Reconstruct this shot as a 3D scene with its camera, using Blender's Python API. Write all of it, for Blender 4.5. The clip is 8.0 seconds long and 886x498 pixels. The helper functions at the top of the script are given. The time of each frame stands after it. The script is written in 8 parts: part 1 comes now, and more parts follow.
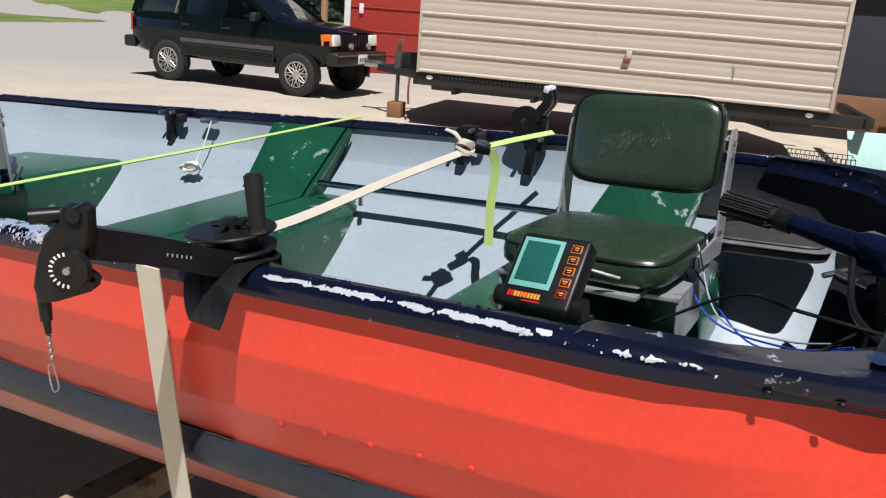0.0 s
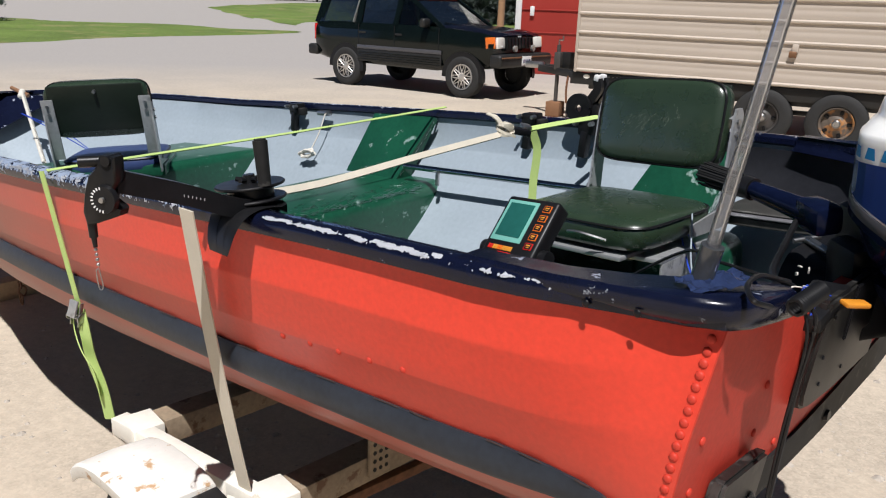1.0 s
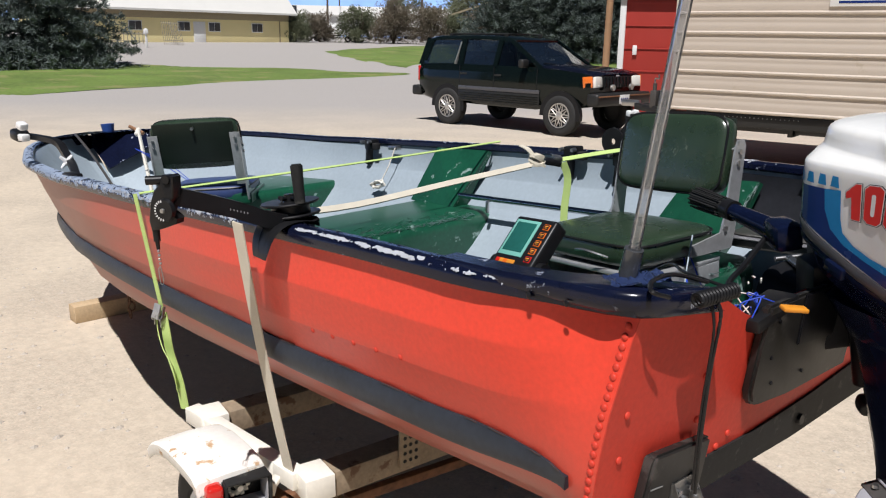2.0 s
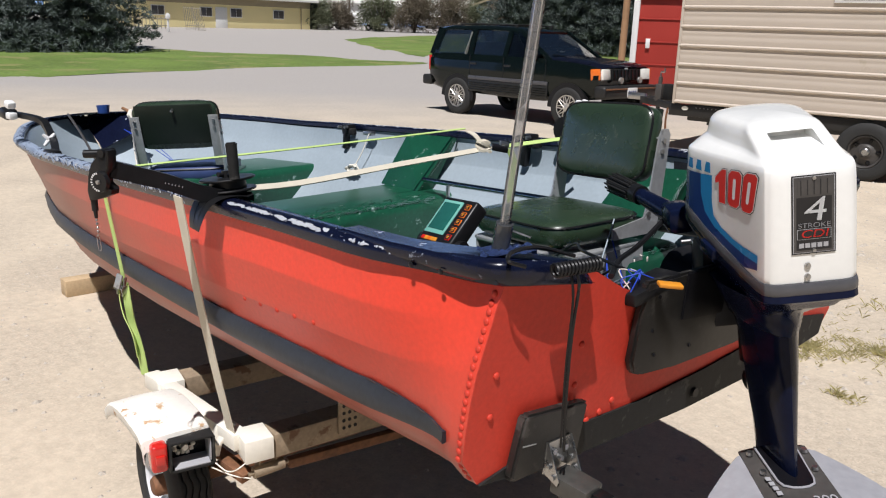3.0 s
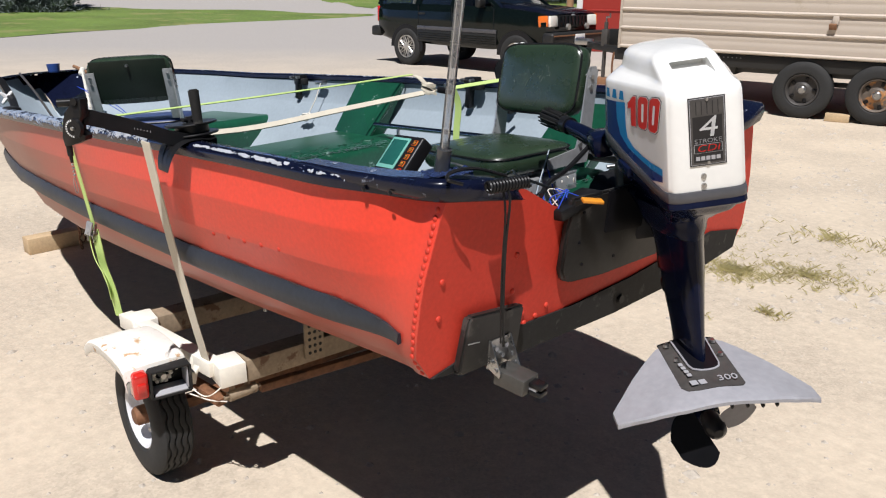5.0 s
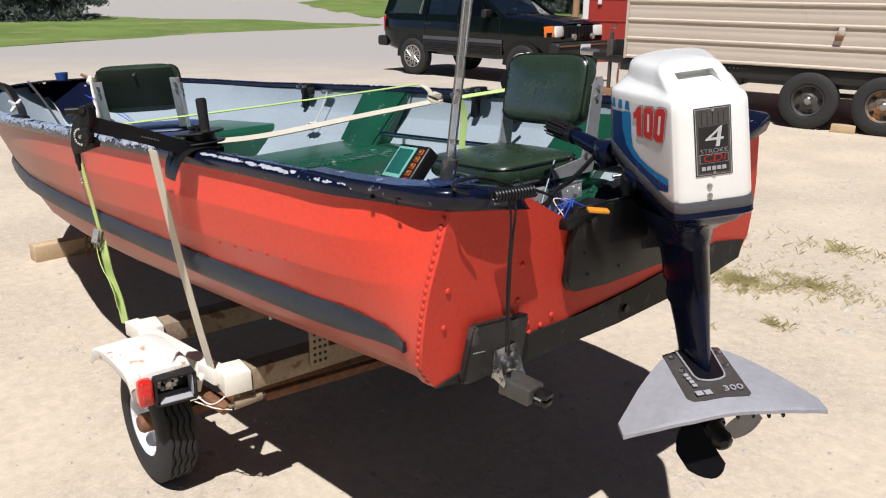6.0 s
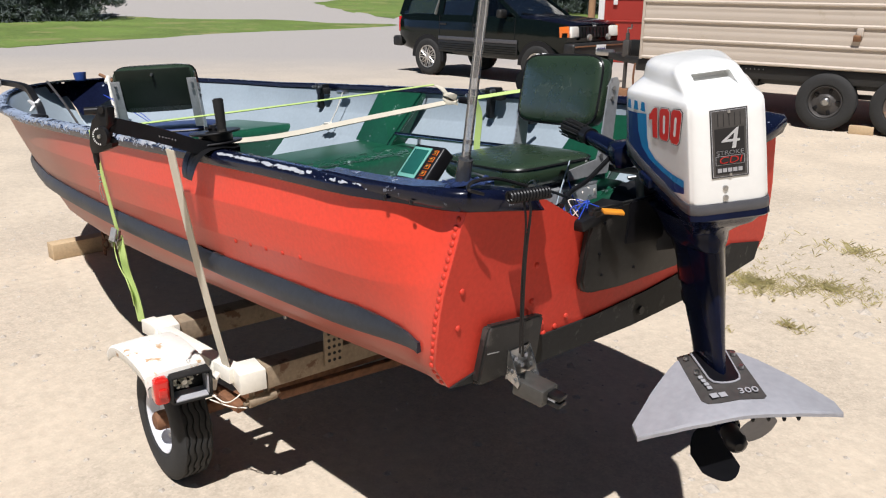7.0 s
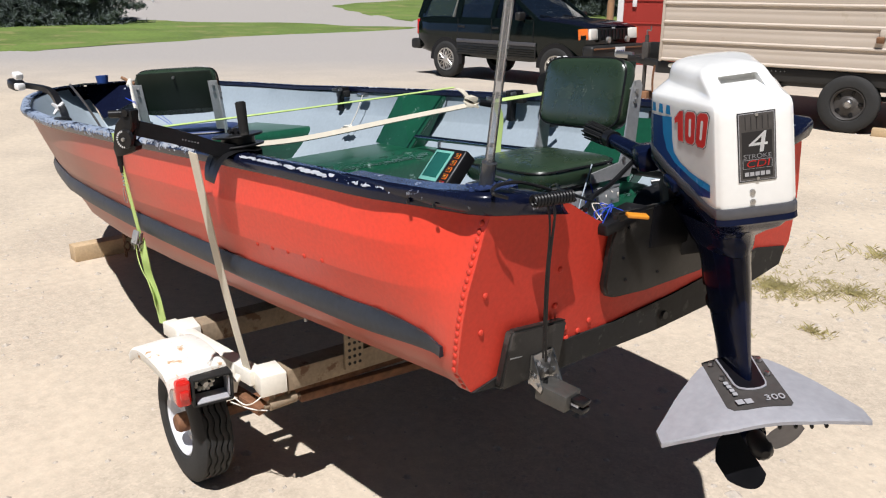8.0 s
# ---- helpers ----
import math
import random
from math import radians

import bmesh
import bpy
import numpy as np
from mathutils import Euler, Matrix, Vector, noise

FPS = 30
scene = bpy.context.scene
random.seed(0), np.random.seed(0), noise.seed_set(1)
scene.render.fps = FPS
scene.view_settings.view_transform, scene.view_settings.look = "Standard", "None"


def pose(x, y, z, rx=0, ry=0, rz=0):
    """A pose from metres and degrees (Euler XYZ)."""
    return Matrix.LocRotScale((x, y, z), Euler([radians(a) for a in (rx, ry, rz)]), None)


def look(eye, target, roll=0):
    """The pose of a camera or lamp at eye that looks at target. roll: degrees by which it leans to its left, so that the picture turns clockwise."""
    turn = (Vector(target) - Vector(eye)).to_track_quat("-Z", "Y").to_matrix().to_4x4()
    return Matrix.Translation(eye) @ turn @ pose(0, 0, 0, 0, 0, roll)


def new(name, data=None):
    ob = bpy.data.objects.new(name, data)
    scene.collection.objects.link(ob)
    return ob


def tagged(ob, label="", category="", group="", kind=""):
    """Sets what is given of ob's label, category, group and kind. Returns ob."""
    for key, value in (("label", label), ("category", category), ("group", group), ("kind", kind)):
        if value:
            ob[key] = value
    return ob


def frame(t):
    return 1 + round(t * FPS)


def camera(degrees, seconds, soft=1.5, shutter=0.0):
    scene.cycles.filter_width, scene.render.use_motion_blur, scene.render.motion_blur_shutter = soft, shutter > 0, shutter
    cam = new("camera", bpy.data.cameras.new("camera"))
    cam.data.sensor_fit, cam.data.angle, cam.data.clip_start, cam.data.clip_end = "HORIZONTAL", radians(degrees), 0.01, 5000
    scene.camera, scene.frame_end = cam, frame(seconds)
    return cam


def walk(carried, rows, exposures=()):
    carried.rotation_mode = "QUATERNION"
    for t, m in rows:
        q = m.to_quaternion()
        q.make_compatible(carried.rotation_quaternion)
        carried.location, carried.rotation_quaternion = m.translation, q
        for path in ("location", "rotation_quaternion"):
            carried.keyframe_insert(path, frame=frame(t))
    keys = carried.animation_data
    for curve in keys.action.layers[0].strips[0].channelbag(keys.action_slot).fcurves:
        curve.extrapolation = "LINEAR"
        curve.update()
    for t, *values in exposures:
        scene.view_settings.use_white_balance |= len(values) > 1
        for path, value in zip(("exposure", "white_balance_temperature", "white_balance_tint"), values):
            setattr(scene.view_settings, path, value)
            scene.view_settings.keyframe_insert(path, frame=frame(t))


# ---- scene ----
from mathutils.bvhtree import BVHTree

cam = camera(57.0, 8.0, 1.15)
PATH = [
    (0, (0.929, 0.114, 1.607), (-0.025, 1.779, 1.041), 4.4),
    (0.5, (1.167, 0.081, 1.619), (0.018, 1.617, 1.051), 2.0),
    (1, (1.414, 0.102, 1.619), (0.109, 1.501, 1.036), 2.1),
    (1.2, (1.484, 0.08, 1.632), (0.09, 1.414, 1.105), 1.5),
    (2.3, (1.835, 0.088, 1.642), (0.314, 1.289, 1.149), 1.0),
    (2.5, (1.879, 0.115, 1.649), (0.344, 1.303, 1.167), 1.1),
    (3, (1.997, 0.186, 1.642), (0.471, 1.369, 1.119), 2.0),
    (3.5, (2.054, 0.187, 1.635), (0.545, 1.374, 1.076), 1.8),
    (4, (2.119, 0.131, 1.638), (0.64, 1.338, 1.043), 1.1),
    (4.5, (2.18, 0.07, 1.639), (0.748, 1.313, 1.004), 0.6),
    (6, (2.185, 0.06, 1.639), (0.738, 1.299, 1.032), 0.8),
    (6.5, (2.183, 0.059, 1.639), (0.725, 1.285, 1.03), 0.7),
    (7, (2.187, 0.056, 1.641), (0.718, 1.269, 1.034), 0.8),
    (7.5, (2.182, 0.05, 1.642), (0.698, 1.25, 1.043), 0.7),
    (8, (2.172, 0.052, 1.641), (0.675, 1.234, 1.039), 0.6),
]
walk(cam, [(t, look(eye, target, roll)) for t, eye, target, roll in PATH], [(0, 0.16), (0.5, 0.14), (1, 0.05), (1.2, 0.04), (2.3, 0.10), (3.5, 0.06), (4.5, 0.12), (6, 0.18), (8, 0.20)])

# ---- world and sun ----
SUN_TO = Vector((0.33, -0.42, 1.0)).normalized()
world = bpy.data.worlds.new("sky")
scene.world = world
world.use_nodes = True
wn = world.node_tree
bg = wn.nodes["Background"]
sky = wn.nodes.new("ShaderNodeTexSky")
sky.sky_type = "NISHITA"
sky.sun_disc = False
sky.ozone_density = 4.0
sky.dust_density = 0.4
sky.sun_elevation = math.asin(SUN_TO.z)
sky.sun_rotation = math.atan2(SUN_TO.x, SUN_TO.y)
wn.links.new(sky.outputs[0], bg.inputs[0])
bg.inputs[1].default_value = 0.018
sun = new("sun", bpy.data.lights.new("sun", "SUN"))
sun.data.energy = 5.0
sun.data.angle = radians(0.53)
sun.data.color = (1.0, 0.98, 0.985)
sun.matrix_world = look(SUN_TO * 50, (0, 0, 0))


# ---- materials ----
def material(name, colour, rough=0.5, metal=0.0, vary=0.15, scale=6.0, fine=60.0, bump=0.1, bump_depth=0.002, coat=0.0, spots=None, spot_size=8.0, spot_amount=0.3, spot_rough=None, random_tint=0.0, spec=0.5):
    """Painted, cast or mineral surface: base colour varied at two scales, optional stains of a second colour, fine relief."""
    m = bpy.data.materials.new(name)
    m.use_nodes = True
    nt = m.node_tree
    p = nt.nodes["Principled BSDF"]
    p.inputs["Metallic"].default_value = metal
    p.inputs["Coat Weight"].default_value = coat
    p.inputs["Specular IOR Level"].default_value = spec
    tc = nt.nodes.new("ShaderNodeTexCoord")
    big = nt.nodes.new("ShaderNodeTexNoise")
    big.inputs["Scale"].default_value = scale
    big.inputs["Detail"].default_value = 5
    small = nt.nodes.new("ShaderNodeTexNoise")
    small.inputs["Scale"].default_value = fine
    small.inputs["Detail"].default_value = 4
    for n in (big, small):
        nt.links.new(tc.outputs["Object"], n.inputs["Vector"])
    add = nt.nodes.new("ShaderNodeMath")
    add.operation = "ADD"
    nt.links.new(big.outputs["Fac"], add.inputs[0])
    nt.links.new(small.outputs["Fac"], add.inputs[1])
    ramp = nt.nodes.new("ShaderNodeMapRange")
    ramp.inputs["From Min"].default_value = 0.6
    ramp.inputs["From Max"].default_value = 1.4
    ramp.inputs["To Min"].default_value = 1 - vary
    ramp.inputs["To Max"].default_value = 1 + vary
    nt.links.new(add.outputs[0], ramp.inputs["Value"])
    base = nt.nodes.new("ShaderNodeVectorMath")
    base.operation = "SCALE"
    base.inputs[0].default_value = colour
    nt.links.new(ramp.outputs[0], base.inputs["Scale"])
    out = base.outputs[0]
    rsock = None
    if random_tint:
        info = nt.nodes.new("ShaderNodeObjectInfo")
        rr = nt.nodes.new("ShaderNodeMapRange")
        rr.inputs["To Min"].default_value = 1 - random_tint
        rr.inputs["To Max"].default_value = 1 + random_tint
        nt.links.new(info.outputs["Random"], rr.inputs["Value"])
        b2 = nt.nodes.new("ShaderNodeVectorMath")
        b2.operation = "SCALE"
        nt.links.new(out, b2.inputs[0])
        nt.links.new(rr.outputs[0], b2.inputs["Scale"])
        out = b2.outputs[0]
    if spots:
        sn = nt.nodes.new("ShaderNodeTexNoise")
        sn.inputs["Scale"].default_value = spot_size
        sn.inputs["Detail"].default_value = 8
        sn.inputs["Roughness"].default_value = 0.65
        nt.links.new(tc.outputs["Object"], sn.inputs["Vector"])
        cut = nt.nodes.new("ShaderNodeMapRange")
        cut.inputs["From Min"].default_value = 1 - spot_amount - 0.02
        cut.inputs["From Max"].default_value = 1 - spot_amount + 0.03
        nt.links.new(sn.outputs["Fac"], cut.inputs["Value"])
        mix = nt.nodes.new("ShaderNodeMix")
        mix.data_type = "RGBA"
        nt.links.new(cut.outputs[0], mix.inputs["Factor"])
        nt.links.new(out, mix.inputs["A"])
        mix.inputs["B"].default_value = (*spots, 1)
        out = mix.outputs["Result"]
        if spot_rough is not None:
            mr = nt.nodes.new("ShaderNodeMix")
            nt.links.new(cut.outputs[0], mr.inputs["Factor"])
            mr.inputs["A"].default_value = rough
            mr.inputs["B"].default_value = spot_rough
            rsock = mr.outputs["Result"]
    nt.links.new(out, p.inputs["Base Color"])
    if rsock:
        nt.links.new(rsock, p.inputs["Roughness"])
    else:
        rv = nt.nodes.new("ShaderNodeMapRange")
        rv.inputs["To Min"].default_value = max(0.02, rough - 0.08)
        rv.inputs["To Max"].default_value = min(1.0, rough + 0.08)
        nt.links.new(big.outputs["Fac"], rv.inputs["Value"])
        nt.links.new(rv.outputs[0], p.inputs["Roughness"])
    if bump:
        bn = nt.nodes.new("ShaderNodeBump")
        bn.inputs["Strength"].default_value = bump
        bn.inputs["Distance"].default_value = bump_depth
        nt.links.new(add.outputs[0], bn.inputs["Height"])
        nt.links.new(bn.outputs[0], p.inputs["Normal"])
    return m


RED = material("chalky_red_hull_paint", (0.73, 0.056, 0.030), 0.40, vary=0.12, scale=2.2, fine=90, bump=0.12, spec=0.4)


def weather_shade_hull(m):
    """Red dulled towards the spray rail, shade painted in below it, brown oxidation spreading back from the bow."""
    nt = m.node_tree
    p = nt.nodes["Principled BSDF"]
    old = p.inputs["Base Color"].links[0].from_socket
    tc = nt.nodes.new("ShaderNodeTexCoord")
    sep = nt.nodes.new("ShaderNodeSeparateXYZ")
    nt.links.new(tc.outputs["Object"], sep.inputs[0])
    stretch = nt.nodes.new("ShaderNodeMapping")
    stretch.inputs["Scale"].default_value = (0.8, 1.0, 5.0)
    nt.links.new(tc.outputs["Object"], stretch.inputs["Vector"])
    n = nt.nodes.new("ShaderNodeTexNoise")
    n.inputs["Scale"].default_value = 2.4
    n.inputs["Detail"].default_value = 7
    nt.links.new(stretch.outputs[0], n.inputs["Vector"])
    # The last Z row puts the rail's shade into the red below it.
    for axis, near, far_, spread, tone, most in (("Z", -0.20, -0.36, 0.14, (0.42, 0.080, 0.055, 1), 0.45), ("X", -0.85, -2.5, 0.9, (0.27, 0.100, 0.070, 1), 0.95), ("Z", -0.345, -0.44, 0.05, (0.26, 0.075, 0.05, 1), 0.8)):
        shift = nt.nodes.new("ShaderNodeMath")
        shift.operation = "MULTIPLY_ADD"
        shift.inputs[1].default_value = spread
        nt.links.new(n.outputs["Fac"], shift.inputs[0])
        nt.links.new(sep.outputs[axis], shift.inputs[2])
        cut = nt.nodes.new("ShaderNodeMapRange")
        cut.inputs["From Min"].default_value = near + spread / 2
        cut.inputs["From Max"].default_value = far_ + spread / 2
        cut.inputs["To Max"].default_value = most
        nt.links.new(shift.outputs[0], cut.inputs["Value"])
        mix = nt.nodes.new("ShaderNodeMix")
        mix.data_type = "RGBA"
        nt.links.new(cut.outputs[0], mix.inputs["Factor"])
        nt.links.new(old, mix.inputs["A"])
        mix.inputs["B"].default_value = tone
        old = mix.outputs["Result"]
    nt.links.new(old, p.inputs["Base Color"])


weather_shade_hull(RED)
# Unweathered hull red, darkened to put the transom's dimmer light into the colour.
TRANSOM_RED = material("darkened_red_paint", (0.56, 0.048, 0.029), 0.5, vary=0.14, scale=3, fine=90, bump=0.12, spec=0.25)
NAVY = material("chipped_navy_paint", (0.004, 0.006, 0.020), 0.22, vary=0.3, scale=10, spec=0.35, spots=(0.42, 0.46, 0.54), spot_size=22, spot_amount=0.33, spot_rough=0.45, bump=0.2)
RAIL = material("scuffed_slate_paint", (0.022, 0.027, 0.036), 0.45, spec=0.35, vary=0.3, scale=9, spots=(0.4, 0.42, 0.44), spot_size=30, spot_amount=0.27, bump=0.2)
GREY_IN = material("grey_blue_interior_paint", (0.32, 0.378, 0.425), 0.45, vary=0.09, scale=4, spots=(0.29, 0.345, 0.39), spot_size=5, spot_amount=0.38)
GREEN = material("scuffed_green_paint", (0.008, 0.07, 0.038), 0.3, vary=0.25, scale=5, spots=(0.24, 0.34, 0.31), spot_size=17, spot_amount=0.36, spot_rough=0.5)
BLACK = material("black_plastic", (0.009, 0.009, 0.010), 0.38, vary=0.3, scale=20, spec=0.3)
RUBBER = material("weathered_black_rubber", (0.014, 0.014, 0.014), 0.7, vary=0.35, scale=25, spec=0.3, spots=(0.045, 0.043, 0.04), spot_size=20, spot_amount=0.4)
VINYL = material("olive_green_vinyl", (0.022, 0.040, 0.022), 0.28, spec=0.9, vary=0.2, scale=12, fine=350, bump=0.25, bump_depth=0.001, spots=(0.03, 0.046, 0.026), spot_size=14, spot_amount=0.4)
SEAT_BACK = material("black_green_seat_shell", (0.008, 0.014, 0.009), 0.4, vary=0.25, scale=12)
WHITE = material("white_cowl_paint", (0.8, 0.8, 0.78), 0.22, vary=0.03, scale=4, coat=0.3, spots=(0.66, 0.65, 0.60), spot_size=14, spot_amount=0.27)
MOTOR_BLACK = material("glossy_blue_black_paint", (0.004, 0.007, 0.024), 0.16, vary=0.3, coat=0.0, spec=0.12)
PAN_BLACK = material("dull_black_casting", (0.006, 0.006, 0.008), 0.4, vary=0.3, scale=20, spec=0.3)
TRIM_GREY = material("grey_rubber_trim", (0.07, 0.07, 0.078), 0.3, vary=0.15)
STEEL = material("bare_steel", (0.42, 0.42, 0.42), 0.3, metal=0.95, vary=0.2, scale=15)
ALU = material("dull_aluminium", (0.45, 0.46, 0.47), 0.42, metal=0.6, vary=0.15, scale=12, spots=(0.3, 0.31, 0.32), spot_size=14, spot_amount=0.4)
ALU_BARE = material("bare_pale_aluminium", (0.5, 0.52, 0.56), 0.5, metal=0.2, vary=0.12, scale=30, fine=200)
CHALK = material("chalked_pale_blue_paint", (0.27, 0.33, 0.44), 0.55, vary=0.15, scale=30, fine=200)
BOTTOM = material("black_bottom_paint", (0.014, 0.013, 0.013), 0.6, vary=0.3, scale=6)
SCUFFED = material("scuffed_black_sheet", (0.016, 0.015, 0.014), 0.45, vary=0.4, scale=9, spec=0.4, spots=(0.05, 0.047, 0.043), spot_size=11, spot_amount=0.42)
GRAPHITE = material("graphite_plastic", (0.05, 0.048, 0.044), 0.45, vary=0.25, scale=25)
TRAY_GREY = material("mid_grey_plastic", (0.13, 0.13, 0.14), 0.35, vary=0.15, scale=15)
QUARTER_SHADE = material("dark_quarter_shade", (0.034, 0.036, 0.045), 0.5, vary=0.25, scale=10)
SCUFF_PALE = material("pale_scuffed_metal", (0.42, 0.50, 0.50), 0.5, vary=0.2, scale=40)
SMOKE = material("smoked_clear_plastic", (0.05, 0.052, 0.055), 0.12, vary=0.2, scale=15, coat=0.5)
FILM = material("crumpled_blue_film", (0.07, 0.11, 0.27), 0.14, metal=0.35, vary=0.3, scale=40, coat=0.4)
CHROME = material("polished_tube", (0.40, 0.41, 0.43), 0.06, metal=1.0, vary=0.12, scale=20)
FOIL_GREY = material("grey_foil_plastic", (0.30, 0.30, 0.325), 0.5, vary=0.1, scale=15, bump=0.15)
TAN = material("tan_metal_siding", (0.50, 0.435, 0.37), 0.45, vary=0.05, scale=1.5, spots=(0.45, 0.385, 0.31), spot_size=2.5, spot_amount=0.36, bump=0.1)
CREAM = material("cream_trailer_paint", (0.80, 0.76, 0.67), 0.45, vary=0.08, scale=8, spots=(0.36, 0.17, 0.07), spot_size=16, spot_amount=0.30, bump=0.3)
RUST = material("rusty_steel", (0.17, 0.075, 0.035), 0.75, vary=0.4, scale=15, bump=0.4)
RUSTED_RIM = material("rust_stained_wheel_paint", (0.13, 0.105, 0.085), 0.6, vary=0.3, scale=9, spots=(0.42, 0.20, 0.075), spot_size=5, spot_amount=0.47, bump=0.3)
WEBBING = material("off_white_webbing", (0.60, 0.55, 0.45), 0.8, vary=0.1, scale=20, fine=600, bump=0.3, bump_depth=0.001)
LIME = material("lime_green_webbing", (0.44, 0.58, 0.19), 0.7, vary=0.1, scale=20, fine=600, bump=0.3, bump_depth=0.001)
ROPE = material("white_cord", (0.65, 0.62, 0.55), 0.85, vary=0.15, scale=40, fine=400, bump=0.5)
BLUE_WIRE = material("blue_wire_sheath", (0.02, 0.06, 0.45), 0.4, vary=0.1)
BLUE_CUP = material("blue_plastic", (0.03, 0.08, 0.3), 0.35, vary=0.1)
BLUE_VINYL = material("faded_blue_vinyl", (0.03, 0.05, 0.14), 0.4, vary=0.2, scale=12)
ORANGE = material("orange_plastic", (0.65, 0.25, 0.02), 0.5, vary=0.15, scale=20)
SPONGE = material("yellow_sponge", (0.65, 0.48, 0.18), 0.9, vary=0.12, scale=30, bump=0.6)
TEAL_LCD = material("teal_display_frame", (0.16, 0.42, 0.36), 0.3, vary=0.05)
LCD = material("dark_teal_display", (0.015, 0.10, 0.085), 0.12, vary=0.1)
RED_INK = material("red_print", (0.68, 0.03, 0.025), 0.3, vary=0.05)
BLACK_INK = material("black_print", (0.01, 0.01, 0.012), 0.3, vary=0.05)
WHITE_INK = material("white_print", (0.78, 0.78, 0.78), 0.35, vary=0.05)
BLUE_INK = material("dark_blue_print", (0.01, 0.03, 0.16), 0.25, vary=0.05)
SKY_INK = material("sky_blue_print", (0.02, 0.22, 0.50), 0.25, vary=0.05)
GREY_INK = material("silver_grey_print", (0.35, 0.35, 0.37), 0.35, vary=0.05)
LAMP_RED = material("red_lens", (0.55, 0.02, 0.015), 0.12, vary=0.1, coat=0.5)
AMBER = material("amber_lens", (0.75, 0.16, 0.02), 0.15, vary=0.1, coat=0.5)
LENS = material("clear_lamp_lens", (0.85, 0.84, 0.78), 0.3, vary=0.1, coat=0.3)
CAR_PAINT = material("dark_green_car_paint", (0.003, 0.006, 0.0055), 0.10, vary=0.2, spec=0.35, coat=0.05, bump=0)
# The sky's blue reflection is mixed into the bonnet's colour.
BONNET = material("sky_tinted_black_bonnet", (0.010, 0.013, 0.030), 0.22, vary=0.25, coat=0.6, bump=0)
CAR_TRIM = material("black_bumper_plastic", (0.014, 0.014, 0.014), 0.5, vary=0.3, scale=8)
CLADDING = material("grey_cladding", (0.06, 0.055, 0.052), 0.5, vary=0.3, scale=6)
CAR_GLASS = bpy.data.materials.new("tinted_clear_car_glass")
CAR_GLASS.use_nodes = True
gn = CAR_GLASS.node_tree
see = gn.nodes.new("ShaderNodeBsdfTransparent")
see.inputs[0].default_value = (0.36, 0.40, 0.39, 1)
shine = gn.nodes.new("ShaderNodeBsdfGlossy")
shine.inputs["Roughness"].default_value = 0.03
gloss = gn.nodes.new("ShaderNodeFresnel")
gloss.inputs["IOR"].default_value = 1.5
blend = gn.nodes.new("ShaderNodeMixShader")
gn.links.new(gloss.outputs[0], blend.inputs[0])
gn.links.new(see.outputs[0], blend.inputs[1])
gn.links.new(shine.outputs[0], blend.inputs[2])
gn.links.new(blend.outputs[0], gn.nodes["Material Output"].inputs["Surface"])
CLEAR_TUBE = CAR_GLASS.copy()
CLEAR_TUBE.name = "clear_greyed_plastic"
CLEAR_TUBE.node_tree.nodes["Transparent BSDF"].inputs[0].default_value = (0.90, 0.91, 0.93, 1)
CLEAR_TUBE.node_tree.nodes["Glossy BSDF"].inputs["Roughness"].default_value = 0.12
haze = CLEAR_TUBE.node_tree.nodes.new("ShaderNodeBsdfDiffuse")
haze.inputs[0].default_value = (0.55, 0.56, 0.58, 1)
cloudy = CLEAR_TUBE.node_tree.nodes.new("ShaderNodeMixShader")
cloudy.inputs[0].default_value = 0.13
CLEAR_TUBE.node_tree.links.new(CLEAR_TUBE.node_tree.nodes["Mix Shader"].outputs[0], cloudy.inputs[1])
CLEAR_TUBE.node_tree.links.new(haze.outputs[0], cloudy.inputs[2])
CLEAR_TUBE.node_tree.links.new(cloudy.outputs[0], CLEAR_TUBE.node_tree.nodes["Material Output"].inputs["Surface"])
GLASS_DARK = material("tinted_car_glass", (0.006, 0.007, 0.008), 0.04, vary=0.1, spec=0.5, bump=0)
TYRE = material("tyre_rubber", (0.02, 0.02, 0.02), 0.8, vary=0.3, scale=20)
ALLOY = material("silver_alloy", (0.55, 0.53, 0.5), 0.3, metal=0.7, vary=0.1)
WHITE_RIM = material("white_rim_paint", (0.7, 0.71, 0.75), 0.35, vary=0.1, scale=12)
WOOD = material("weathered_timber", (0.48, 0.35, 0.21), 0.75, vary=0.2, scale=4, fine=60, bump=0.4)
BROWN_WOOD = material("brown_timber", (0.22, 0.11, 0.055), 0.8, vary=0.25, scale=4, bump=0.4)
RED_SIDING = material("red_steel_siding", (0.36, 0.035, 0.025), 0.5, vary=0.1, scale=1.5)
WHITE_TRIM = material("white_painted_trim", (0.75, 0.75, 0.74), 0.5, vary=0.06)
SLATE_WALL = material("dark_slate_siding", (0.035, 0.037, 0.05), 0.6, vary=0.12)
YELLOW_WALL = material("pale_yellow_siding", (0.84, 0.73, 0.39), 0.7, vary=0.06, scale=0.6)
ROOF_WHITE = material("white_metal_roof", (0.62, 0.61, 0.58), 0.6, vary=0.05, scale=0.5)
EAVE = material("brown_trim_and_eave_shade", (0.30, 0.25, 0.16), 0.7, vary=0.1)
FENCE_GREY = material("silvered_fence_wood", (0.30, 0.27, 0.21), 0.8, vary=0.2, scale=2)
TURQ = material("turquoise_board", (0.35, 0.55, 0.5), 0.6, vary=0.15)
NEEDLES = material("blue_spruce_needles", (0.092, 0.116, 0.108), 0.7, vary=0.6, scale=0.8, fine=6, bump=0)
LEAVES = material("shrub_leaves", (0.145, 0.16, 0.095), 0.7, vary=0.45, scale=0.8, fine=6, bump=0)
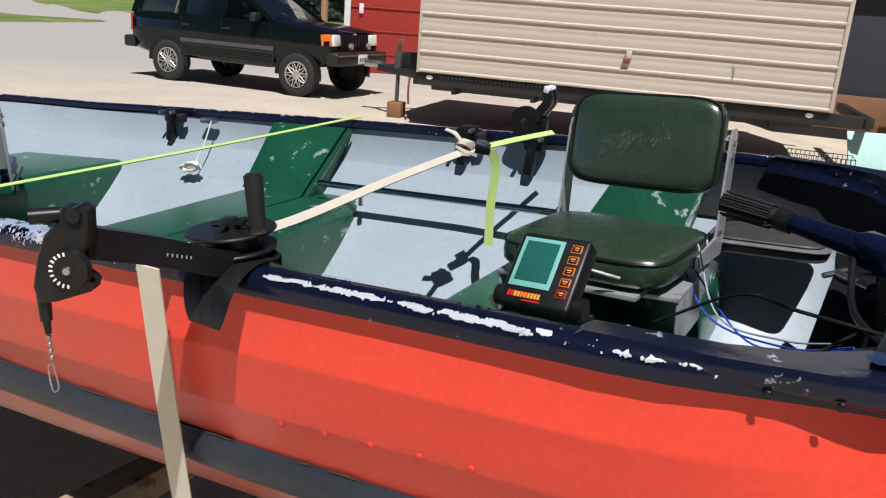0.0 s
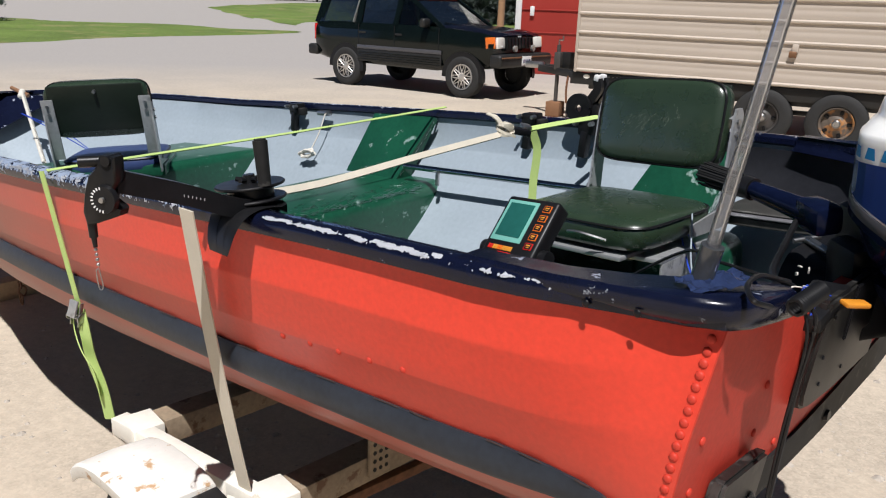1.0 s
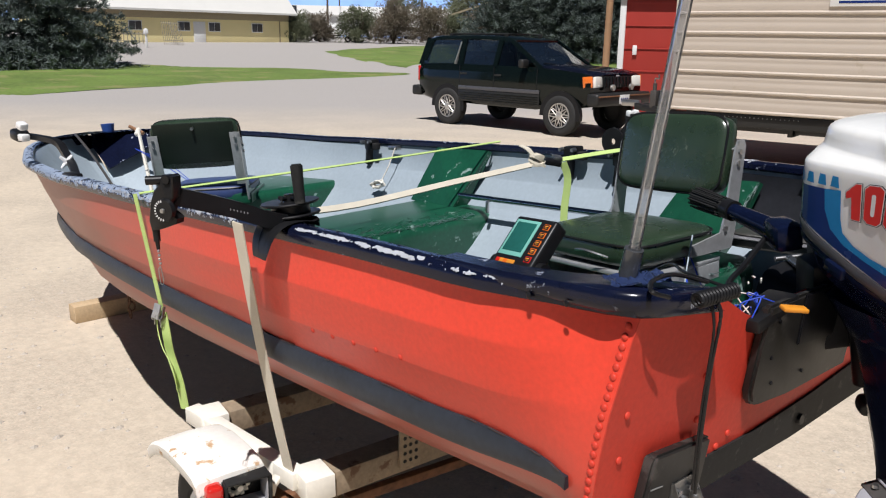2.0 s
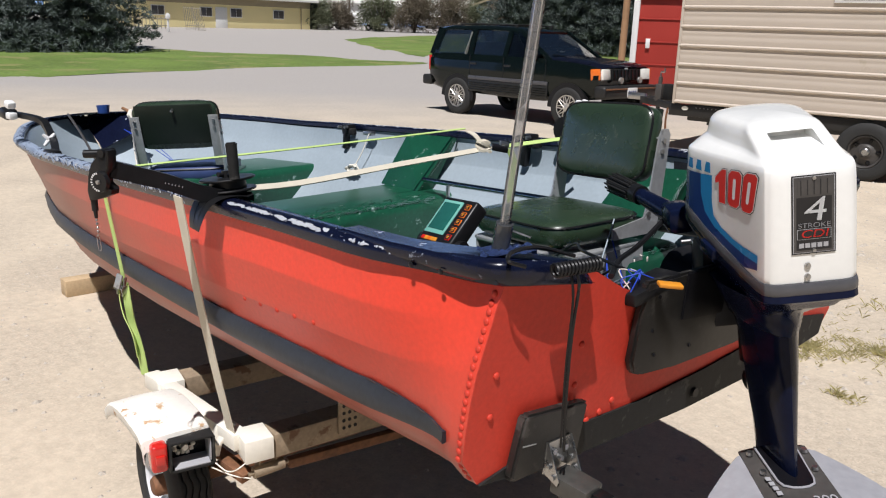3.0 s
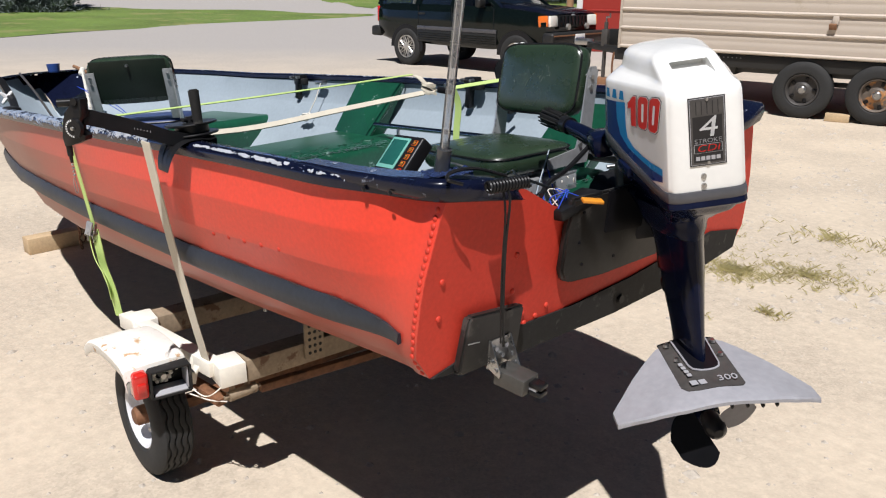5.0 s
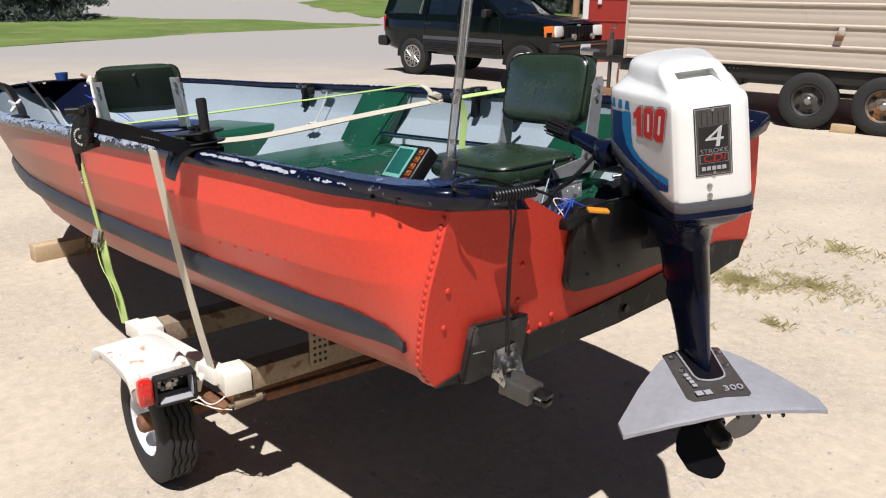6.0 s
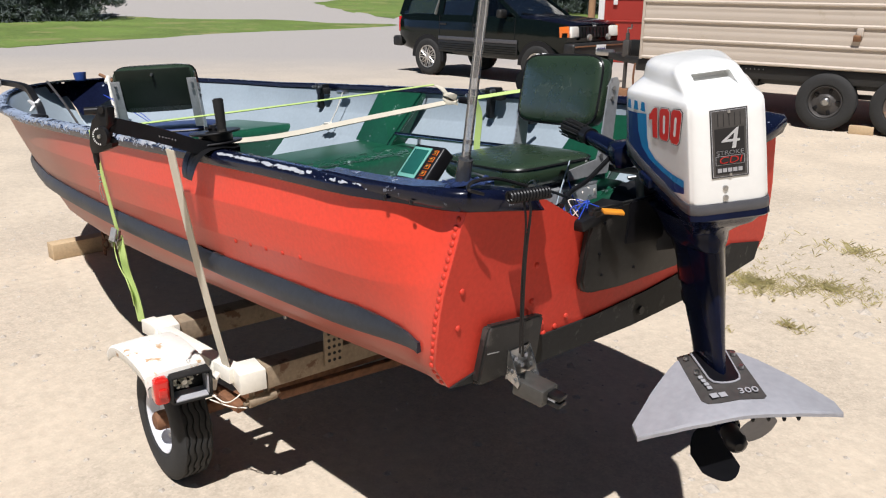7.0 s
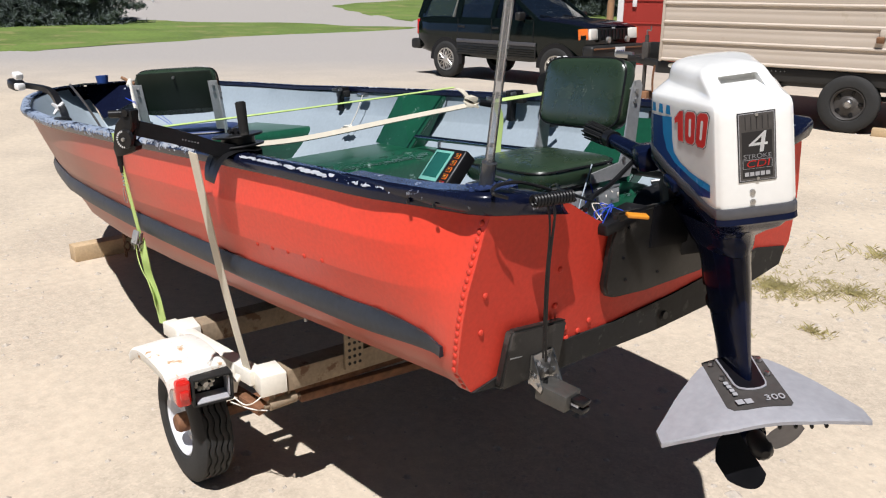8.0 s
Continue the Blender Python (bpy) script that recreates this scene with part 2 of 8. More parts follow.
OLIVE_LEAVES = material("reddish_shrub_leaves", (0.185, 0.155, 0.115), 0.7, vary=0.4, scale=0.8, fine=6, bump=0)
BARK = material("grey_brown_bark", (0.10, 0.075, 0.055), 0.9, vary=0.3, bump=0.6)
POLE_WOOD = material("tan_utility_pole", (0.36, 0.21, 0.11), 0.8, vary=0.2, scale=3)
MOUNTAIN = material("glowing_haze_mountain", (0.20, 0.32, 0.60), 1.0, vary=0.2, scale=0.004, fine=0.02, bump=0, spec=0.0)
# Darkened cream with rust spots; the boat's shade is put into the colour.
SHADED_CREAM = material("shaded_rust_spotted_cream", (0.26, 0.195, 0.13), 0.7, vary=0.3, scale=8, spots=(0.14, 0.075, 0.04), spot_size=9, spot_amount=0.42, bump=0.3)
SCRATCH = material("pale_scratched_vinyl", (0.20, 0.23, 0.18), 0.5, vary=0.2)
FENDER = material("white_fender_paint", (0.84, 0.82, 0.76), 0.5, vary=0.06, scale=8, spots=(0.52, 0.34, 0.19), spot_size=15, spot_amount=0.40, bump=0.2)
PEEL = material("lifted_paint_edge", (0.05, 0.03, 0.03), 0.6, vary=0.4, scale=40)
# Distance haze is put into the blue colour and a faint glow.
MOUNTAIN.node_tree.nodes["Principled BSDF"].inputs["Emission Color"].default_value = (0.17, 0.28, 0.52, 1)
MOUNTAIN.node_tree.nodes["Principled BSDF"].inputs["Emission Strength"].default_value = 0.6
DRY_GRASS = material("dry_weeds", (0.50, 0.44, 0.20), 0.85, vary=0.4, scale=6, bump=0, random_tint=0.2)
STONE = material("pale_gravel_stone", (0.44, 0.39, 0.33), 0.9, vary=0.25, scale=30)


def ground_material():
    """Pale trodden dust near the boat, greyer gravel on the drive farther off, with stones in the texture."""
    m = material("dusty_gravel", (0.495, 0.42, 0.33), 0.93, vary=0.10, scale=0.7, fine=30, bump=0.35, bump_depth=0.008)
    nt = m.node_tree
    p = nt.nodes["Principled BSDF"]
    old = p.inputs["Base Color"].links[0].from_socket
    tc = nt.nodes.new("ShaderNodeTexCoord")
    vor = nt.nodes.new("ShaderNodeTexVoronoi")
    vor.inputs["Scale"].default_value = 110
    nt.links.new(tc.outputs["Object"], vor.inputs["Vector"])
    vr = nt.nodes.new("ShaderNodeMapRange")
    vr.inputs["From Min"].default_value = 0.0
    vr.inputs["From Max"].default_value = 1.0
    vr.inputs["To Min"].default_value = 0.84
    vr.inputs["To Max"].default_value = 1.11
    nt.links.new(vor.outputs["Color"], vr.inputs["Value"])
    sc = nt.nodes.new("ShaderNodeVectorMath")
    sc.operation = "SCALE"
    nt.links.new(old, sc.inputs[0])
    nt.links.new(vr.outputs[0], sc.inputs["Scale"])
    # clods and scuffs a hand's width across
    cn = nt.nodes.new("ShaderNodeTexNoise")
    cn.inputs["Scale"].default_value = 17
    cn.inputs["Detail"].default_value = 8
    cn.inputs["Roughness"].default_value = 0.65
    nt.links.new(tc.outputs["Object"], cn.inputs["Vector"])
    cr = nt.nodes.new("ShaderNodeMapRange")
    cr.inputs["From Min"].default_value = 0.32
    cr.inputs["From Max"].default_value = 0.62
    cr.inputs["To Min"].default_value = 0.90
    cr.inputs["To Max"].default_value = 1.07
    nt.links.new(cn.outputs["Fac"], cr.inputs["Value"])
    # patches of finer pale sand
    pn = nt.nodes.new("ShaderNodeTexNoise")
    pn.inputs["Scale"].default_value = 1.1
    pn.inputs["Detail"].default_value = 6
    nt.links.new(tc.outputs["Object"], pn.inputs["Vector"])
    pr = nt.nodes.new("ShaderNodeMapRange")
    pr.inputs["From Min"].default_value = 0.42
    pr.inputs["From Max"].default_value = 0.62
    pr.inputs["To Max"].default_value = 0.75
    nt.links.new(pn.outputs["Fac"], pr.inputs["Value"])
    mix = nt.nodes.new("ShaderNodeMix")
    mix.data_type = "RGBA"
    nt.links.new(pr.outputs[0], mix.inputs["Factor"])
    nt.links.new(sc.outputs[0], mix.inputs["A"])
    mix.inputs["B"].default_value = (0.575, 0.487, 0.377, 1)
    # the drive's grey gravel beyond the yard
    dist = nt.nodes.new("ShaderNodeVectorMath")
    dist.operation = "DOT_PRODUCT"
    dist.inputs[1].default_value = (-0.80, 0.60, 0.0)
    nt.links.new(tc.outputs["Object"], dist.inputs[0])
    dr = nt.nodes.new("ShaderNodeMapRange")
    dr.inputs["From Min"].default_value = 11.0
    dr.inputs["From Max"].default_value = 19.0
    nt.links.new(dist.outputs["Value"], dr.inputs["Value"])
    mix2 = nt.nodes.new("ShaderNodeMix")
    mix2.data_type = "RGBA"
    nt.links.new(dr.outputs[0], mix2.inputs["Factor"])
    nt.links.new(mix.outputs["Result"], mix2.inputs["A"])
    mix2.inputs["B"].default_value = (0.36, 0.335, 0.315, 1)
    cs = nt.nodes.new("ShaderNodeVectorMath")
    cs.operation = "SCALE"
    nt.links.new(mix2.outputs["Result"], cs.inputs[0])
    nt.links.new(cr.outputs[0], cs.inputs["Scale"])
    nt.links.new(cs.outputs[0], p.inputs["Base Color"])
    return m


GROUND = ground_material()
GRASS = material("mown_lawn", (0.12, 0.18, 0.035), 0.9, vary=0.45, scale=0.35, fine=7, bump=0.6, bump_depth=0.05, spots=(0.20, 0.21, 0.07), spot_size=0.5, spot_amount=0.43)


# ---- geometry helpers ----
def mesh_ob(name, bm, mat, smooth=40):
    me = bpy.data.meshes.new(name)
    bmesh.ops.recalc_face_normals(bm, faces=bm.faces)
    bm.to_mesh(me)
    bm.free()
    if smooth:
        for p in me.polygons:
            p.use_smooth = True
        me.set_sharp_from_angle(angle=radians(smooth))
    for mm in (mat if isinstance(mat, (list, tuple)) else (mat,)):
        me.materials.append(mm)
    return new(name, me)


def part(name, bm, mat, parent, label="", smooth=40):
    ob = mesh_ob(name, bm, mat, smooth)
    ob.parent = parent
    if label:
        tagged(ob, label)
    return ob


def thing(name, m, label, category, group="", kind=""):
    ob = new(name)
    ob.empty_display_size = 0.05
    ob.matrix_world = m
    return tagged(ob, label, category, group, kind)


def box(bm, size, m=Matrix(), bevel=0.0, segs=2):
    r = bmesh.ops.create_cube(bm, size=1.0, matrix=m @ Matrix.Diagonal((*size, 1)))
    if bevel:
        es = list({e for v in r["verts"] for e in v.link_edges})
        bmesh.ops.bevel(bm, geom=es, offset=bevel, segments=segs, profile=0.5, affect="EDGES")
    return bm


def boxed(size, m=Matrix(), bevel=0.0, segs=2):
    return box(bmesh.new(), size, m, bevel, segs)


def rod(bm, a, b, r, r2=None, seg=12, caps=True):
    a, b = Vector(a), Vector(b)
    d = b - a
    m = Matrix.Translation((a + b) / 2) @ d.to_track_quat("Z", "Y").to_matrix().to_4x4()
    bmesh.ops.create_cone(bm, cap_ends=caps, segments=seg, radius1=r, radius2=r if r2 is None else r2, depth=d.length, matrix=m)
    return bm


def loft(bm, rings, closed=True, caps=True):
    """Skin rings of points (each ring the same count)."""
    vs = [[bm.verts.new(p) for p in ring] for ring in rings]
    n = len(rings[0])
    for a, b in zip(vs, vs[1:]):
        for i in range(n if closed else n - 1):
            j = (i + 1) % n
            bm.faces.new((a[i], a[j], b[j], b[i]))
    if caps and closed:
        bm.faces.new(vs[0][::-1])
        bm.faces.new(vs[-1])
    return bm


def smooth_line(pts, n=8):
    """Catmull-Rom through pts."""
    pts = [Vector(p) for p in pts]
    q = [2 * pts[0] - pts[1]] + pts + [2 * pts[-1] - pts[-2]]
    out = []
    for i in range(1, len(q) - 2):
        for k in range(n):
            t = k / n
            a, b, c, d = q[i - 1], q[i], q[i + 1], q[i + 2]
            out.append(0.5 * (2 * b + (c - a) * t + (2 * a - 5 * b + 4 * c - d) * t * t + (3 * b - a - 3 * c + d) * t ** 3))
    return out + [pts[-1]]


def sweep(bm, pts, profile, up=(0, 0, 1), caps=True):
    """Sweep a closed profile of (side, up) offsets along pts."""
    pts = [Vector(p) for p in pts]
    rings = []
    for i, p in enumerate(pts):
        d = (pts[min(i + 1, len(pts) - 1)] - pts[max(i - 1, 0)]).normalized()
        s = d.cross(Vector(up))
        if s.length < 1e-4:
            s = d.cross(Vector((1, 0, 0)))
        s.normalize()
        u = s.cross(d)
        rings.append([p + s * a + u * b for a, b in profile])
    return loft(bm, rings, True, caps)


def circle(r, n=8):
    return [(r * math.cos(2 * math.pi * i / n), r * math.sin(2 * math.pi * i / n)) for i in range(n)]


def cable(pts, r, n=8, seg=6):
    return sweep(bmesh.new(), smooth_line(pts, n), circle(r, seg), up=(0.05, 0.03, 1))


def ribbon(pts, width, thick=0.003, up=(0, 0, 1), n=1):
    return sweep(bmesh.new(), smooth_line(pts, n) if n > 1 else pts, [(-width / 2, -thick / 2), (width / 2, -thick / 2), (width / 2, thick / 2), (-width / 2, thick / 2)], up)


def interp(x, table):
    for (x0, y0), (x1, y1) in zip(table, table[1:]):
        if x0 >= x >= x1 or x0 <= x <= x1:
            t = (x - x0) / (x1 - x0)
            return y0 + (y1 - y0) * t
    return table[0][1] if abs(x - table[0][0]) < abs(x - table[-1][0]) else table[-1][1]


# ---- ground ----
def ground_z(x, y):
    d = math.hypot(x, y)
    return 0.0 if d < 40 else (d - 40) * 0.018


bm = bmesh.new()
radii = [0, 2, 4, 7, 11, 16, 22, 30, 40, 55, 75, 100, 150, 250, 500, 1200, 3000]
rings = []
for r in radii[1:]:
    rings.append([(r * math.cos(a), r * math.sin(a), min(ground_z(r, 0), 1.6)) for a in [2 * math.pi * k / 72 for k in range(72)]])
loft(bm, rings, True, False)
c = bm.verts.new((0, 0, 0))
bm.verts.ensure_lookup_table()
for k in range(72):
    bm.faces.new((c, bm.verts[k], bm.verts[(k + 1) % 72]))
tagged(mesh_ob("ground", bm, GROUND), "pale dusty gravel yard with small stones", "ground", kind="structure")

# ---- boat ----
B = pose(0.94, 1.70, 1.295, 2.0, -4.0, 0.8)
HALF = [(0.065, 0.688), (-0.06, 0.691), (-0.175, 0.698), (-0.293, 0.704), (-0.67, 0.722), (-0.9, 0.735), (-1.8, 0.755), (-2.7, 0.745), (-3.5, 0.68), (-4.1, 0.53), (-4.45, 0.36), (-4.68, 0.19), (-4.8, 0.02)]
boat = thing("fishing_boat", B, "weathered red aluminium fishing boat with navy gunwale on a trailer", "boat")


def star_out(x):
    """How far the dented starboard quarter stands off the port side's line."""
    return interp(x, [(0.065, -0.045), (-0.3, 0.02), (-0.6, 0.034), (-1.2, 0.0)])


def half(x, side=-1):
    """Half beam at station x, smoothed from the table; the starboard quarter is a little uneven."""
    w = [(-0.12, 0.25), (0.0, 0.5), (0.12, 0.25)] if -4.55 < x < -0.15 else [(0.0, 1.0)]
    out = star_out(x) if side > 0 else 0.0
    return max(0.0, sum(k * interp(x + d, HALF) for d, k in w)) + out


def rail_half(x, side=-1):
    """Half beam at the gunwale rail, which tucks under the corner cap at the stern."""
    return half(x, side) - 0.045 * max(0.0, 1 + x / 0.25)


def sheer(x, side=-1):
    """Height of the gunwale line: it rises at the bow and drops towards the stern."""
    bow = 0.042 * min(1.0, max(0.0, (-x - 3.0) / 1.4)) ** 1.3
    return bow - 0.022 * min(1.0, max(0.0, 1 + x / 0.8)) ** 1.2


def on_boat(x, y, z, rx=0, ry=0, rz=0):
    return B @ pose(x, y, z, rx, ry, rz)


STATIONS = [0.065, 0.02, -0.03, -0.08, -0.15, -0.22, -0.3, -0.38, -0.46, -0.6, -0.9, -1.2, -1.5, -1.8, -2.1, -2.4, -2.7, -3.0, -3.2, -3.4, -3.55, -3.7, -3.85, -4.0, -4.12, -4.24, -4.35, -4.45, -4.54, -4.62, -4.69, -4.75, -4.8]
# (tuck, height) down the side, with two pressed creases at -0.128 and -0.235
SECT = [(0.004, -0.02), (-0.001, -0.08), (-0.0062, -0.124), (-0.007, -0.128), (-0.0060, -0.132), (0.004, -0.19), (0.0095, -0.231), (0.0105, -0.235), (0.0128, -0.239), (0.030, -0.30), (0.048, -0.365), (0.080, -0.44), (0.152, -0.51), (0.3, -0.535), (0.9, -0.55)]
# the stern's sides lean in towards the top
STERN = [(0.078, -0.02), (0.060, -0.07), (0.0515, -0.106), (0.050, -0.112), (0.0485, -0.118), (0.036, -0.165), (0.027, -0.199), (0.0255, -0.205), (0.0245, -0.211), (0.016, -0.27), (0.011, -0.33), (0.010, -0.39), (0.050, -0.452), (0.268, -0.483), (0.9, -0.494)]


def section(x, side, inset=0.0):
    """Hull points from gunwale to keel at station x; forward the sections grow finer and rise."""
    f = max(0.0, (-x - 2.2) / 2.6)
    rake = 0.093 * max(0.0, min(1.0, 1 + (x - 0.065) / 0.3))
    h = half(x, side)
    pts = []
    for (off, z), (so, sz) in zip(SECT, STERN):
        k = min(1.0, max(0.0, 1 + x / 0.62)) ** 5
        if -0.32 < z:
            off += (0.012 + 0.075 * max(0.0, -z - 0.02) - off) * min(1.0, max(0.0, (-x - 1.9) / 1.5)) * 0.75
        off = off + (so - off) * k
        z = z + (sz - z) * k
        y = h - off * (1 - 0.5 * f) - inset
        y *= 1 - 0.75 * f ** 1.5 * (-z / 0.56)
        if off > 0.8:
            y = 0.0
        zz = z * (1 - 0.35 * f ** 3) + sheer(x, side) * max(0.0, 1 + z / 0.4) + inset * (0.6 if z < -0.4 else 0)
        xx = x - rake * (-zz) / 0.56 + 0.55 * f ** 4 * (-z / 0.56)
        pts.append(Vector((xx, side * max(0.0, y), zz)))
    return pts


def lining(x, z):
    """How far the inner lining stands off the hull skin: it flares in towards the floor."""
    fade = min(1.0, max(0.0, (-x - 0.05) / 0.3)) * min(1.0, max(0.0, (4.3 + x) / 1.2))
    return 0.018 + fade * interp(z, [(0.0, 0.0), (-0.08, 0.012), (-0.2, 0.085), (-0.31, 0.155), (-0.42, 0.235), (-0.55, 0.26)])


def inner_y(x, z):
    return abs(side_point(x, z, -1).y) - lining(x, z)


def side_point(x, z, side):
    s = section(x, side)
    for a, b in zip(s, s[1:]):
        if a.z >= z >= b.z:
            return a.lerp(b, (a.z - z) / (a.z - b.z))
    return s[-1]


def grown(name, make, mat, parent, label="", thick=0.004):
    """A sheet given thickness."""
    bm = bmesh.new()
    make(bm)
    bmesh.ops.recalc_face_normals(bm, faces=bm.faces)
    bmesh.ops.solidify(bm, geom=bm.faces[:], thickness=thick)
    return part(name, bm, mat, parent, label)


for side in (-1, 1):
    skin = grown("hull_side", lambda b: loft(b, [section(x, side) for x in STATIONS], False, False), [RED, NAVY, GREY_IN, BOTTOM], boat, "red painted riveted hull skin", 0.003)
    for f in skin.data.polygons:
        if f.normal.y * side < -0.15 and f.center.z > -0.5:
            f.material_index = 1 if f.center.x < -4.66 else 2
        elif f.normal.z > 0.35 and f.normal.y * side < 0.3:
            f.material_index = 2
        elif f.center.z < -0.5 and abs(f.normal.z) > 0.6:
            f.material_index = 3
    bm = bmesh.new()
    rows = []
    for x in STATIONS[1:-2]:
        row = section(x, side, 0.012 * max(0.0, (-x - 3.2) / 1.5))[:-1]
        rows.append([Vector((p.x, side * max(0.0, p.y * side - lining(x, p.z)), p.z + (0.012 if p.z < -0.4 else 0.0))) for p in row])
    loft(bm, rows, False, False)
    part("inner_skin", bm, GREY_IN, boat, "grey-blue painted inside of the hull")
    # gunwale rail, widening into a cap at the stern corner
    bm = bmesh.new()
    rings = []
    for x in STATIONS:
        h = rail_half(x, side)
        w = 0.034
        d = 0.028
        out = 0.012
        t = Vector((-1, side * (half(x - 0.02, side) - half(x + 0.02, side)) / 0.04, 0)).normalized() if x < -0.1 else Vector((-1, 0, 0))
        nrm = Vector((-t.y, t.x, 0)) * side
        nrm = nrm if nrm.y * side > 0 else -nrm
        if x < -4.7:
            nrm = Vector((-0.95, side * 0.3, 0))
        c = Vector((x, side * h, sheer(x, side)))
        prof = [(out, -d), (out + 0.004, -d * 0.4), (out, 0.0), (out - 0.010, 0.008), (-w + 0.010, 0.009), (-w, 0.002), (-w - 0.002, -0.012), (-w + 0.014, -0.024)]
        rings.append([c + nrm * a + Vector((0, 0, b)) for a, b in prof])
    loft(bm, rings)
    part("gunwale", bm, NAVY, boat, "navy gunwale with paint chipped to bare aluminium")
    # stern corner cap
    bm = bmesh.new()
    out = [(-0.34, 0.709), (-0.176, 0.699), (-0.062, 0.68), (0.017, 0.667), (0.068, 0.65), (0.085, 0.624), (0.091, 0.549), (0.085, 0.453), (0.074, 0.427), (0.033, 0.419), (0.011, 0.445), (-0.028, 0.537), (-0.085, 0.613), (-0.176, 0.652), (-0.34, 0.668)]
    if side > 0:
        out = [(x, y + star_out(x)) for x, y in out]
    top = [Vector((x, side * y, 0.006 + (sheer(x, side)) - 0.045 * max(0.0, (out[5][1] + 0.02 - y) / 0.25) ** 1.3)) for x, y in out]
    cx = sum((p for p in top), Vector()) / len(top)
    low = [Vector((p.x, p.y, p.z - 0.028 - 0.012 * min(1, (p.x + 0.34) / 0.25))) for p in top]
    mid = [Vector((p.x, p.y, p.z - 0.016)) for p in top]
    rings = [[Vector((p.x - 0.004, p.y - side * 0.026, p.z)) for p in low], [Vector((p.x - 0.002, p.y - side * 0.017, p.z + 0.003)) for p in low], mid, top, [cx + (p - cx) * 0.95 + Vector((0, 0, 0.008 + (p.z - cx.z) * 0.05)) for p in top]]
    loft(bm, rings)
    part("corner_cap", bm, NAVY, boat, "thick navy stern corner cap with chipped edges", 60)

    for x in (-0.095, -0.022):
        bm = bmesh.new()
        bmesh.ops.create_uvsphere(bm, u_segments=10, v_segments=6, radius=0.006, matrix=Matrix.Translation((x - 0.02, side * (interp(x - 0.02, [(-0.176, 0.699), (-0.062, 0.680), (0.017, 0.667)]) + 0.001 + (star_out(x) if side > 0 else 0)), -0.018 + sheer(x, side))) @ Matrix.Diagonal((1, 0.5, 1, 1)))
        part("screw", bm, PAN_BLACK, boat)
    # spray rail standing out from the chine, its tail tapered
    bm = bmesh.new()
    rings = []
    for x in [-0.007, -0.011, -0.021, -0.04, -0.065, -0.105, -0.16, -0.22] + [q for q in STATIONS[6:] if q > -4.6]:
        zt = interp(x, [(0, -0.312), (-0.2, -0.318), (-0.4, -0.325), (-0.9, -0.312), (-1.6, -0.29), (-2.4, -0.262), (-3.3, -0.25), (-4.0, -0.262), (-4.6, -0.26)])
        k = min(1.0, max(0.08, (-x - 0.005) / 0.30)) ** 0.62 * min(1.0, max(0.12, (4.62 + x) / 0.35))
        a, b_ = side_point(x, zt - 0.044 * (1 - k), side), side_point(x, zt - 0.052, side)
        n = Vector((0, side, 0)) if x > -3.4 else Vector((-(-x - 3.4) / 1.1, side, 0)).normalized()
        rings.append([a - n * 0.004, a + n * 0.005, a.lerp(b_, 0.45) + n * 0.024 * k, b_ + n * 0.032 * k, b_ + n * 0.027 * k + Vector((0, 0, -0.008)), b_ - n * 0.01 + Vector((0, 0, -0.006))])
    loft(bm, rings)
    rail = part("spray_rail", bm, RAIL, boat, "slate-blue spray rail with scuffed peeling paint")
    if side < 0:
        rng_ = random.Random(8)
        bm = bmesh.new()
        x = -0.03
        while x > -3.2:
            ln = rng_.uniform(0.015, 0.09)
            run = []
            for q in (x, x - ln * 0.5, x - ln):
                zt = interp(q, [(0, -0.312), (-0.2, -0.318), (-0.4, -0.325), (-0.9, -0.312), (-1.6, -0.29), (-2.4, -0.262), (-3.3, -0.25)])
                k = min(1.0, max(0.08, (-q - 0.005) / 0.30)) ** 0.62
                run.append(side_point(q, zt - 0.044 * (1 - k) + 0.002, side) + Vector((0, side * 0.006, 0.0015 * rng_.uniform(-1, 1))))
            sweep(bm, run, [(-0.0008, -0.0013), (0.0008, -0.0013), (0.0006, 0.0013), (-0.0006, 0.0013)])
            x -= ln + rng_.uniform(0.02, 0.14)
        tagged(part("peeled_edge", bm, PEEL, rail), "dark lifted paint along the rail edge", kind="stuff")
# keel strip
bm = bmesh.new()
sweep(bm, [section(x, 1)[-1] + Vector((0, 0, -0.008)) for x in STATIONS[6:-2]], [(-0.015, -0.012), (0.015, -0.012), (0.015, 0.012), (-0.015, 0.012)])
part("keel", bm, RED, boat)


# transom with the motor cut-out in its top edge
def transom_x(z):
    return 0.065 + 0.166 * z


def transom_sheet(bm):
    port = [(p.y, p.z) for p in section(0.065, -1)[:-1]]
    star = [(p.y, p.z) for p in section(0.065, 1)[:-1]]
    top = [(-0.578, -0.053), (-0.434, -0.061), (-0.384, -0.076), (-0.291, -0.131), (-0.234, -0.156), (0.178, -0.156), (0.235, -0.131), (0.331, -0.076), (0.378, -0.061), (0.522, -0.053)]
    ring = top + star + [(0, -0.494)] + port[::-1]
    vs = [bm.verts.new((transom_x(z) + 0.002, y, z)) for y, z in ring]
    bm.faces.new(vs)
    r = bmesh.ops.extrude_face_region(bm, geom=bm.faces[:])
    bmesh.ops.translate(bm, verts=[v for v in r["geom"] if isinstance(v, bmesh.types.BMVert)], vec=(-0.035, 0, 0))


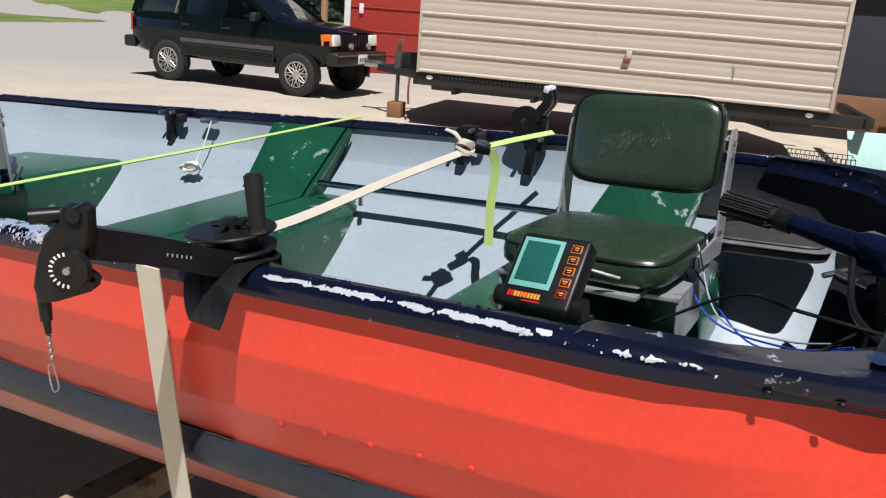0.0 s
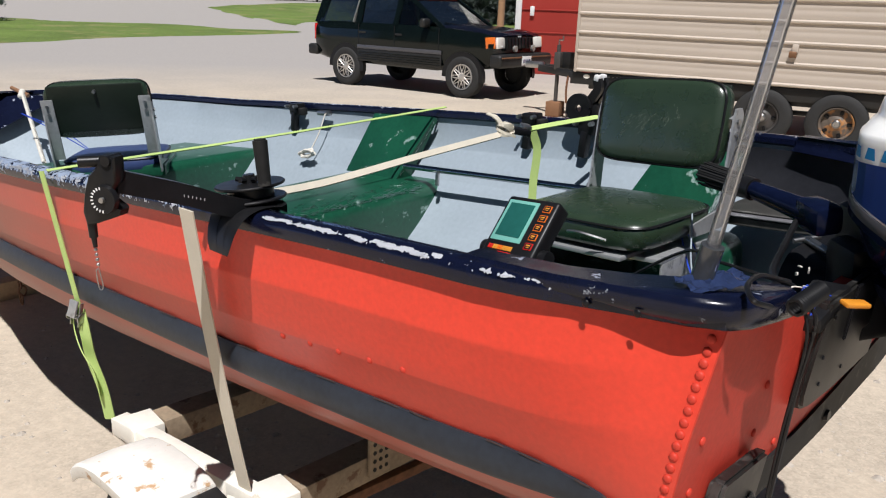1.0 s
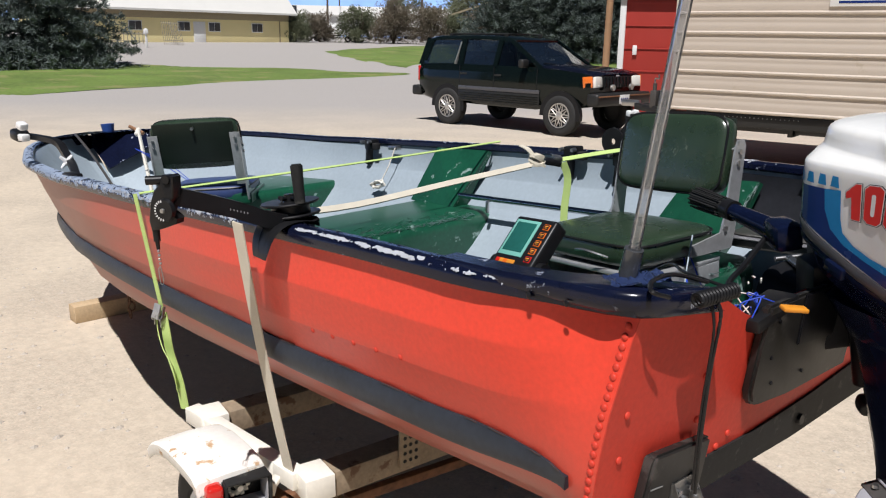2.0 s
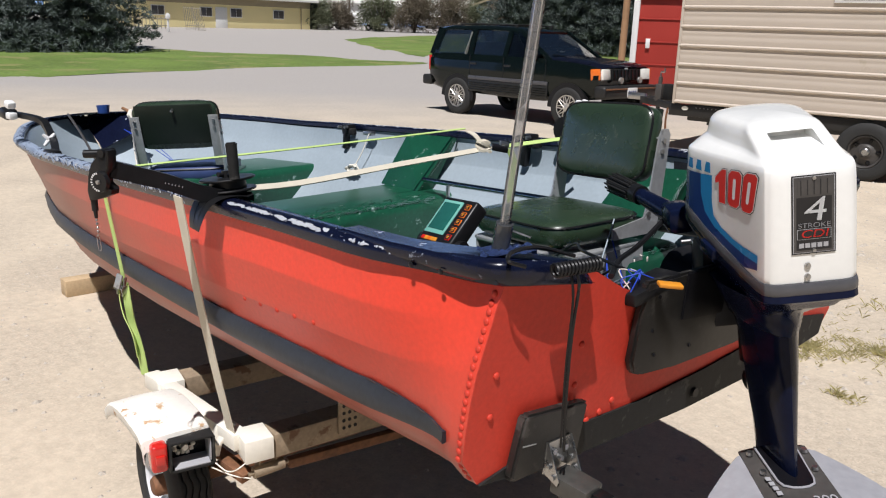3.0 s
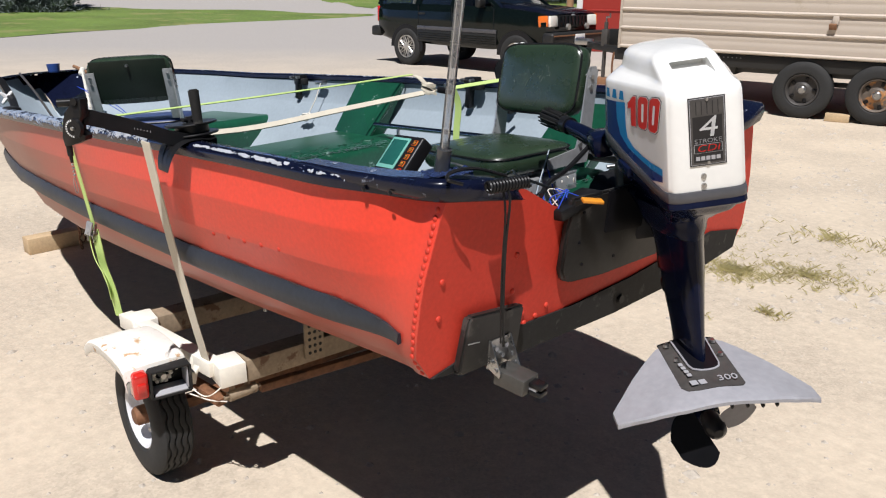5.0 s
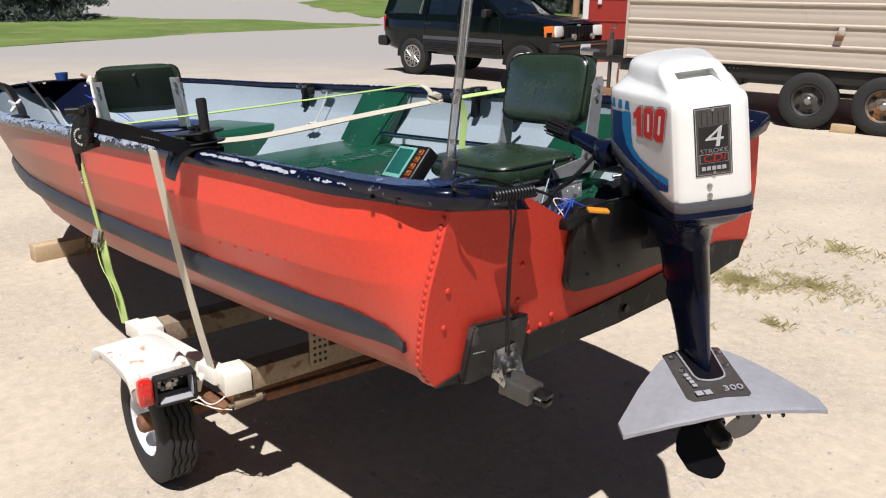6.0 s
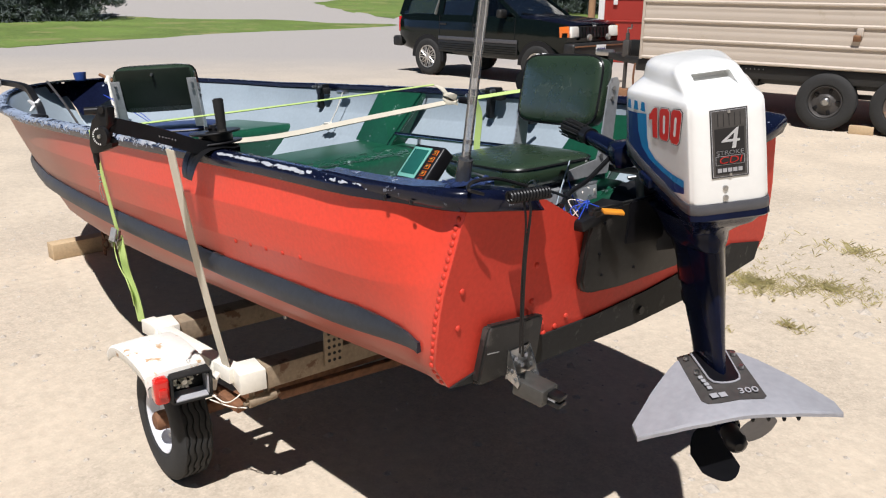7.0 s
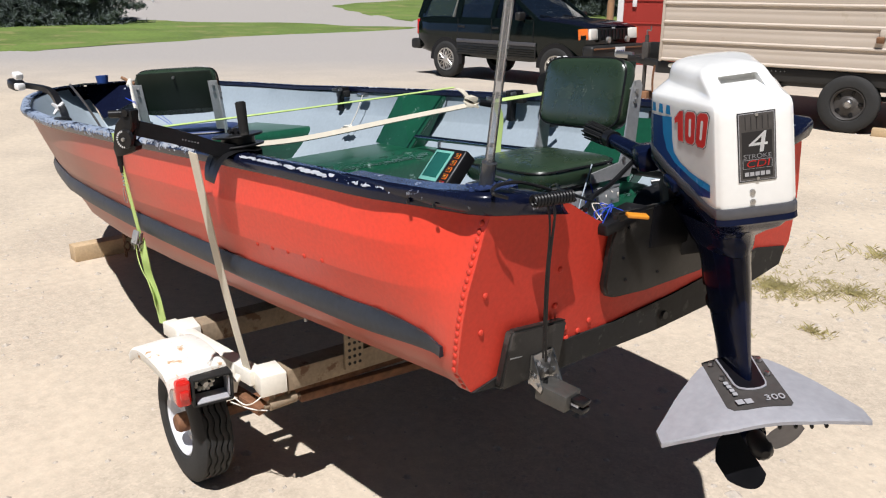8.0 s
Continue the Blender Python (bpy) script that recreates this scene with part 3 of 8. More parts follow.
bm = bmesh.new()
transom_sheet(bm)
part("transom", bm, TRANSOM_RED, boat, "red riveted transom")
bm = bmesh.new()
port = [(p.y, p.z - 0.001) for p in section(0.065, -1)[12:-1]]
star = [(p.y, p.z - 0.001) for p in section(0.065, 1)[12:-1]]
ring = port + [(0, -0.496)] + star[::-1]
topl = [(star[0][0] + 0.01, -0.397), (0.445, -0.368), (0.053, -0.407), (-0.186, -0.418), (-0.367, -0.412), (-0.535, -0.431)]
vs = [bm.verts.new((transom_x(z) + 0.008, y, z)) for y, z in ring + topl]
bm.faces.new(vs)
r = bmesh.ops.extrude_face_region(bm, geom=bm.faces[:])
bmesh.ops.translate(bm, verts=[v for v in r["geom"] if isinstance(v, bmesh.types.BMVert)], vec=(-0.007, 0, 0))
part("transom_band", bm, RUBBER, boat, "black painted band along the transom foot")
def transom_plate(outline, off, thick, bevel=0.006):
    """Flat plate standing off the transom; outline in (y, z)."""
    bm = bmesh.new()
    bm.faces.new([bm.verts.new((transom_x(z) + off, y, z)) for y, z in outline])
    r = bmesh.ops.extrude_face_region(bm, geom=bm.faces[:])
    bmesh.ops.translate(bm, verts=[v for v in r["geom"] if isinstance(v, bmesh.types.BMVert)], vec=(thick, 0, 0))
    bmesh.ops.recalc_face_normals(bm, faces=bm.faces)
    if bevel:
        bmesh.ops.bevel(bm, geom=bm.edges[:], offset=bevel, segments=2, affect="EDGES")
    return bm


part("motor_pad", transom_plate([(-0.240, -0.125), (-0.252, -0.20), (-0.258, -0.30), (-0.245, -0.328), (-0.214, -0.341), (-0.093, -0.354), (0.150, -0.358), (0.162, -0.14)], 0.004, 0.022), SCUFFED, boat, "scuffed black plate behind the motor clamp")
# Thin black patch paints the shade of the recess under the clamp.
part("clamp_shade", transom_plate([(-0.118, -0.128), (-0.115, -0.236), (0.0, -0.25), (0.11, -0.258), (0.118, -0.14)], 0.027, 0.006, 0.002), PAN_BLACK, boat, "thin black patch painting shade under the clamp")
for y, z in ((-0.20, -0.165), (-0.185, -0.30), (-0.06, -0.31), (-0.205, -0.24)):
    bm = bmesh.new()
    rod(bm, (transom_x(z) + 0.024, y, z), (transom_x(z) + 0.029, y, z), 0.0045, 0.004, 8)
    part("pad_screw", bm, PAN_BLACK, boat)
# Added black pad stands in for the shade inside the transom.
part("inner_shade_pad", boxed((0.012, 0.34, 0.3), pose(-0.105, 0.22, -0.30, 0, 11, 0), 0.05, 3), BLACK, boat, "added black pad standing in for shade inside the transom")
bm = bmesh.new()
rod(bm, (transom_x(-0.46), 0.024, -0.459), (transom_x(-0.46) + 0.016, 0.024, -0.459), 0.014, 0.011)
part("drain_plug", bm, BLACK, boat)

# rivets: one mesh, many objects
rm = bmesh.new()
bmesh.ops.create_uvsphere(rm, u_segments=8, v_segments=6, radius=0.0072)
for v in rm.verts:
    v.co.z *= 0.55
rivet_mesh = bpy.data.meshes.new("rivet")
rm.to_mesh(rivet_mesh)
rm.free()
for p in rivet_mesh.polygons:
    p.use_smooth = True
rivet_mesh.materials.append(TRANSOM_RED)


def rivet(p, n, k=1.0):
    ob = new("rivet", rivet_mesh)
    ob.parent = boat
    ob.matrix_local = Matrix.Translation(p) @ Vector(n).to_track_quat("Z", "Y").to_matrix().to_4x4() @ Matrix.Scale(k, 4)


for side in (-1, 1):
    for k in range(23):
        p = side_point(0.05, -0.074 - 0.0165 * k, side)
        rivet(p, (0, side, 0.25 - 0.02 * k))
    for k in range(5):
        rivet(side_point(-0.476 - 0.082 * k, -0.231 - 0.003 * k, side), (0, side, -0.15))
for y, z in ((-0.616, -0.231), (-0.622, -0.314), (-0.394, -0.227), (-0.399, -0.314), (-0.348, -0.411), (-0.273, -0.388), (-0.358, -0.383), (-0.31, -0.404), (0.216, -0.273), (0.331, -0.196), (0.407, -0.33)):
    rivet((transom_x(z) + 0.003, y, z), (1, 0, 0), 1.05)


# benches with rolled edges, side knees, floor
def bench(x0, x1, zt, zb, r=0.05):
    bm = bmesh.new()
    prof = []
    for k in range(6):
        a = math.pi / 2 * k / 5
        prof.append((x1 - r + r * math.sin(a), zt - r + r * math.cos(a)))
    prof += [(x1 - 0.01, zb + 0.06), (x1 - 0.06, zb), (x0 + 0.05, zb), (x0, zb + 0.06)]
    for k in range(6):
        a = math.pi / 2 * k / 5
        prof.append((x0 + r - r * math.cos(a), zt - r + r * math.sin(a)))
    w = half((x0 + x1) / 2) - 0.055
    rings = []
    for y in (-w, -w * 0.5, 0, w * 0.5, w):
        rings.append([(x, y / w * (inner_y(x, z) + 0.006), z) for x, z in prof])
    loft(bm, rings)
    return part("bench", bm, GREEN, boat, "green painted bench seat with scuffed rolled edges")


bench(-2.10, -1.60, -0.235, -0.50)
bench(-0.98, -0.50, -0.31, -0.46, 0.03)
bench(-3.35, -2.76, -0.20, -0.44, 0.04)
for side in (-1, 1):
    for x0, x1, b0, b1, zt, zb in ((-2.04, -1.71, -2.10, -1.78, -0.012, -0.235), (-0.72, -0.48, -0.86, -0.55, -0.05, -0.31)):
        def knee(bm):
            o = half(x0)
            vs = [bm.verts.new(p) for p in ((x0, side * (o - 0.062), zt), (x1, side * (o - 0.062), zt), (b1, side * (o - 0.215), zb), (b0, side * (o - 0.185), zb))]
            bm.faces.new(vs)
            fl = [bm.verts.new(p) for p in ((x1, side * (o - 0.06), zt), (x1 + 0.004, side * (o - 0.045), zt - 0.008), (b1 + 0.004, side * (o - 0.14), zb), (b1, side * (o - 0.215), zb))]
            bm.faces.new(fl)
        grown("knee", knee, GREEN, boat, "green painted side knee plate with worn edge", 0.006)
bm = bmesh.new()
loft(bm, [[(x, -inner_y(x, -0.47), -0.475), (x, inner_y(x, -0.47), -0.475)] for x in (-0.14, -0.6, -1.2, -1.8, -2.4, -2.8)], False, False)
bmesh.ops.solidify(bm, geom=bm.faces[:], thickness=0.01)
part("floorboard", bm, GREEN, boat, "green painted floor of the boat")
part("bench_end", boxed((0.20, 0.30, 0.20), pose(-0.485, 0.37, -0.335), 0.045, 4), GREEN, boat, "scuffed green rolled end of the stern bench")
# Added dark sheet paints shade onto the starboard inner quarter.
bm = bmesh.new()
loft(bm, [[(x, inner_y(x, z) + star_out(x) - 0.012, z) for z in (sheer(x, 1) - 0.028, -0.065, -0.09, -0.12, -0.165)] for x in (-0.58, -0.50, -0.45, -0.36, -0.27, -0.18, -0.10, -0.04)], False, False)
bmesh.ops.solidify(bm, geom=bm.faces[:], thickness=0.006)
part("quarter_shade_sheet", bm, QUARTER_SHADE, boat, "added dark sheet painting shade inside the starboard quarter")
def scuffs(name, a, b_, spread, count, seed, label):
    """Ragged slivers of bare pale metal worn along an edge."""
    rng_ = random.Random(seed)
    a, b_ = Vector(a), Vector(b_)
    d = (b_ - a).normalized()
    verts, faces = [], []
    for k in range(count):
        c = a.lerp(b_, rng_.random()) + Vector((rng_.gauss(0, spread[0]), 0, rng_.gauss(0, spread[1])))
        ln, w = rng_.uniform(0.004, 0.035) * rng_.random() + 0.003, rng_.uniform(0.0008, 0.0028)
        tilt = Vector((rng_.uniform(-0.5, 0.5), rng_.uniform(-0.2, 0.2), rng_.uniform(-0.5, 0.5)))
        e, f = (d + tilt * 0.5).normalized() * ln, Vector((0.7, 0, 0.7)) * w
        i = len(verts)
        verts.extend([c - e, c - e * 0.2 + f, c + e, c + e * 0.1 - f])
        faces.append((i, i + 1, i + 2, i + 3))
    me = bpy.data.meshes.new(name)
    me.from_pydata(verts, [], faces)
    me.materials.append(SCUFF_PALE)
    ob = new(name, me)
    ob.parent = boat
    tagged(ob, label, kind="stuff")


scuffs("bench_scuffs", (-1.613, -0.60, -0.2465), (-1.613, 0.52, -0.2465), (0.004, 0.004), 420, 3, "pale scuffs along the middle bench edge")
scuffs("bench_scuffs", (-1.64, -0.60, -0.2342), (-1.64, 0.50, -0.2342), (0.035, 0.0), 260, 5, "pale scuffs on the middle bench top")
scuffs("bench_scuffs", (-0.512, -0.55, -0.3165), (-0.512, 0.45, -0.3165), (0.004, 0.003), 240, 7, "pale scuffs along the stern bench edge")
scuffs("bench_scuffs", (-0.398, 0.24, -0.248), (-0.398, 0.50, -0.248), (0.006, 0.004), 90, 9, "pale scuffs on the bench end")
for kx0, kx1, kt, kz, ky in ((-1.712, -1.782, -0.03, -0.235, 0.7), (-0.482, -0.552, -0.06, -0.31, 0.655)):
    scuffs("knee_scuffs", (kx0 + 0.004, ky, kt), (kx1 + 0.006, ky - 0.155, kz), (0.003, 0.002), 150, 11, "pale worn edge of the knee plate")
# bow deck plate and dark triangular bow knee
bm = bmesh.new()
xs = [-4.48, -4.55, -4.62, -4.70, -4.76]
loft(bm, [[(x, -half(x) + 0.03, 0.004 + sheer(x)), (x, 0, 0.012 + sheer(x)), (x, half(x) - 0.03, 0.004 + sheer(x))] for x in xs], False, False)
bmesh.ops.solidify(bm, geom=bm.faces[:], thickness=0.008)
part("bow_deck", bm, NAVY, boat, "small navy bow deck plate")
grown("bow_knee", lambda b: b.faces.new([b.verts.new(p) for p in ((-4.72, -0.05, 0.030), (-4.52, 0.20, 0.030), (-4.25, 0.35, 0.018), (-4.42, -0.01, -0.17))]), NAVY, boat, "dark navy triangular bow knee", 0.006)


# ---- boat trailer ----
trailer = thing("boat_trailer", Matrix(), "cream painted steel boat trailer with rust stains", "trailer")


def beam(a, b, w, h, mat=CREAM, label="", bevel=0.004, name="beam"):
    a, b = Vector(a), Vector(b)
    d = b - a
    m = Matrix.Translation((a + b) / 2) @ d.to_track_quat("X", "Z").to_matrix().to_4x4()
    return part(name, boxed((d.length, w, h), m, bevel), mat, trailer, label)


Y0 = 1.06
beam((-0.60, 0.975, 0.468), (-0.03, 1.045, 0.468), 0.05, 0.05, label="cream side beam with chipped paint", bevel=0.002)
for x, w in ((-0.535, 0.105), (-0.02, 0.10)):
    y0 = 0.965 if x < -0.3 else 1.035
    # Sunlit beam ends stay cream; the inner lengths take the shade-darkened cream.
    beam((x, y0, 0.458), (x + 0.01, y0 + 0.085, 0.460), w, 0.07, name="cross_beam", label="cream beam end with rust streaks", bevel=0.003)
    beam((x + 0.01, y0 + 0.086, 0.455), (x + 0.02, 2.4, 0.455), w * 0.8, 0.075, SHADED_CREAM, name="cross_beam")
beam((-0.60, 2.36, 0.475), (-0.03, 2.36, 0.455), 0.05, 0.05)
beam((-0.10, 1.0, 0.44), (-0.10, 1.05, 0.50), 0.03, 0.012, CREAM, "bent lamp stay", name="lamp_stay")
beam((0.12, 1.72, 0.40), (-3.3, 1.68, 0.28), 0.07, 0.08, SHADED_CREAM, name="tongue")
beam((-0.05, 1.2, 0.34), (0.02, 2.2, 0.34), 0.030, 0.030, RUST, "rusty steel axle tube", name="axle_tube")
for y in (1.45, 1.95):
    beam((-2.2, y + (0.12 if y < 1.7 else -0.12), 0.50), (-0.02, y, 0.68), 0.09, 0.05, BROWN_WOOD, "timber bunk under the hull", name="bunk")
bm = bmesh.new()
box(bm, (0.012, 0.07, 0.16), Matrix.Translation((0.042, 1.36, 0.52)), 0.002)
part("bolt_plate", bm, SHADED_CREAM, trailer, "rust-spotted plate with painted-in shade and a grid of bolt holes")
for j in range(3):
    for k in range(6):
        bm = bmesh.new()
        rod(bm, (0.046, 1.34 + 0.02 * j, 0.46 + 0.024 * k), (0.0495, 1.34 + 0.02 * j, 0.46 + 0.024 * k), 0.006, seg=8)
        part("bolt_hole", bm, BLACK, trailer)
# brackets and keel rollers at the beam ends
for y in (Y0 + 0.045, 2.30):
    bm = bmesh.new()
    for k in (-1, 1):
        box(bm, (0.028, 0.006, 0.075), pose(0.0, y + 0.026 * k, 0.405, 0, 0, 8), 0.002)
    box(bm, (0.03, 0.06, 0.006), pose(-0.01, y, 0.44), 0.001)
    part("roller_bracket", bm, SHADED_CREAM, trailer, "rust-streaked cream roller bracket")
    bm = bmesh.new()
    rod(bm, (0.012, y - 0.045, 0.38), (0.012, y + 0.05, 0.385), 0.017, 0.017, 14)
    rod(bm, (0.012, y - 0.06, 0.38), (0.012, y + 0.065, 0.385), 0.007)
    part("roller", bm, SHADED_CREAM, trailer)
    bm = bmesh.new()
    box(bm, (0.10, 0.035, 0.03), pose(-0.06, y - 0.07, 0.365, 0, 12, 20), 0.004)
    part("spring_shackle", bm, RUST, trailer, "rusted spring shackle")
beam((-0.55, 1.02, 0.33), (-0.02, 1.06, 0.36), 0.045, 0.012, RUST, "rusty leaf spring", name="leaf_spring")
beam((-0.34, 0.95, 0.215), (-0.34, 2.5, 0.215), 0.04, 0.04, RUST, "rusty axle", name="axle")
beam((-0.43, 0.97, 0.43), (-0.40, 1.05, 0.45), 0.03, 0.012, CREAM, "", name="fender_stay")
part("hull_block", boxed((0.12, 0.09, 0.05), pose(-0.75, 1.50, 0.60, 4, 0, 10), 0.008), ALU, trailer, "grey support pad")
rodb = bmesh.new()
rod(rodb, (-0.45, 1.45, 0.42), (-0.45, 1.45, 0.64), 0.008)
part("support_post", rodb, STEEL, trailer)


def fender(yc, side):
    """Curved sheet fender over the wheel, with rolled lip."""
    bm = bmesh.new()
    prof = [(-0.115, 0.47), (-0.122, 0.498), (-0.15, 0.513), (-0.20, 0.518), (-0.27, 0.520), (-0.33, 0.518), (-0.385, 0.509), (-0.43, 0.494), (-0.465, 0.474), (-0.485, 0.456)]
    w = 0.098
    lip = [(-w + 0.003, -0.036), (-w, -0.006), (-w * 0.93, 0.002), (0, 0.006), (w * 0.93, 0.002), (w, -0.004)]
    rings = [[(x, yc + a, z + b) for a, b in lip] + [(x, yc + a * 0.96, z + b - 0.005) for a, b in lip[::-1]] for x, z in prof]
    loft(bm, rings)
    return part("fender", bm, FENDER, trailer, "white steel fender with rust along its edge")


def lamp(y, side):
    hs = bmesh.new()
    m = pose(-0.115, y, 0.443, 0, 0, -6)
    w, h = 0.122, 0.088
    for size, off in (((0.075, 0.008, h), (0, -w / 2, 0)), ((0.075, 0.008, h), (0, w / 2, 0)), ((0.075, w, 0.008), (0, 0, h / 2)), ((0.075, w, 0.008), (0, 0, -h / 2)), ((0.010, w, h), (-0.036, 0, 0))):
        box(hs, size, m @ Matrix.Translation(off), 0.002)
    hsg = part("tail_lamp", hs, RUBBER, trailer, "broken tail lamp with its lens missing")
    bm = boxed((0.062, 0.046, 0.086), m @ Matrix.Translation((0.008, -w / 2 - 0.029, 0.006)), 0.012, 3)
    lens = part("red_lens", bm, LAMP_RED, hsg, "red side lens")
    part("lens_boss", boxed((0.012, 0.028, 0.03), m @ Matrix.Translation((0.042, -w / 2 - 0.029, 0.006)), 0.005), LAMP_RED, lens)
    part("reflector", boxed((0.055, w - 0.02, 0.006), m @ pose(0.008, 0.0, -h / 2 + 0.010, 0, 10, 0), 0.002), GREY_INK, hsg, "cracked silver reflector")
    part("reflector", boxed((0.055, 0.004, h - 0.02), m @ pose(0.004, w / 2 - 0.008, 0.0), 0.001), GREY_INK, hsg)
    bm = bmesh.new()
    rng_ = random.Random(6)
    for k in range(11):
        a = 2 * math.pi * k / 11
        r = rng_.uniform(0.020, 0.029)
        box(bm, (0.014, 0.011, 0.011), m @ pose(-0.022, -0.012 + r * math.cos(a), 0.006 + r * math.sin(a), rng_.uniform(0, 90), rng_.uniform(0, 60), 0), 0.002)
    rod(bm, (m @ Vector((-0.03, -0.012, 0.006))), (m @ Vector((0.0, -0.012, 0.006))), 0.012, 0.009, seg=10)
    box(bm, (0.01, 0.02, 0.012), m @ pose(-0.024, 0.038, 0.018, 20, 0, 0), 0.002)
    part("bulb_socket", bm, CREAM, hsg, "corroded bulb socket")
    part("lamp_bracket", boxed((0.012, 0.03, 0.10), m @ pose(-0.02, w / 2 + 0.026, -0.004, -14, 0, 0), 0.002), CREAM, hsg, "cream bent steel bracket")


def tyre_mesh(R, w, rim, mat_t=TYRE, grooves=0):
    bm = bmesh.new()
    prof = [(rim, -w * 0.36), (rim * 1.08, -w * 0.46), ((rim + R) / 2, -w * 0.5), (R * 0.95, -w * 0.43), (R, -w * 0.34)]
    if grooves:
        for g in range(grooves):
            y0 = -w * 0.34 + (g + 0.5) * w * 0.68 / grooves
            prof += [(R, y0 - w * 0.03), (R - 0.008, y0 - w * 0.025), (R - 0.008, y0 + w * 0.025), (R, y0 + w * 0.03)]
    prof += [(R, w * 0.34), (R * 0.95, w * 0.43), ((rim + R) / 2, w * 0.5), (rim * 1.08, w * 0.46), (rim, w * 0.36)]
    n = 72 if grooves else 40
    rings = [[(r * math.cos(2 * math.pi * k / n), y + (w * 0.028 * (-1) ** (k // 2) if grooves and 5 <= i < len(prof) - 5 else 0.0), r * math.sin(2 * math.pi * k / n)) for i, (r, y) in enumerate(prof)] for k in range(n)]
    vs = [[bm.verts.new(p) for p in ring] for ring in rings]
    for k in range(n):
        a, b = vs[k], vs[(k + 1) % n]
        for i in range(len(prof) - 1):
            bm.faces.new((a[i], a[i + 1], b[i + 1], b[i]))
    return bm


def lathe_y(bm, prof, n=24):
    vs = [[bm.verts.new((r * math.cos(2 * math.pi * k / n), y, r * math.sin(2 * math.pi * k / n))) for r, y in prof] for k in range(n)]
    for k in range(n):
        a, b = vs[k], vs[(k + 1) % n]
        for i in range(len(prof) - 1):
            bm.faces.new((a[i], a[i + 1], b[i + 1], b[i]))
    return bm


for y, side in ((0.955, -1), (2.47, 1)):
    wh = new("wheel")
    wh.parent = trailer
    wh.matrix_local = pose(-0.352, y - 0.008, 0.212, 0, 0, 0 if side < 0 else 180)
    part("tyre", tyre_mesh(0.212, 0.125, 0.115, grooves=4), TYRE, wh, "small worn trailer tyre")
    bm = lathe_y(bmesh.new(), [(0.122, -0.045), (0.115, -0.052), (0.104, -0.045), (0.10, -0.01), (0.075, -0.004), (0.05, -0.015), (0.045, -0.02), (0.001, -0.02)])
    part("rim", bm, WHITE_RIM, wh, "white painted steel rim")
    bm = lathe_y(bmesh.new(), [(0.034, -0.015), (0.034, -0.055), (0.026, -0.066), (0.001, -0.068)], 16)
    part("hub", bm, RUST, wh, "rusty wheel hub")
    for k in range(4):
        a = 2 * math.pi * (k + 0.5) / 4
        bm = bmesh.new()
        rod(bm, (0.06 * math.cos(a), -0.018, 0.06 * math.sin(a)), (0.06 * math.cos(a), -0.034, 0.06 * math.sin(a)), 0.009, 0.008, 6)
        part("lug_nut", bm, STEEL, wh)
    fender(0.886 if side < 0 else 2.54, side)
    lamp(0.922 if side < 0 else 2.52, side)
for pts in ([(-0.07, 0.98, 0.40), (-0.03, 1.0, 0.385), (0.01, 1.02, 0.41), (0.0, 1.08, 0.44)], [(-0.08, 0.97, 0.385), (-0.04, 1.02, 0.36), (0.02, 1.05, 0.37)]):
    part("wire", cable(pts, 0.0022), CREAM, trailer)

timber = thing("timber_block", pose(-3.13, 1.72, 0.05, 0, 0, 4), "rough sawn timber block under the trailer tongue", "wood block")
part("block", boxed((0.10, 0.95, 0.10), Matrix.Translation((0, 0, 0.0)), 0.004), WOOD, timber)
chain = thing("safety_chain", pose(-2.85, 1.50, 0.12), "rusty chain hanging from the trailer tongue", "chain")
for k in range(7):
    bm = bmesh.new()
    sweep(bm, [(0.018 * math.cos(2 * math.pi * j / 10), 0, 0.028 * math.sin(2 * math.pi * j / 10)) for j in range(11)], circle(0.005, 6), up=(0, 1, 0))
    bmesh.ops.transform(bm, matrix=pose(0, 0.01 * (k % 2), 0.20 - 0.042 * k, 0, 0, 90 * (k % 2)), verts=bm.verts)
    part("link", bm, RUST, chain)


# ---- outboard motor ----
MOTOR = pose(1.1156, 1.6956, 1.2472, 8.56, 3.0, -39.1)
motor = thing("outboard_motor", MOTOR, "white and black four-stroke outboard motor clamped to the transom", "outboard motor")


def plan_ring(half_plan, n=6):
    """Closed smooth ring through a half plan of (x, y) and its mirror image."""
    pts = [Vector((x, -y, 0)) for x, y in half_plan] + [Vector((x, y, 0)) for x, y in half_plan[::-1]]
    q = []
    m = len(pts)
    for i in range(m):
        a, b, c, d = pts[i - 1], pts[i], pts[(i + 1) % m], pts[(i + 2) % m]
        for k in range(n):
            t = k / n
            q.append(0.5 * (2 * b + (c - a) * t + (2 * a - 5 * b + 4 * c - d) * t * t + (3 * b - a - 3 * c + d) * t ** 3))
    return q


def rim_z(x):
    """The cowl's lower edge rises towards the front."""
    return interp(x, [(0.30, 0.0), (0.225, 0.0), (0.187, 0.007), (0.096, 0.029), (0.0, 0.062), (-0.05, 0.083), (-0.12, 0.10), (-0.25, 0.11)])


BODY = plan_ring([(0.258, 0.025), (0.257, 0.058), (0.249, 0.075), (0.230, 0.0835), (0.13, 0.104), (0.03, 0.128), (-0.045, 0.140), (-0.095, 0.116), (-0.13, 0.080), (-0.15, 0.03)])
HEAD = plan_ring([(0.212, 0.022), (0.211, 0.046), (0.203, 0.061), (0.186, 0.070), (0.118, 0.074), (0.03, 0.088), (-0.05, 0.094), (-0.092, 0.080), (-0.115, 0.055), (-0.126, 0.02)])
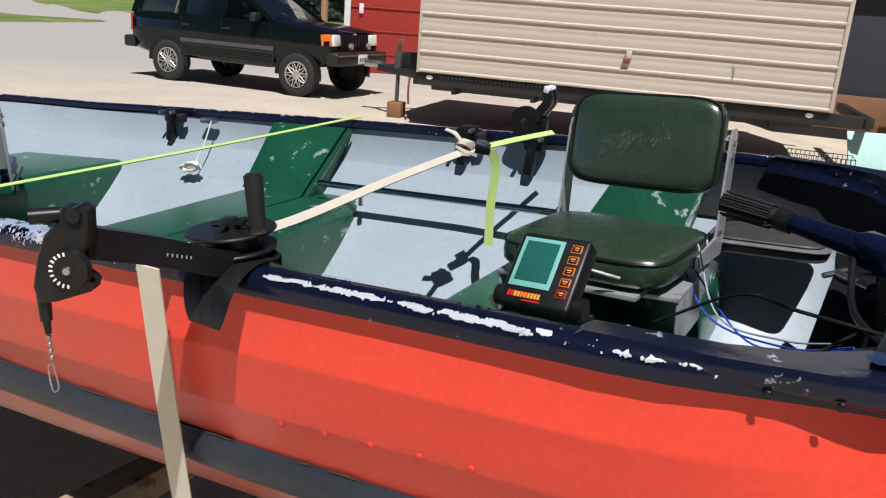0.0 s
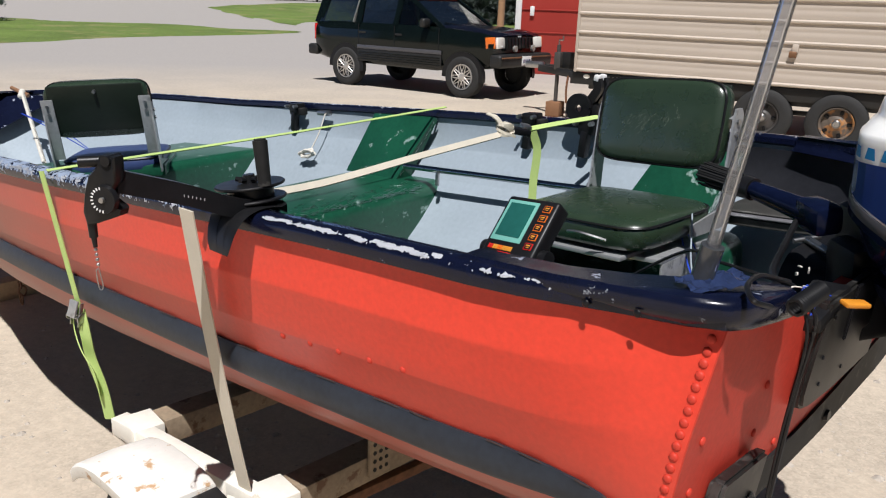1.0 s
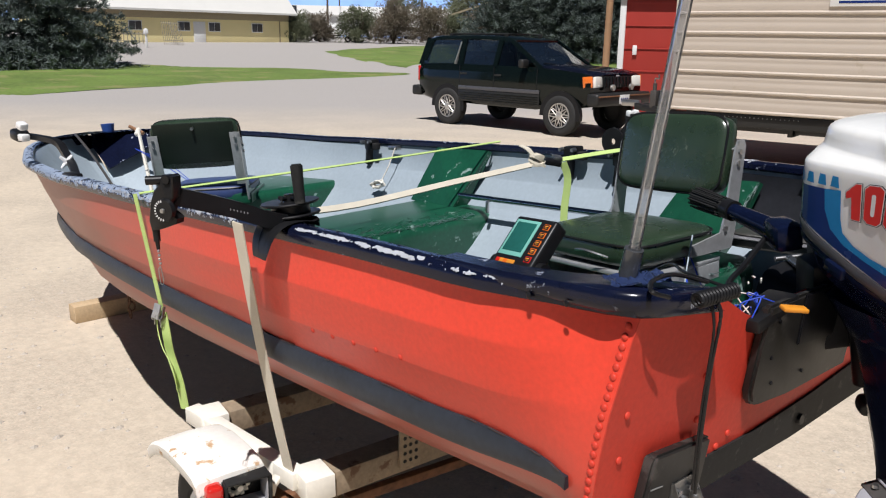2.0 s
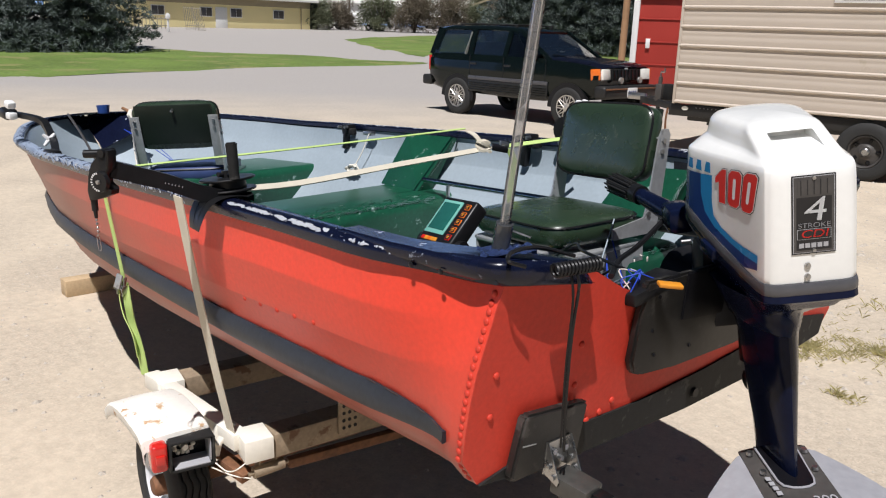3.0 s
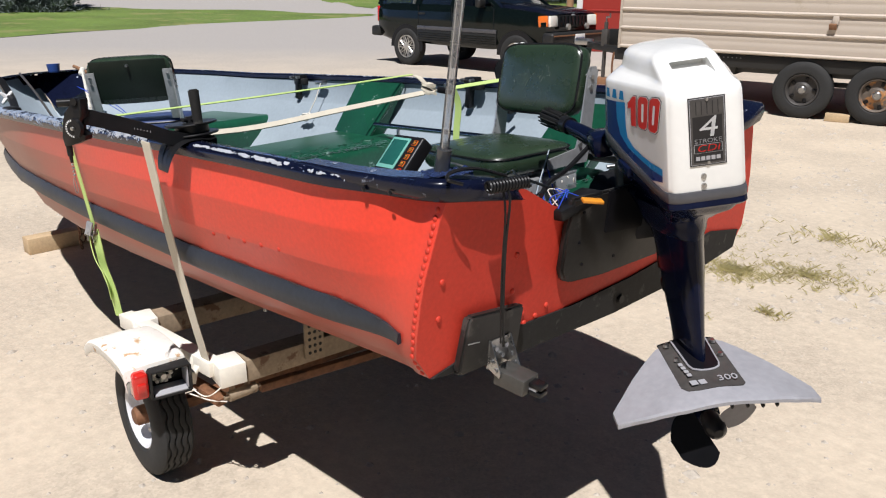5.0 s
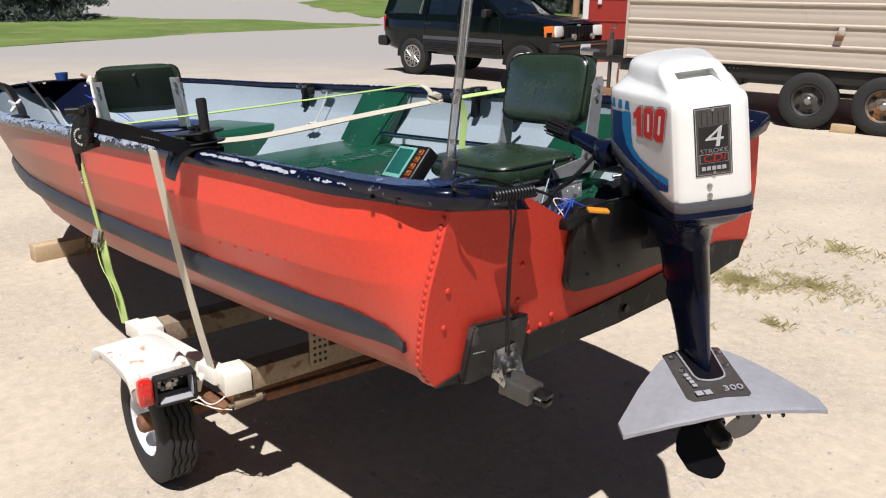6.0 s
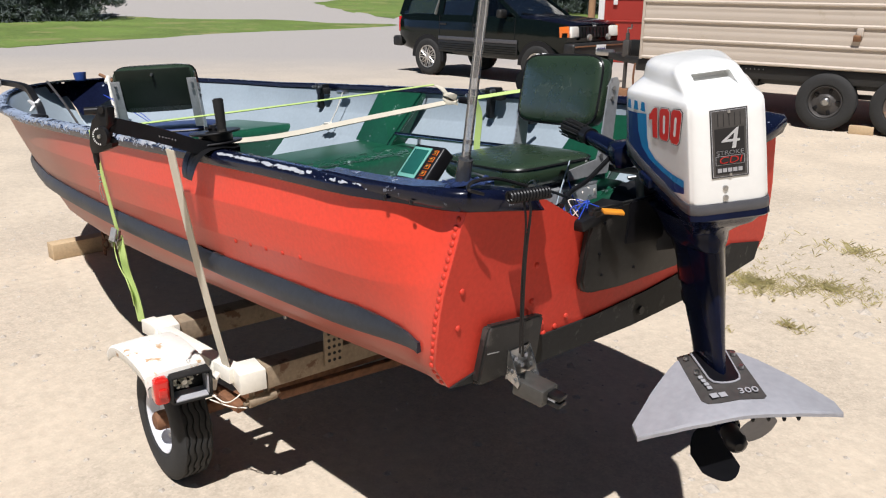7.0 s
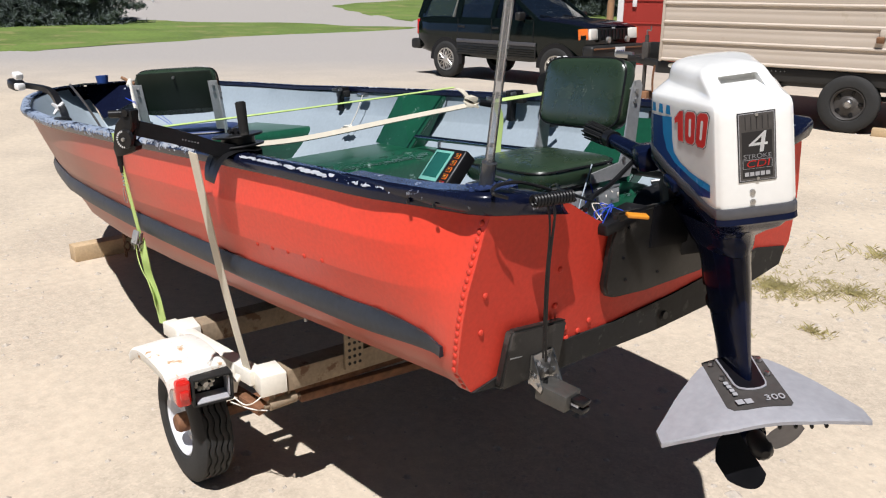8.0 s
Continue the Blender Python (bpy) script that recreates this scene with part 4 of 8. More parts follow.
CROWN = plan_ring([(0.135, 0.02), (0.134, 0.046), (0.128, 0.060), (0.115, 0.067), (0.085, 0.070), (0.02, 0.081), (-0.045, 0.087), (-0.086, 0.074), (-0.106, 0.05), (-0.116, 0.02)])


def shoulder_z(x):
    return 0.203 + 0.03 * x


def grown_ring(ring, kx, ky, z):
    return [(p.x * kx, p.y * ky, z(p.x) if callable(z) else z) for p in ring]


def between(ra, rb, k, z):
    return [(a.x + (b.x - a.x) * k, a.y + (b.y - a.y) * k, z) for a, b in zip(ra, rb)]


rings = [grown_ring(BODY, k, k, lambda x, v=v: rim_z(x) + v * (shoulder_z(x) - rim_z(x))) for v, k in ((0.0, 0.985), (0.015, 0.997), (0.06, 1.0), (0.5, 0.985), (0.85, 0.968), (0.94, 0.960), (0.98, 0.945), (1.0, 0.925))]
rings += [between(BODY, HEAD, 0.75, 0.2135), between(BODY, HEAD, 0.97, 0.219), between(HEAD, CROWN, 0.10, 0.223), between(HEAD, CROWN, 0.5, 0.235), between(HEAD, CROWN, 0.95, 0.248)]
rings += [[(p.x * k - 0.006 * (1 - k), p.y * k, z) for p in CROWN] for k, z in ((0.965, 0.2535), (0.90, 0.2585), (0.78, 0.2620), (0.45, 0.2655), (0.15, 0.2665))]
bm = bmesh.new()
loft(bm, rings)
cowl = part("cowl", bm, WHITE, motor, "white painted engine cowl", 38)
# hand slot cut through the aft slope of the crown
slot = new("slot_cut", bpy.data.meshes.new("slot_cut"))
bm = boxed((0.10, 0.080, 0.017), pose(0.155, 0, 0.2385, 0, 5, 0), 0.002)
bm.to_mesh(slot.data)
bm.free()
slot.matrix_world = MOTOR
cowl.matrix_world = MOTOR
cut = cowl.modifiers.new("cut", "BOOLEAN")
cut.object = slot
cut.solver = "EXACT"
dg = bpy.context.evaluated_depsgraph_get()
dg.update()
cut_mesh = bpy.data.meshes.new_from_object(cowl.evaluated_get(dg))
cowl.modifiers.clear()
cowl.data = cut_mesh
cut_mesh.name = "cowl"
cut_mesh.materials.clear()
cut_mesh.materials.append(WHITE)
for p in cut_mesh.polygons:
    p.material_index = 0
    p.use_smooth = True
cut_mesh.set_sharp_from_angle(angle=radians(38))
bpy.data.objects.remove(slot)
cowl.matrix_world = MOTOR
cowl_tree = BVHTree.FromPolygons([v.co.copy() for v in cowl.data.vertices], [tuple(p.vertices) for p in cowl.data.polygons])


def below(dz, k):
    return [(p.x * k, p.y * k, rim_z(p.x) + dz) for p in BODY]


bm = bmesh.new()
loft(bm, [below(0.002, 0.98), below(0.0025, 1.012), below(-0.004, 1.022), below(-0.016, 1.022), below(-0.021, 1.012), below(-0.021, 0.98)])
part("trim_strip", bm, TRIM_GREY, motor, "grey trim strip below the cowl")
bm = bmesh.new()
pan = [below(-0.019, 1.018), below(-0.031, 1.026), below(-0.037, 1.0), below(-0.040, 0.94)]
pan += [[(p.x * kx + dx, p.y * ky, z + 0.5 * rim_z(p.x)) for p in BODY] for z, kx, ky, dx in ((-0.062, 0.86, 0.80, 0.0), (-0.085, 0.74, 0.66, -0.015), (-0.11, 0.60, 0.52, -0.02))]
loft(bm, pan)
part("lower_pan", bm, MOTOR_BLACK, motor, "black lower pan")


def blade_ring(x0, x1, w, z, n=16):
    """Streamlined section of a leg, sharp at its aft edge."""
    pts = []
    for k in range(n):
        a = 2 * math.pi * k / n
        c = math.cos(a)
        pts.append(((x0 + x1) / 2 + (x1 - x0) / 2 * c, w / 2 * math.sin(a) * (1.0 - 0.4 * c), z))
    return pts


bm = bmesh.new()
loft(bm, [blade_ring(-0.14, 0.20, 0.19, -0.075), blade_ring(-0.12, 0.165, 0.165, -0.10), blade_ring(-0.09, 0.152, 0.142, -0.13), blade_ring(-0.078, 0.152, 0.128, -0.152), blade_ring(-0.07, 0.146, 0.118, -0.156)])
part("upper_leg", bm, MOTOR_BLACK, motor, "glossy black upper leg casting", 60)
bm = bmesh.new()
loft(bm, [blade_ring(-0.066, 0.146, 0.116, -0.154), blade_ring(-0.05, 0.156, 0.102, -0.19), blade_ring(-0.035, 0.166, 0.094, -0.24), blade_ring(-0.025, 0.172, 0.086, -0.29), blade_ring(-0.015, 0.178, 0.076, -0.34), blade_ring(-0.005, 0.186, 0.064, -0.39), blade_ring(0.0, 0.196, 0.054, -0.446), blade_ring(0.0, 0.205, 0.048, -0.53)])
part("lower_leg", bm, MOTOR_BLACK, motor, "glossy blue-black leg", 60)
bm = bmesh.new()
box(bm, (0.045, 0.05, 0.04), pose(-0.052, 0, -0.345, 0, 15, 0), 0.014, 3)
part("tilt_stop", bm, PAN_BLACK, motor)
bm = bmesh.new()
loft(bm, [[(x, r * math.cos(2 * math.pi * k / 14), -0.565 + r * math.sin(2 * math.pi * k / 14)) for k in range(14)] for x, r in ((-0.04, 0.008), (-0.02, 0.022), (0.03, 0.034), (0.13, 0.036), (0.215, 0.03), (0.225, 0.01))])
part("gearcase", bm, MOTOR_BLACK, motor)
bm = bmesh.new()
loft(bm, [[(0.03, 0.007, -0.59), (0.12, 0.006, -0.59), (0.12, -0.006, -0.59), (0.03, -0.007, -0.59)], [(0.08, 0.003, -0.67), (0.12, 0.003, -0.67), (0.12, -0.003, -0.67), (0.08, -0.003, -0.67)]])
part("skeg", bm, MOTOR_BLACK, motor)
prop = new("propeller")
prop.parent = motor
prop.matrix_local = pose(0.262, 0, -0.565)
bm = bmesh.new()
loft(bm, [[(x, r * math.cos(2 * math.pi * k / 12), r * math.sin(2 * math.pi * k / 12)) for k in range(12)] for x, r in ((-0.035, 0.022), (0.0, 0.026), (0.022, 0.023), (0.034, 0.010))])
part("prop_hub", bm, PAN_BLACK, prop)
for k in range(2):
    bm = bmesh.new()
    rows = []
    for i in range(8):
        r = 0.022 + 0.080 * i / 7
        wd = 0.064 * math.sin(math.pi * (0.22 + 0.72 * i / 7)) ** 0.7 + 0.004
        rows.append([(0.008 - 0.55 * s_ * wd, s_ * wd * 0.85, r) for s_ in (-1, -0.5, 0.1, 0.6, 0.95)])
    loft(bm, rows, False, False)
    bmesh.ops.solidify(bm, geom=bm.faces[:], thickness=0.004)
    bmesh.ops.transform(bm, matrix=Matrix.Rotation(radians(118 + 180 * k), 4, "X"), verts=bm.verts)
    part("blade", bm, FOIL_GREY if k else PAN_BLACK, prop, "worn grey propeller blade")
# clamp bracket, swivel, tiller
bm = bmesh.new()
box(bm, (0.10, 0.20, 0.20), pose(-0.15, 0.0, -0.14), 0.02)
box(bm, (0.16, 0.12, 0.13), pose(-0.16, 0.0, -0.05), 0.02)
rod(bm, (-0.10, 0, 0.0), (-0.06, 0, -0.30), 0.035, 0.03)
part("clamp_bracket", bm, PAN_BLACK, motor, "black clamp and swivel bracket")
for k in (-1, 1):
    bm = bmesh.new()
    rod(bm, (-0.24, 0.06 * k, -0.1), (-0.32, 0.06 * k, -0.1), 0.009)
    rod(bm, (-0.325, 0.06 * k - 0.03, -0.1), (-0.325, 0.06 * k + 0.03, -0.1), 0.006)
    part("clamp_screw", bm, STEEL, motor)
inv = MOTOR.inverted()
g0, g1, g2 = inv @ Vector((0.90, 1.70, 1.250)), inv @ Vector((0.735, 1.765, 1.265)), inv @ Vector((0.605, 1.815, 1.270))
bm = bmesh.new()
rod(bm, g0, g1, 0.026, 0.018, 14)
box(bm, (0.09, 0.06, 0.06), Matrix.Translation(g0), 0.015)
tiller = part("tiller", bm, MOTOR_BLACK, motor, "blue-black tiller arm")
bm = bmesh.new()
d = (g2 - g1)
rod(bm, g1 - d * 0.08, g1 + d * 0.12, 0.024, 0.024, 16)
part("collar", bm, BLACK, tiller)
bm = bmesh.new()
rod(bm, g1 + d * 0.1, g2, 0.0165, 0.0185, 16)
grip = part("grip", bm, RUBBER, tiller, "ribbed black rubber grip")
for k in range(14):
    bm = bmesh.new()
    a = 2 * math.pi * k / 14
    u = d.normalized().orthogonal()
    u.rotate(Matrix.Rotation(a, 3, d.normalized()))
    rod(bm, g1 + d * 0.2 + u * 0.0168, g2 - d * 0.04 + u * 0.0185, 0.0025, seg=5)
    part("rib", bm, RUBBER, tiller)
bm = bmesh.new()
box(bm, (0.05, 0.02, 0.024), pose(0.06, -0.122, 0.012, 0, 14, 14), 0.004)
part("cowl_latch", bm, MOTOR_BLACK, motor, "blue-black cowl latch")

# anti-ventilation foil with drooping swept tips
FZ = -0.4457


def foil_z(y):
    return FZ - 1.0 * y * y - 0.045 * abs(y)


def foil_x(s_):
    """Front and aft edge of the foil at span share s_ (0 middle, 1 tip)."""
    y = 0.226 * s_
    front = interp(y, [(0.0, 0.066), (0.05, 0.068), (0.078, 0.076), (0.11, 0.108), (0.16, 0.165), (0.195, 0.212), (0.226, 0.250)])
    aft = interp(y, [(0.0, 0.352), (0.08, 0.348), (0.16, 0.328), (0.226, 0.300)])
    return front, aft


bm = bmesh.new()
spans = [k / 14 for k in range(-14, 15)]
rings = []
for s_ in spans:
    y = 0.226 * s_
    f_, a_ = foil_x(abs(s_))
    z = foil_z(y)
    chord = [f_ + (a_ - f_) * u for u in (0.0, 0.02, 0.3, 0.65, 0.97, 1.0)]
    up = [(x, y, z + (0.0 if i in (0, 5) else 0.004)) for i, x in enumerate(chord)]
    dn = [(x, y, z - 0.008) for x in chord[::-1]]
    rings.append(up + dn)
loft(bm, rings)
foil = part("stabilizer_foil", bm, FOIL_GREY, motor, "grey plastic stabilizer foil with swept tips", 30)
bm = bmesh.new()
rings = []
for y, x0, x1 in ((-0.074, 0.070, 0.270), (-0.064, 0.069, 0.288), (-0.04, 0.068, 0.295), (-0.02, 0.068, 0.296), (0.0, 0.068, 0.296), (0.02, 0.068, 0.296), (0.04, 0.069, 0.296), (0.056, 0.070, 0.294), (0.064, 0.071, 0.284)):
    z = foil_z(y) + 0.004
    rings.append([(x0, y, z - 0.002), (x0, y, z + 0.0025), (x1, y, z + 0.0025), (x1, y, z - 0.002)])
loft(bm, rings)
part("centre_plate", bm, CLADDING, foil, "dark scuffed centre plate")
slot_plan = [(0.075, -0.042), (0.20, -0.036), (0.216, -0.030), (0.224, -0.015), (0.226, 0.0), (0.224, 0.015), (0.216, 0.028), (0.20, 0.033), (0.075, 0.040)]
bm = bmesh.new()
sweep(bm, [(x, y, FZ + 0.0075) for x, y in slot_plan], circle(0.0026, 6))
part("slot_edge", bm, FOIL_GREY, foil, "pale rounded edge of the leg slot")
# Raised black inlay; the slot's shadow is painted, nothing is cut out.
bm = bmesh.new()
loft(bm, [[(x, y, FZ + dz) for x, y in slot_plan] for dz in (0.0045, 0.0093)])
part("slot_shadow_gap", bm, PAN_BLACK, foil, "black inlay painting the shadowed gap round the leg")
for x, y in ((0.095, -0.058), (0.165, -0.053), (0.10, 0.052), (0.165, 0.049)):
    bm = bmesh.new()
    rod(bm, (x, y, FZ + 0.004), (x, y, FZ + 0.0115), 0.007, 0.006, 8)
    part("bolt", bm, STEEL, foil)
for k in range(5):
    y = -0.02 + 0.034 * k
    part("trailing_tooth", boxed((0.016, 0.007, 0.014), pose(foil_x(abs(y) / 0.226)[1] - 0.012, y, foil_z(y) - 0.016, 0, 35, 0), 0.004), BLACK, foil)


def text_mesh(body, size, mat, depth=0.0008, name="lettering", shear=0.0):
    cu = bpy.data.curves.new(name, "FONT")
    cu.body, cu.size, cu.extrude, cu.align_x, cu.align_y, cu.shear = body, size, depth, "CENTER", "CENTER", shear
    ob = new(name, cu)
    dg = bpy.context.evaluated_depsgraph_get()
    dg.update()
    me = bpy.data.meshes.new_from_object(ob.evaluated_get(dg))
    bpy.data.objects.remove(ob)
    me.materials.clear()
    me.materials.append(mat)
    return me


num = new("lettering", text_mesh("300", 0.030, GREY_INK))
num.parent = foil
num.matrix_local = pose(0.268, 0.030, FZ + 0.0085, 0, 0, 90)
for k in range(2):
    part("brand_bar", boxed((0.018, 0.016, 0.001), pose(0.272, -0.046 + 0.019 * k, FZ + 0.0078, 0, 0, 6), 0.0), GREY_INK, foil)
for k in range(4):
    part("brand_bar", boxed((0.012, 0.010, 0.001), pose(0.19 + 0.016 * k, -0.052 + 0.002 * k, FZ + 0.0078, 0, 0, 0), 0.0), GREY_INK, foil)


def wrapped(name, me, mat, parent, axis, place, lift, tree, label=""):
    """Lay a flat shape (x along the cowl, y up) on the cowl by casting each corner along axis."""
    ob = new(name, me)
    for v in me.vertices:
        p = place @ Vector((v.co.x, v.co.y, 0.0))
        hit = tree.ray_cast(p, axis)
        v.co = hit[0] - axis * lift if hit[0] is not None else p + axis * 0.3
    ob.parent = parent
    if label:
        tagged(ob, label)
    return ob


def sheet(outline, mat, cells=10, rows=5):
    """Flat outline cut into a fine grid so that it can follow a curve."""
    bm = bmesh.new()
    bm.faces.new([bm.verts.new((x, y, 0)) for x, y in outline])
    xs = [p[0] for p in outline]
    ys = [p[1] for p in outline]
    for k in range(1, cells):
        x = min(xs) + (max(xs) - min(xs)) * k / cells
        bmesh.ops.bisect_plane(bm, geom=bm.verts[:] + bm.edges[:] + bm.faces[:], plane_co=(x, 0, 0), plane_no=(1, 0, 0))
    for k in range(1, rows):
        y = min(ys) + (max(ys) - min(ys)) * k / rows
        bmesh.ops.bisect_plane(bm, geom=bm.verts[:] + bm.edges[:] + bm.faces[:], plane_co=(0, y, 0), plane_no=(0, 1, 0))
    me = bpy.data.meshes.new("decal")
    bm.to_mesh(me)
    bm.free()
    me.materials.append(mat)
    return me


for side in (-1, 1):
    SIDE = Vector((0, -side, 0))
    side_place = Matrix(((1, 0, 0, 0), (0, 0, 1, 0.4 * side), (0, 1, 0, 0), (0, 0, 0, 1)))
    border = [(0.021, 0.157), (0.024, 0.118), (0.040, 0.085), (0.075, 0.062), (0.13, 0.046), (0.18, 0.037), (0.226, 0.034)]
    foot = [(0.226, 0.021), (0.18, 0.0135), (0.10, 0.035), (0.04, 0.055), (0.0, 0.070), (-0.06, 0.092), (-0.11, 0.103)]
    wrapped("blue_stripe", sheet([(-0.11, 0.150)] + border + foot, BLUE_INK, 16, 8), BLUE_INK, cowl, SIDE, side_place, 0.0012, cowl_tree, "dark blue stripe decal")
    wrapped("sky_stripe", sheet([(0.064, 0.162), (0.066, 0.110), (0.072, 0.085), (0.10, 0.067), (0.14, 0.056), (0.18, 0.051), (0.226, 0.049)] + border[::-1], SKY_INK, 16, 8), SKY_INK, cowl, SIDE, side_place, 0.0013, cowl_tree, "sky blue stripe decal")

    def number_at(u, v):
        """Place in the slanted field of the number: u, v run from 0 to 1."""
        lo = Vector((0.083, 0.117)).lerp(Vector((0.207, 0.122)), u)
        hi = Vector((0.078, 0.177)).lerp(Vector((0.2215, 0.193)), u)
        return lo.lerp(hi, v)

    def cell(shape, u0, u1, d):
        w = u1 - u0
        out = []
        for u, v in shape:
            q = number_at(u0 + w * (u + (u - 0.5) * d * 2.2), v + (v - 0.5) * d)
            out.append((q.x, q.y))
        return out

    ONE = [(0.34, 0.0), (0.95, 0.0), (0.95, 1.0), (0.62, 1.0), (0.0, 0.74), (0.0, 0.56), (0.34, 0.62)]
    ZERO = [(0.22, 0.0), (0.78, 0.0), (1.0, 0.10), (1.0, 0.90), (0.78, 1.0), (0.22, 1.0), (0.0, 0.90), (0.0, 0.10)]
    HOLE = [(0.42, 0.20), (0.58, 0.20), (0.63, 0.25), (0.63, 0.75), (0.58, 0.80), (0.42, 0.80), (0.37, 0.75), (0.37, 0.25)]
    for shape, u0, u1 in ((ONE, 0.0, 0.25), (ZERO, 0.33, 0.62), (ZERO, 0.70, 0.99)):
        wrapped("figure_edge", sheet(cell(shape, u0, u1, 0.12), BLACK_INK, 5), BLACK_INK, cowl, SIDE, side_place, 0.0014, cowl_tree)
        wrapped("figure_edge", sheet(cell(shape, u0, u1, 0.085), WHITE_INK, 5), WHITE_INK, cowl, SIDE, side_place, 0.0018, cowl_tree)
        wrapped("figure", sheet(cell(shape, u0, u1, 0.045), RED_INK, 5), RED_INK, cowl, SIDE, side_place, 0.0022, cowl_tree, "large red figure of the number 100")
        if shape is ZERO:
            wrapped("figure_hole", sheet(cell(HOLE, u0, u1, 0.0), WHITE_INK, 3), WHITE_INK, cowl, SIDE, side_place, 0.0026, cowl_tree)
    for k in range(5):
        x0 = -0.10 + 0.034 * k
        zb = 0.158 + 0.006 * k / 4
        wrapped("brand_bar", sheet([(x0, zb + 0.001), (x0 + 0.023, zb + 0.001), (x0 + 0.020, zb + 0.021), (x0 + 0.005, zb + 0.021)], SKY_INK, 3), SKY_INK, cowl, SIDE, side_place, 0.0014, cowl_tree)
# badge on the aft face
BACK = Vector((-1, 0, 0))
back_place = Matrix(((0, 0, 1, 0.4), (0.84, 0, 0, 0.0), (0, 0.826, 0, -0.006), (0, 0, 0, 1)))


def on_back(name, x0, x1, y0, y1, mat, lift, label=""):
    return wrapped(name, sheet([(x0, y0), (x1, y0), (x1, y1), (x0, y1)], mat, 4), mat, cowl, BACK, back_place, lift, cowl_tree, label)


on_back("badge", -0.044, 0.044, 0.075, 0.242, BLACK_INK, 0.002, "black badge with silver lettering")
on_back("badge_edge", -0.0415, 0.0415, 0.0775, 0.2395, GREY_INK, 0.0024)
on_back("badge_field", -0.040, 0.040, 0.079, 0.238, CLADDING, 0.0028)
on_back("badge_panel", -0.035, 0.035, 0.084, 0.196, BLACK_INK, 0.0032)
on_back("badge_cap", -0.033, 0.033, 0.200, 0.233, CLADDING, 0.0032)
for k in range(5):
    on_back("badge_groove", -0.026 + 0.013 * k - 0.001, -0.026 + 0.013 * k + 0.001, 0.201, 0.232, BLACK_INK, 0.0036)
on_back("badge_red", -0.034, 0.034, 0.107, 0.129, GREY_INK, 0.0035)
on_back("badge_red_field", -0.033, 0.033, 0.108, 0.128, BLACK_INK, 0.0038)
for body, size, y, mat, sh, wx in (("4", 0.072, 0.168, WHITE_INK, 0.12, 1.3), ("STROKE", 0.0150, 0.1365, GREY_INK, 0.0, 1.2), ("CDI", 0.0235, 0.118, RED_INK, 0.15, 1.4)):
    me = text_mesh(body, size, mat, shear=sh)
    for v in me.vertices:
        v.co.y += y
        v.co.x *= wx
    wrapped("lettering", me, mat, cowl, BACK, back_place, 0.0044, cowl_tree)
for k in range(5):
    on_back("brand_bar", -0.030 + 0.0122 * k, -0.0205 + 0.0122 * k, 0.089, 0.099, GREY_INK, 0.0038)
for z in (0.0, 0.133):
    hit = cowl_tree.ray_cast(Vector((0.4, 0.0, 0.062 + z * 0.95)), BACK)
    bm = bmesh.new()
    rod(bm, hit[0], hit[0] + Vector((0.0055, 0, 0)), 0.004, 0.003, 10)
    part("badge_rivet", bm, STEEL, cowl)
for z in (0.034, 0.014):
    hit = cowl_tree.ray_cast(Vector((0.4, -0.010, z)), BACK)
    bm = bmesh.new()
    rod(bm, hit[0] - Vector((0.002, 0, 0)), hit[0] + Vector((0.003, 0, 0)), 0.0062, 0.0055, 14)
    rod(bm, hit[0], hit[0] + Vector((0.005, 0, 0)), 0.0035, 0.003, 6)
    part("cowl_screw", bm, STEEL, cowl)


# ---- bare metal where the gunwale paint has flaked ----
def flakes(name, spots, label, mat):
    """Ragged flakes lying on the gunwale's outer edge and top."""
    rng_ = random.Random(41)
    verts, faces = [], []

    def put(u, v, side):
        # u along the boat, v across: 0 outer lower edge, 1 inner top edge
        h = rail_half(u, side)
        prof = [(0.0125, -0.026), (0.0165, -0.011), (0.0125, 0.0005), (0.003, 0.0088), (-0.024, 0.0098), (-0.033, 0.004)]
        q = max(0.0, min(0.999, v)) * (len(prof) - 1)
        i = int(q)
        a, b = prof[i], prof[i + 1]
        t = q - i
        return (u, side * (h + a[0] + (b[0] - a[0]) * t), a[1] + (b[1] - a[1]) * t + 0.0008 + sheer(u, side))

    for u0, u1, v0, width, side, dens in spots:
        du, nv = (0.0008, 60) if u1 > -1.0 else (0.002, 24)
        nu = int((u0 - u1) / du)
        for k in range(nu):
            u = u0 - du * k
            for j in range(nv):
                v = j / nv
                q = Vector((u * (26 if u > -1.0 else 34) + 5 * v0, v * 3.2, 0.7 * side))
                a = noise.noise(q) * 0.5 + noise.noise(q * 2.7) * 0.35 + noise.noise(Vector((q.x * 9, q.y * 2.5, 3))) * 0.35
                edge = 1 - abs(v + 0.5 / nv - v0) / width
                if a + dens + 0.55 * (edge - 0.5) > 0.20 and edge > 0:
                    i = len(verts)
                    for uu, vv in ((u, v), (u - du, v), (u - du, v + 1 / nv), (u, v + 1 / nv)):
                        verts.append(put(uu, vv, side))
                    faces.append((i, i + 1, i + 2, i + 3))
    me = bpy.data.meshes.new(name)
    me.from_pydata(verts, [], faces)
    me.materials.append(mat)
    ob = new(name, me)
    ob.parent = boat
    tagged(ob, label, kind="stuff")


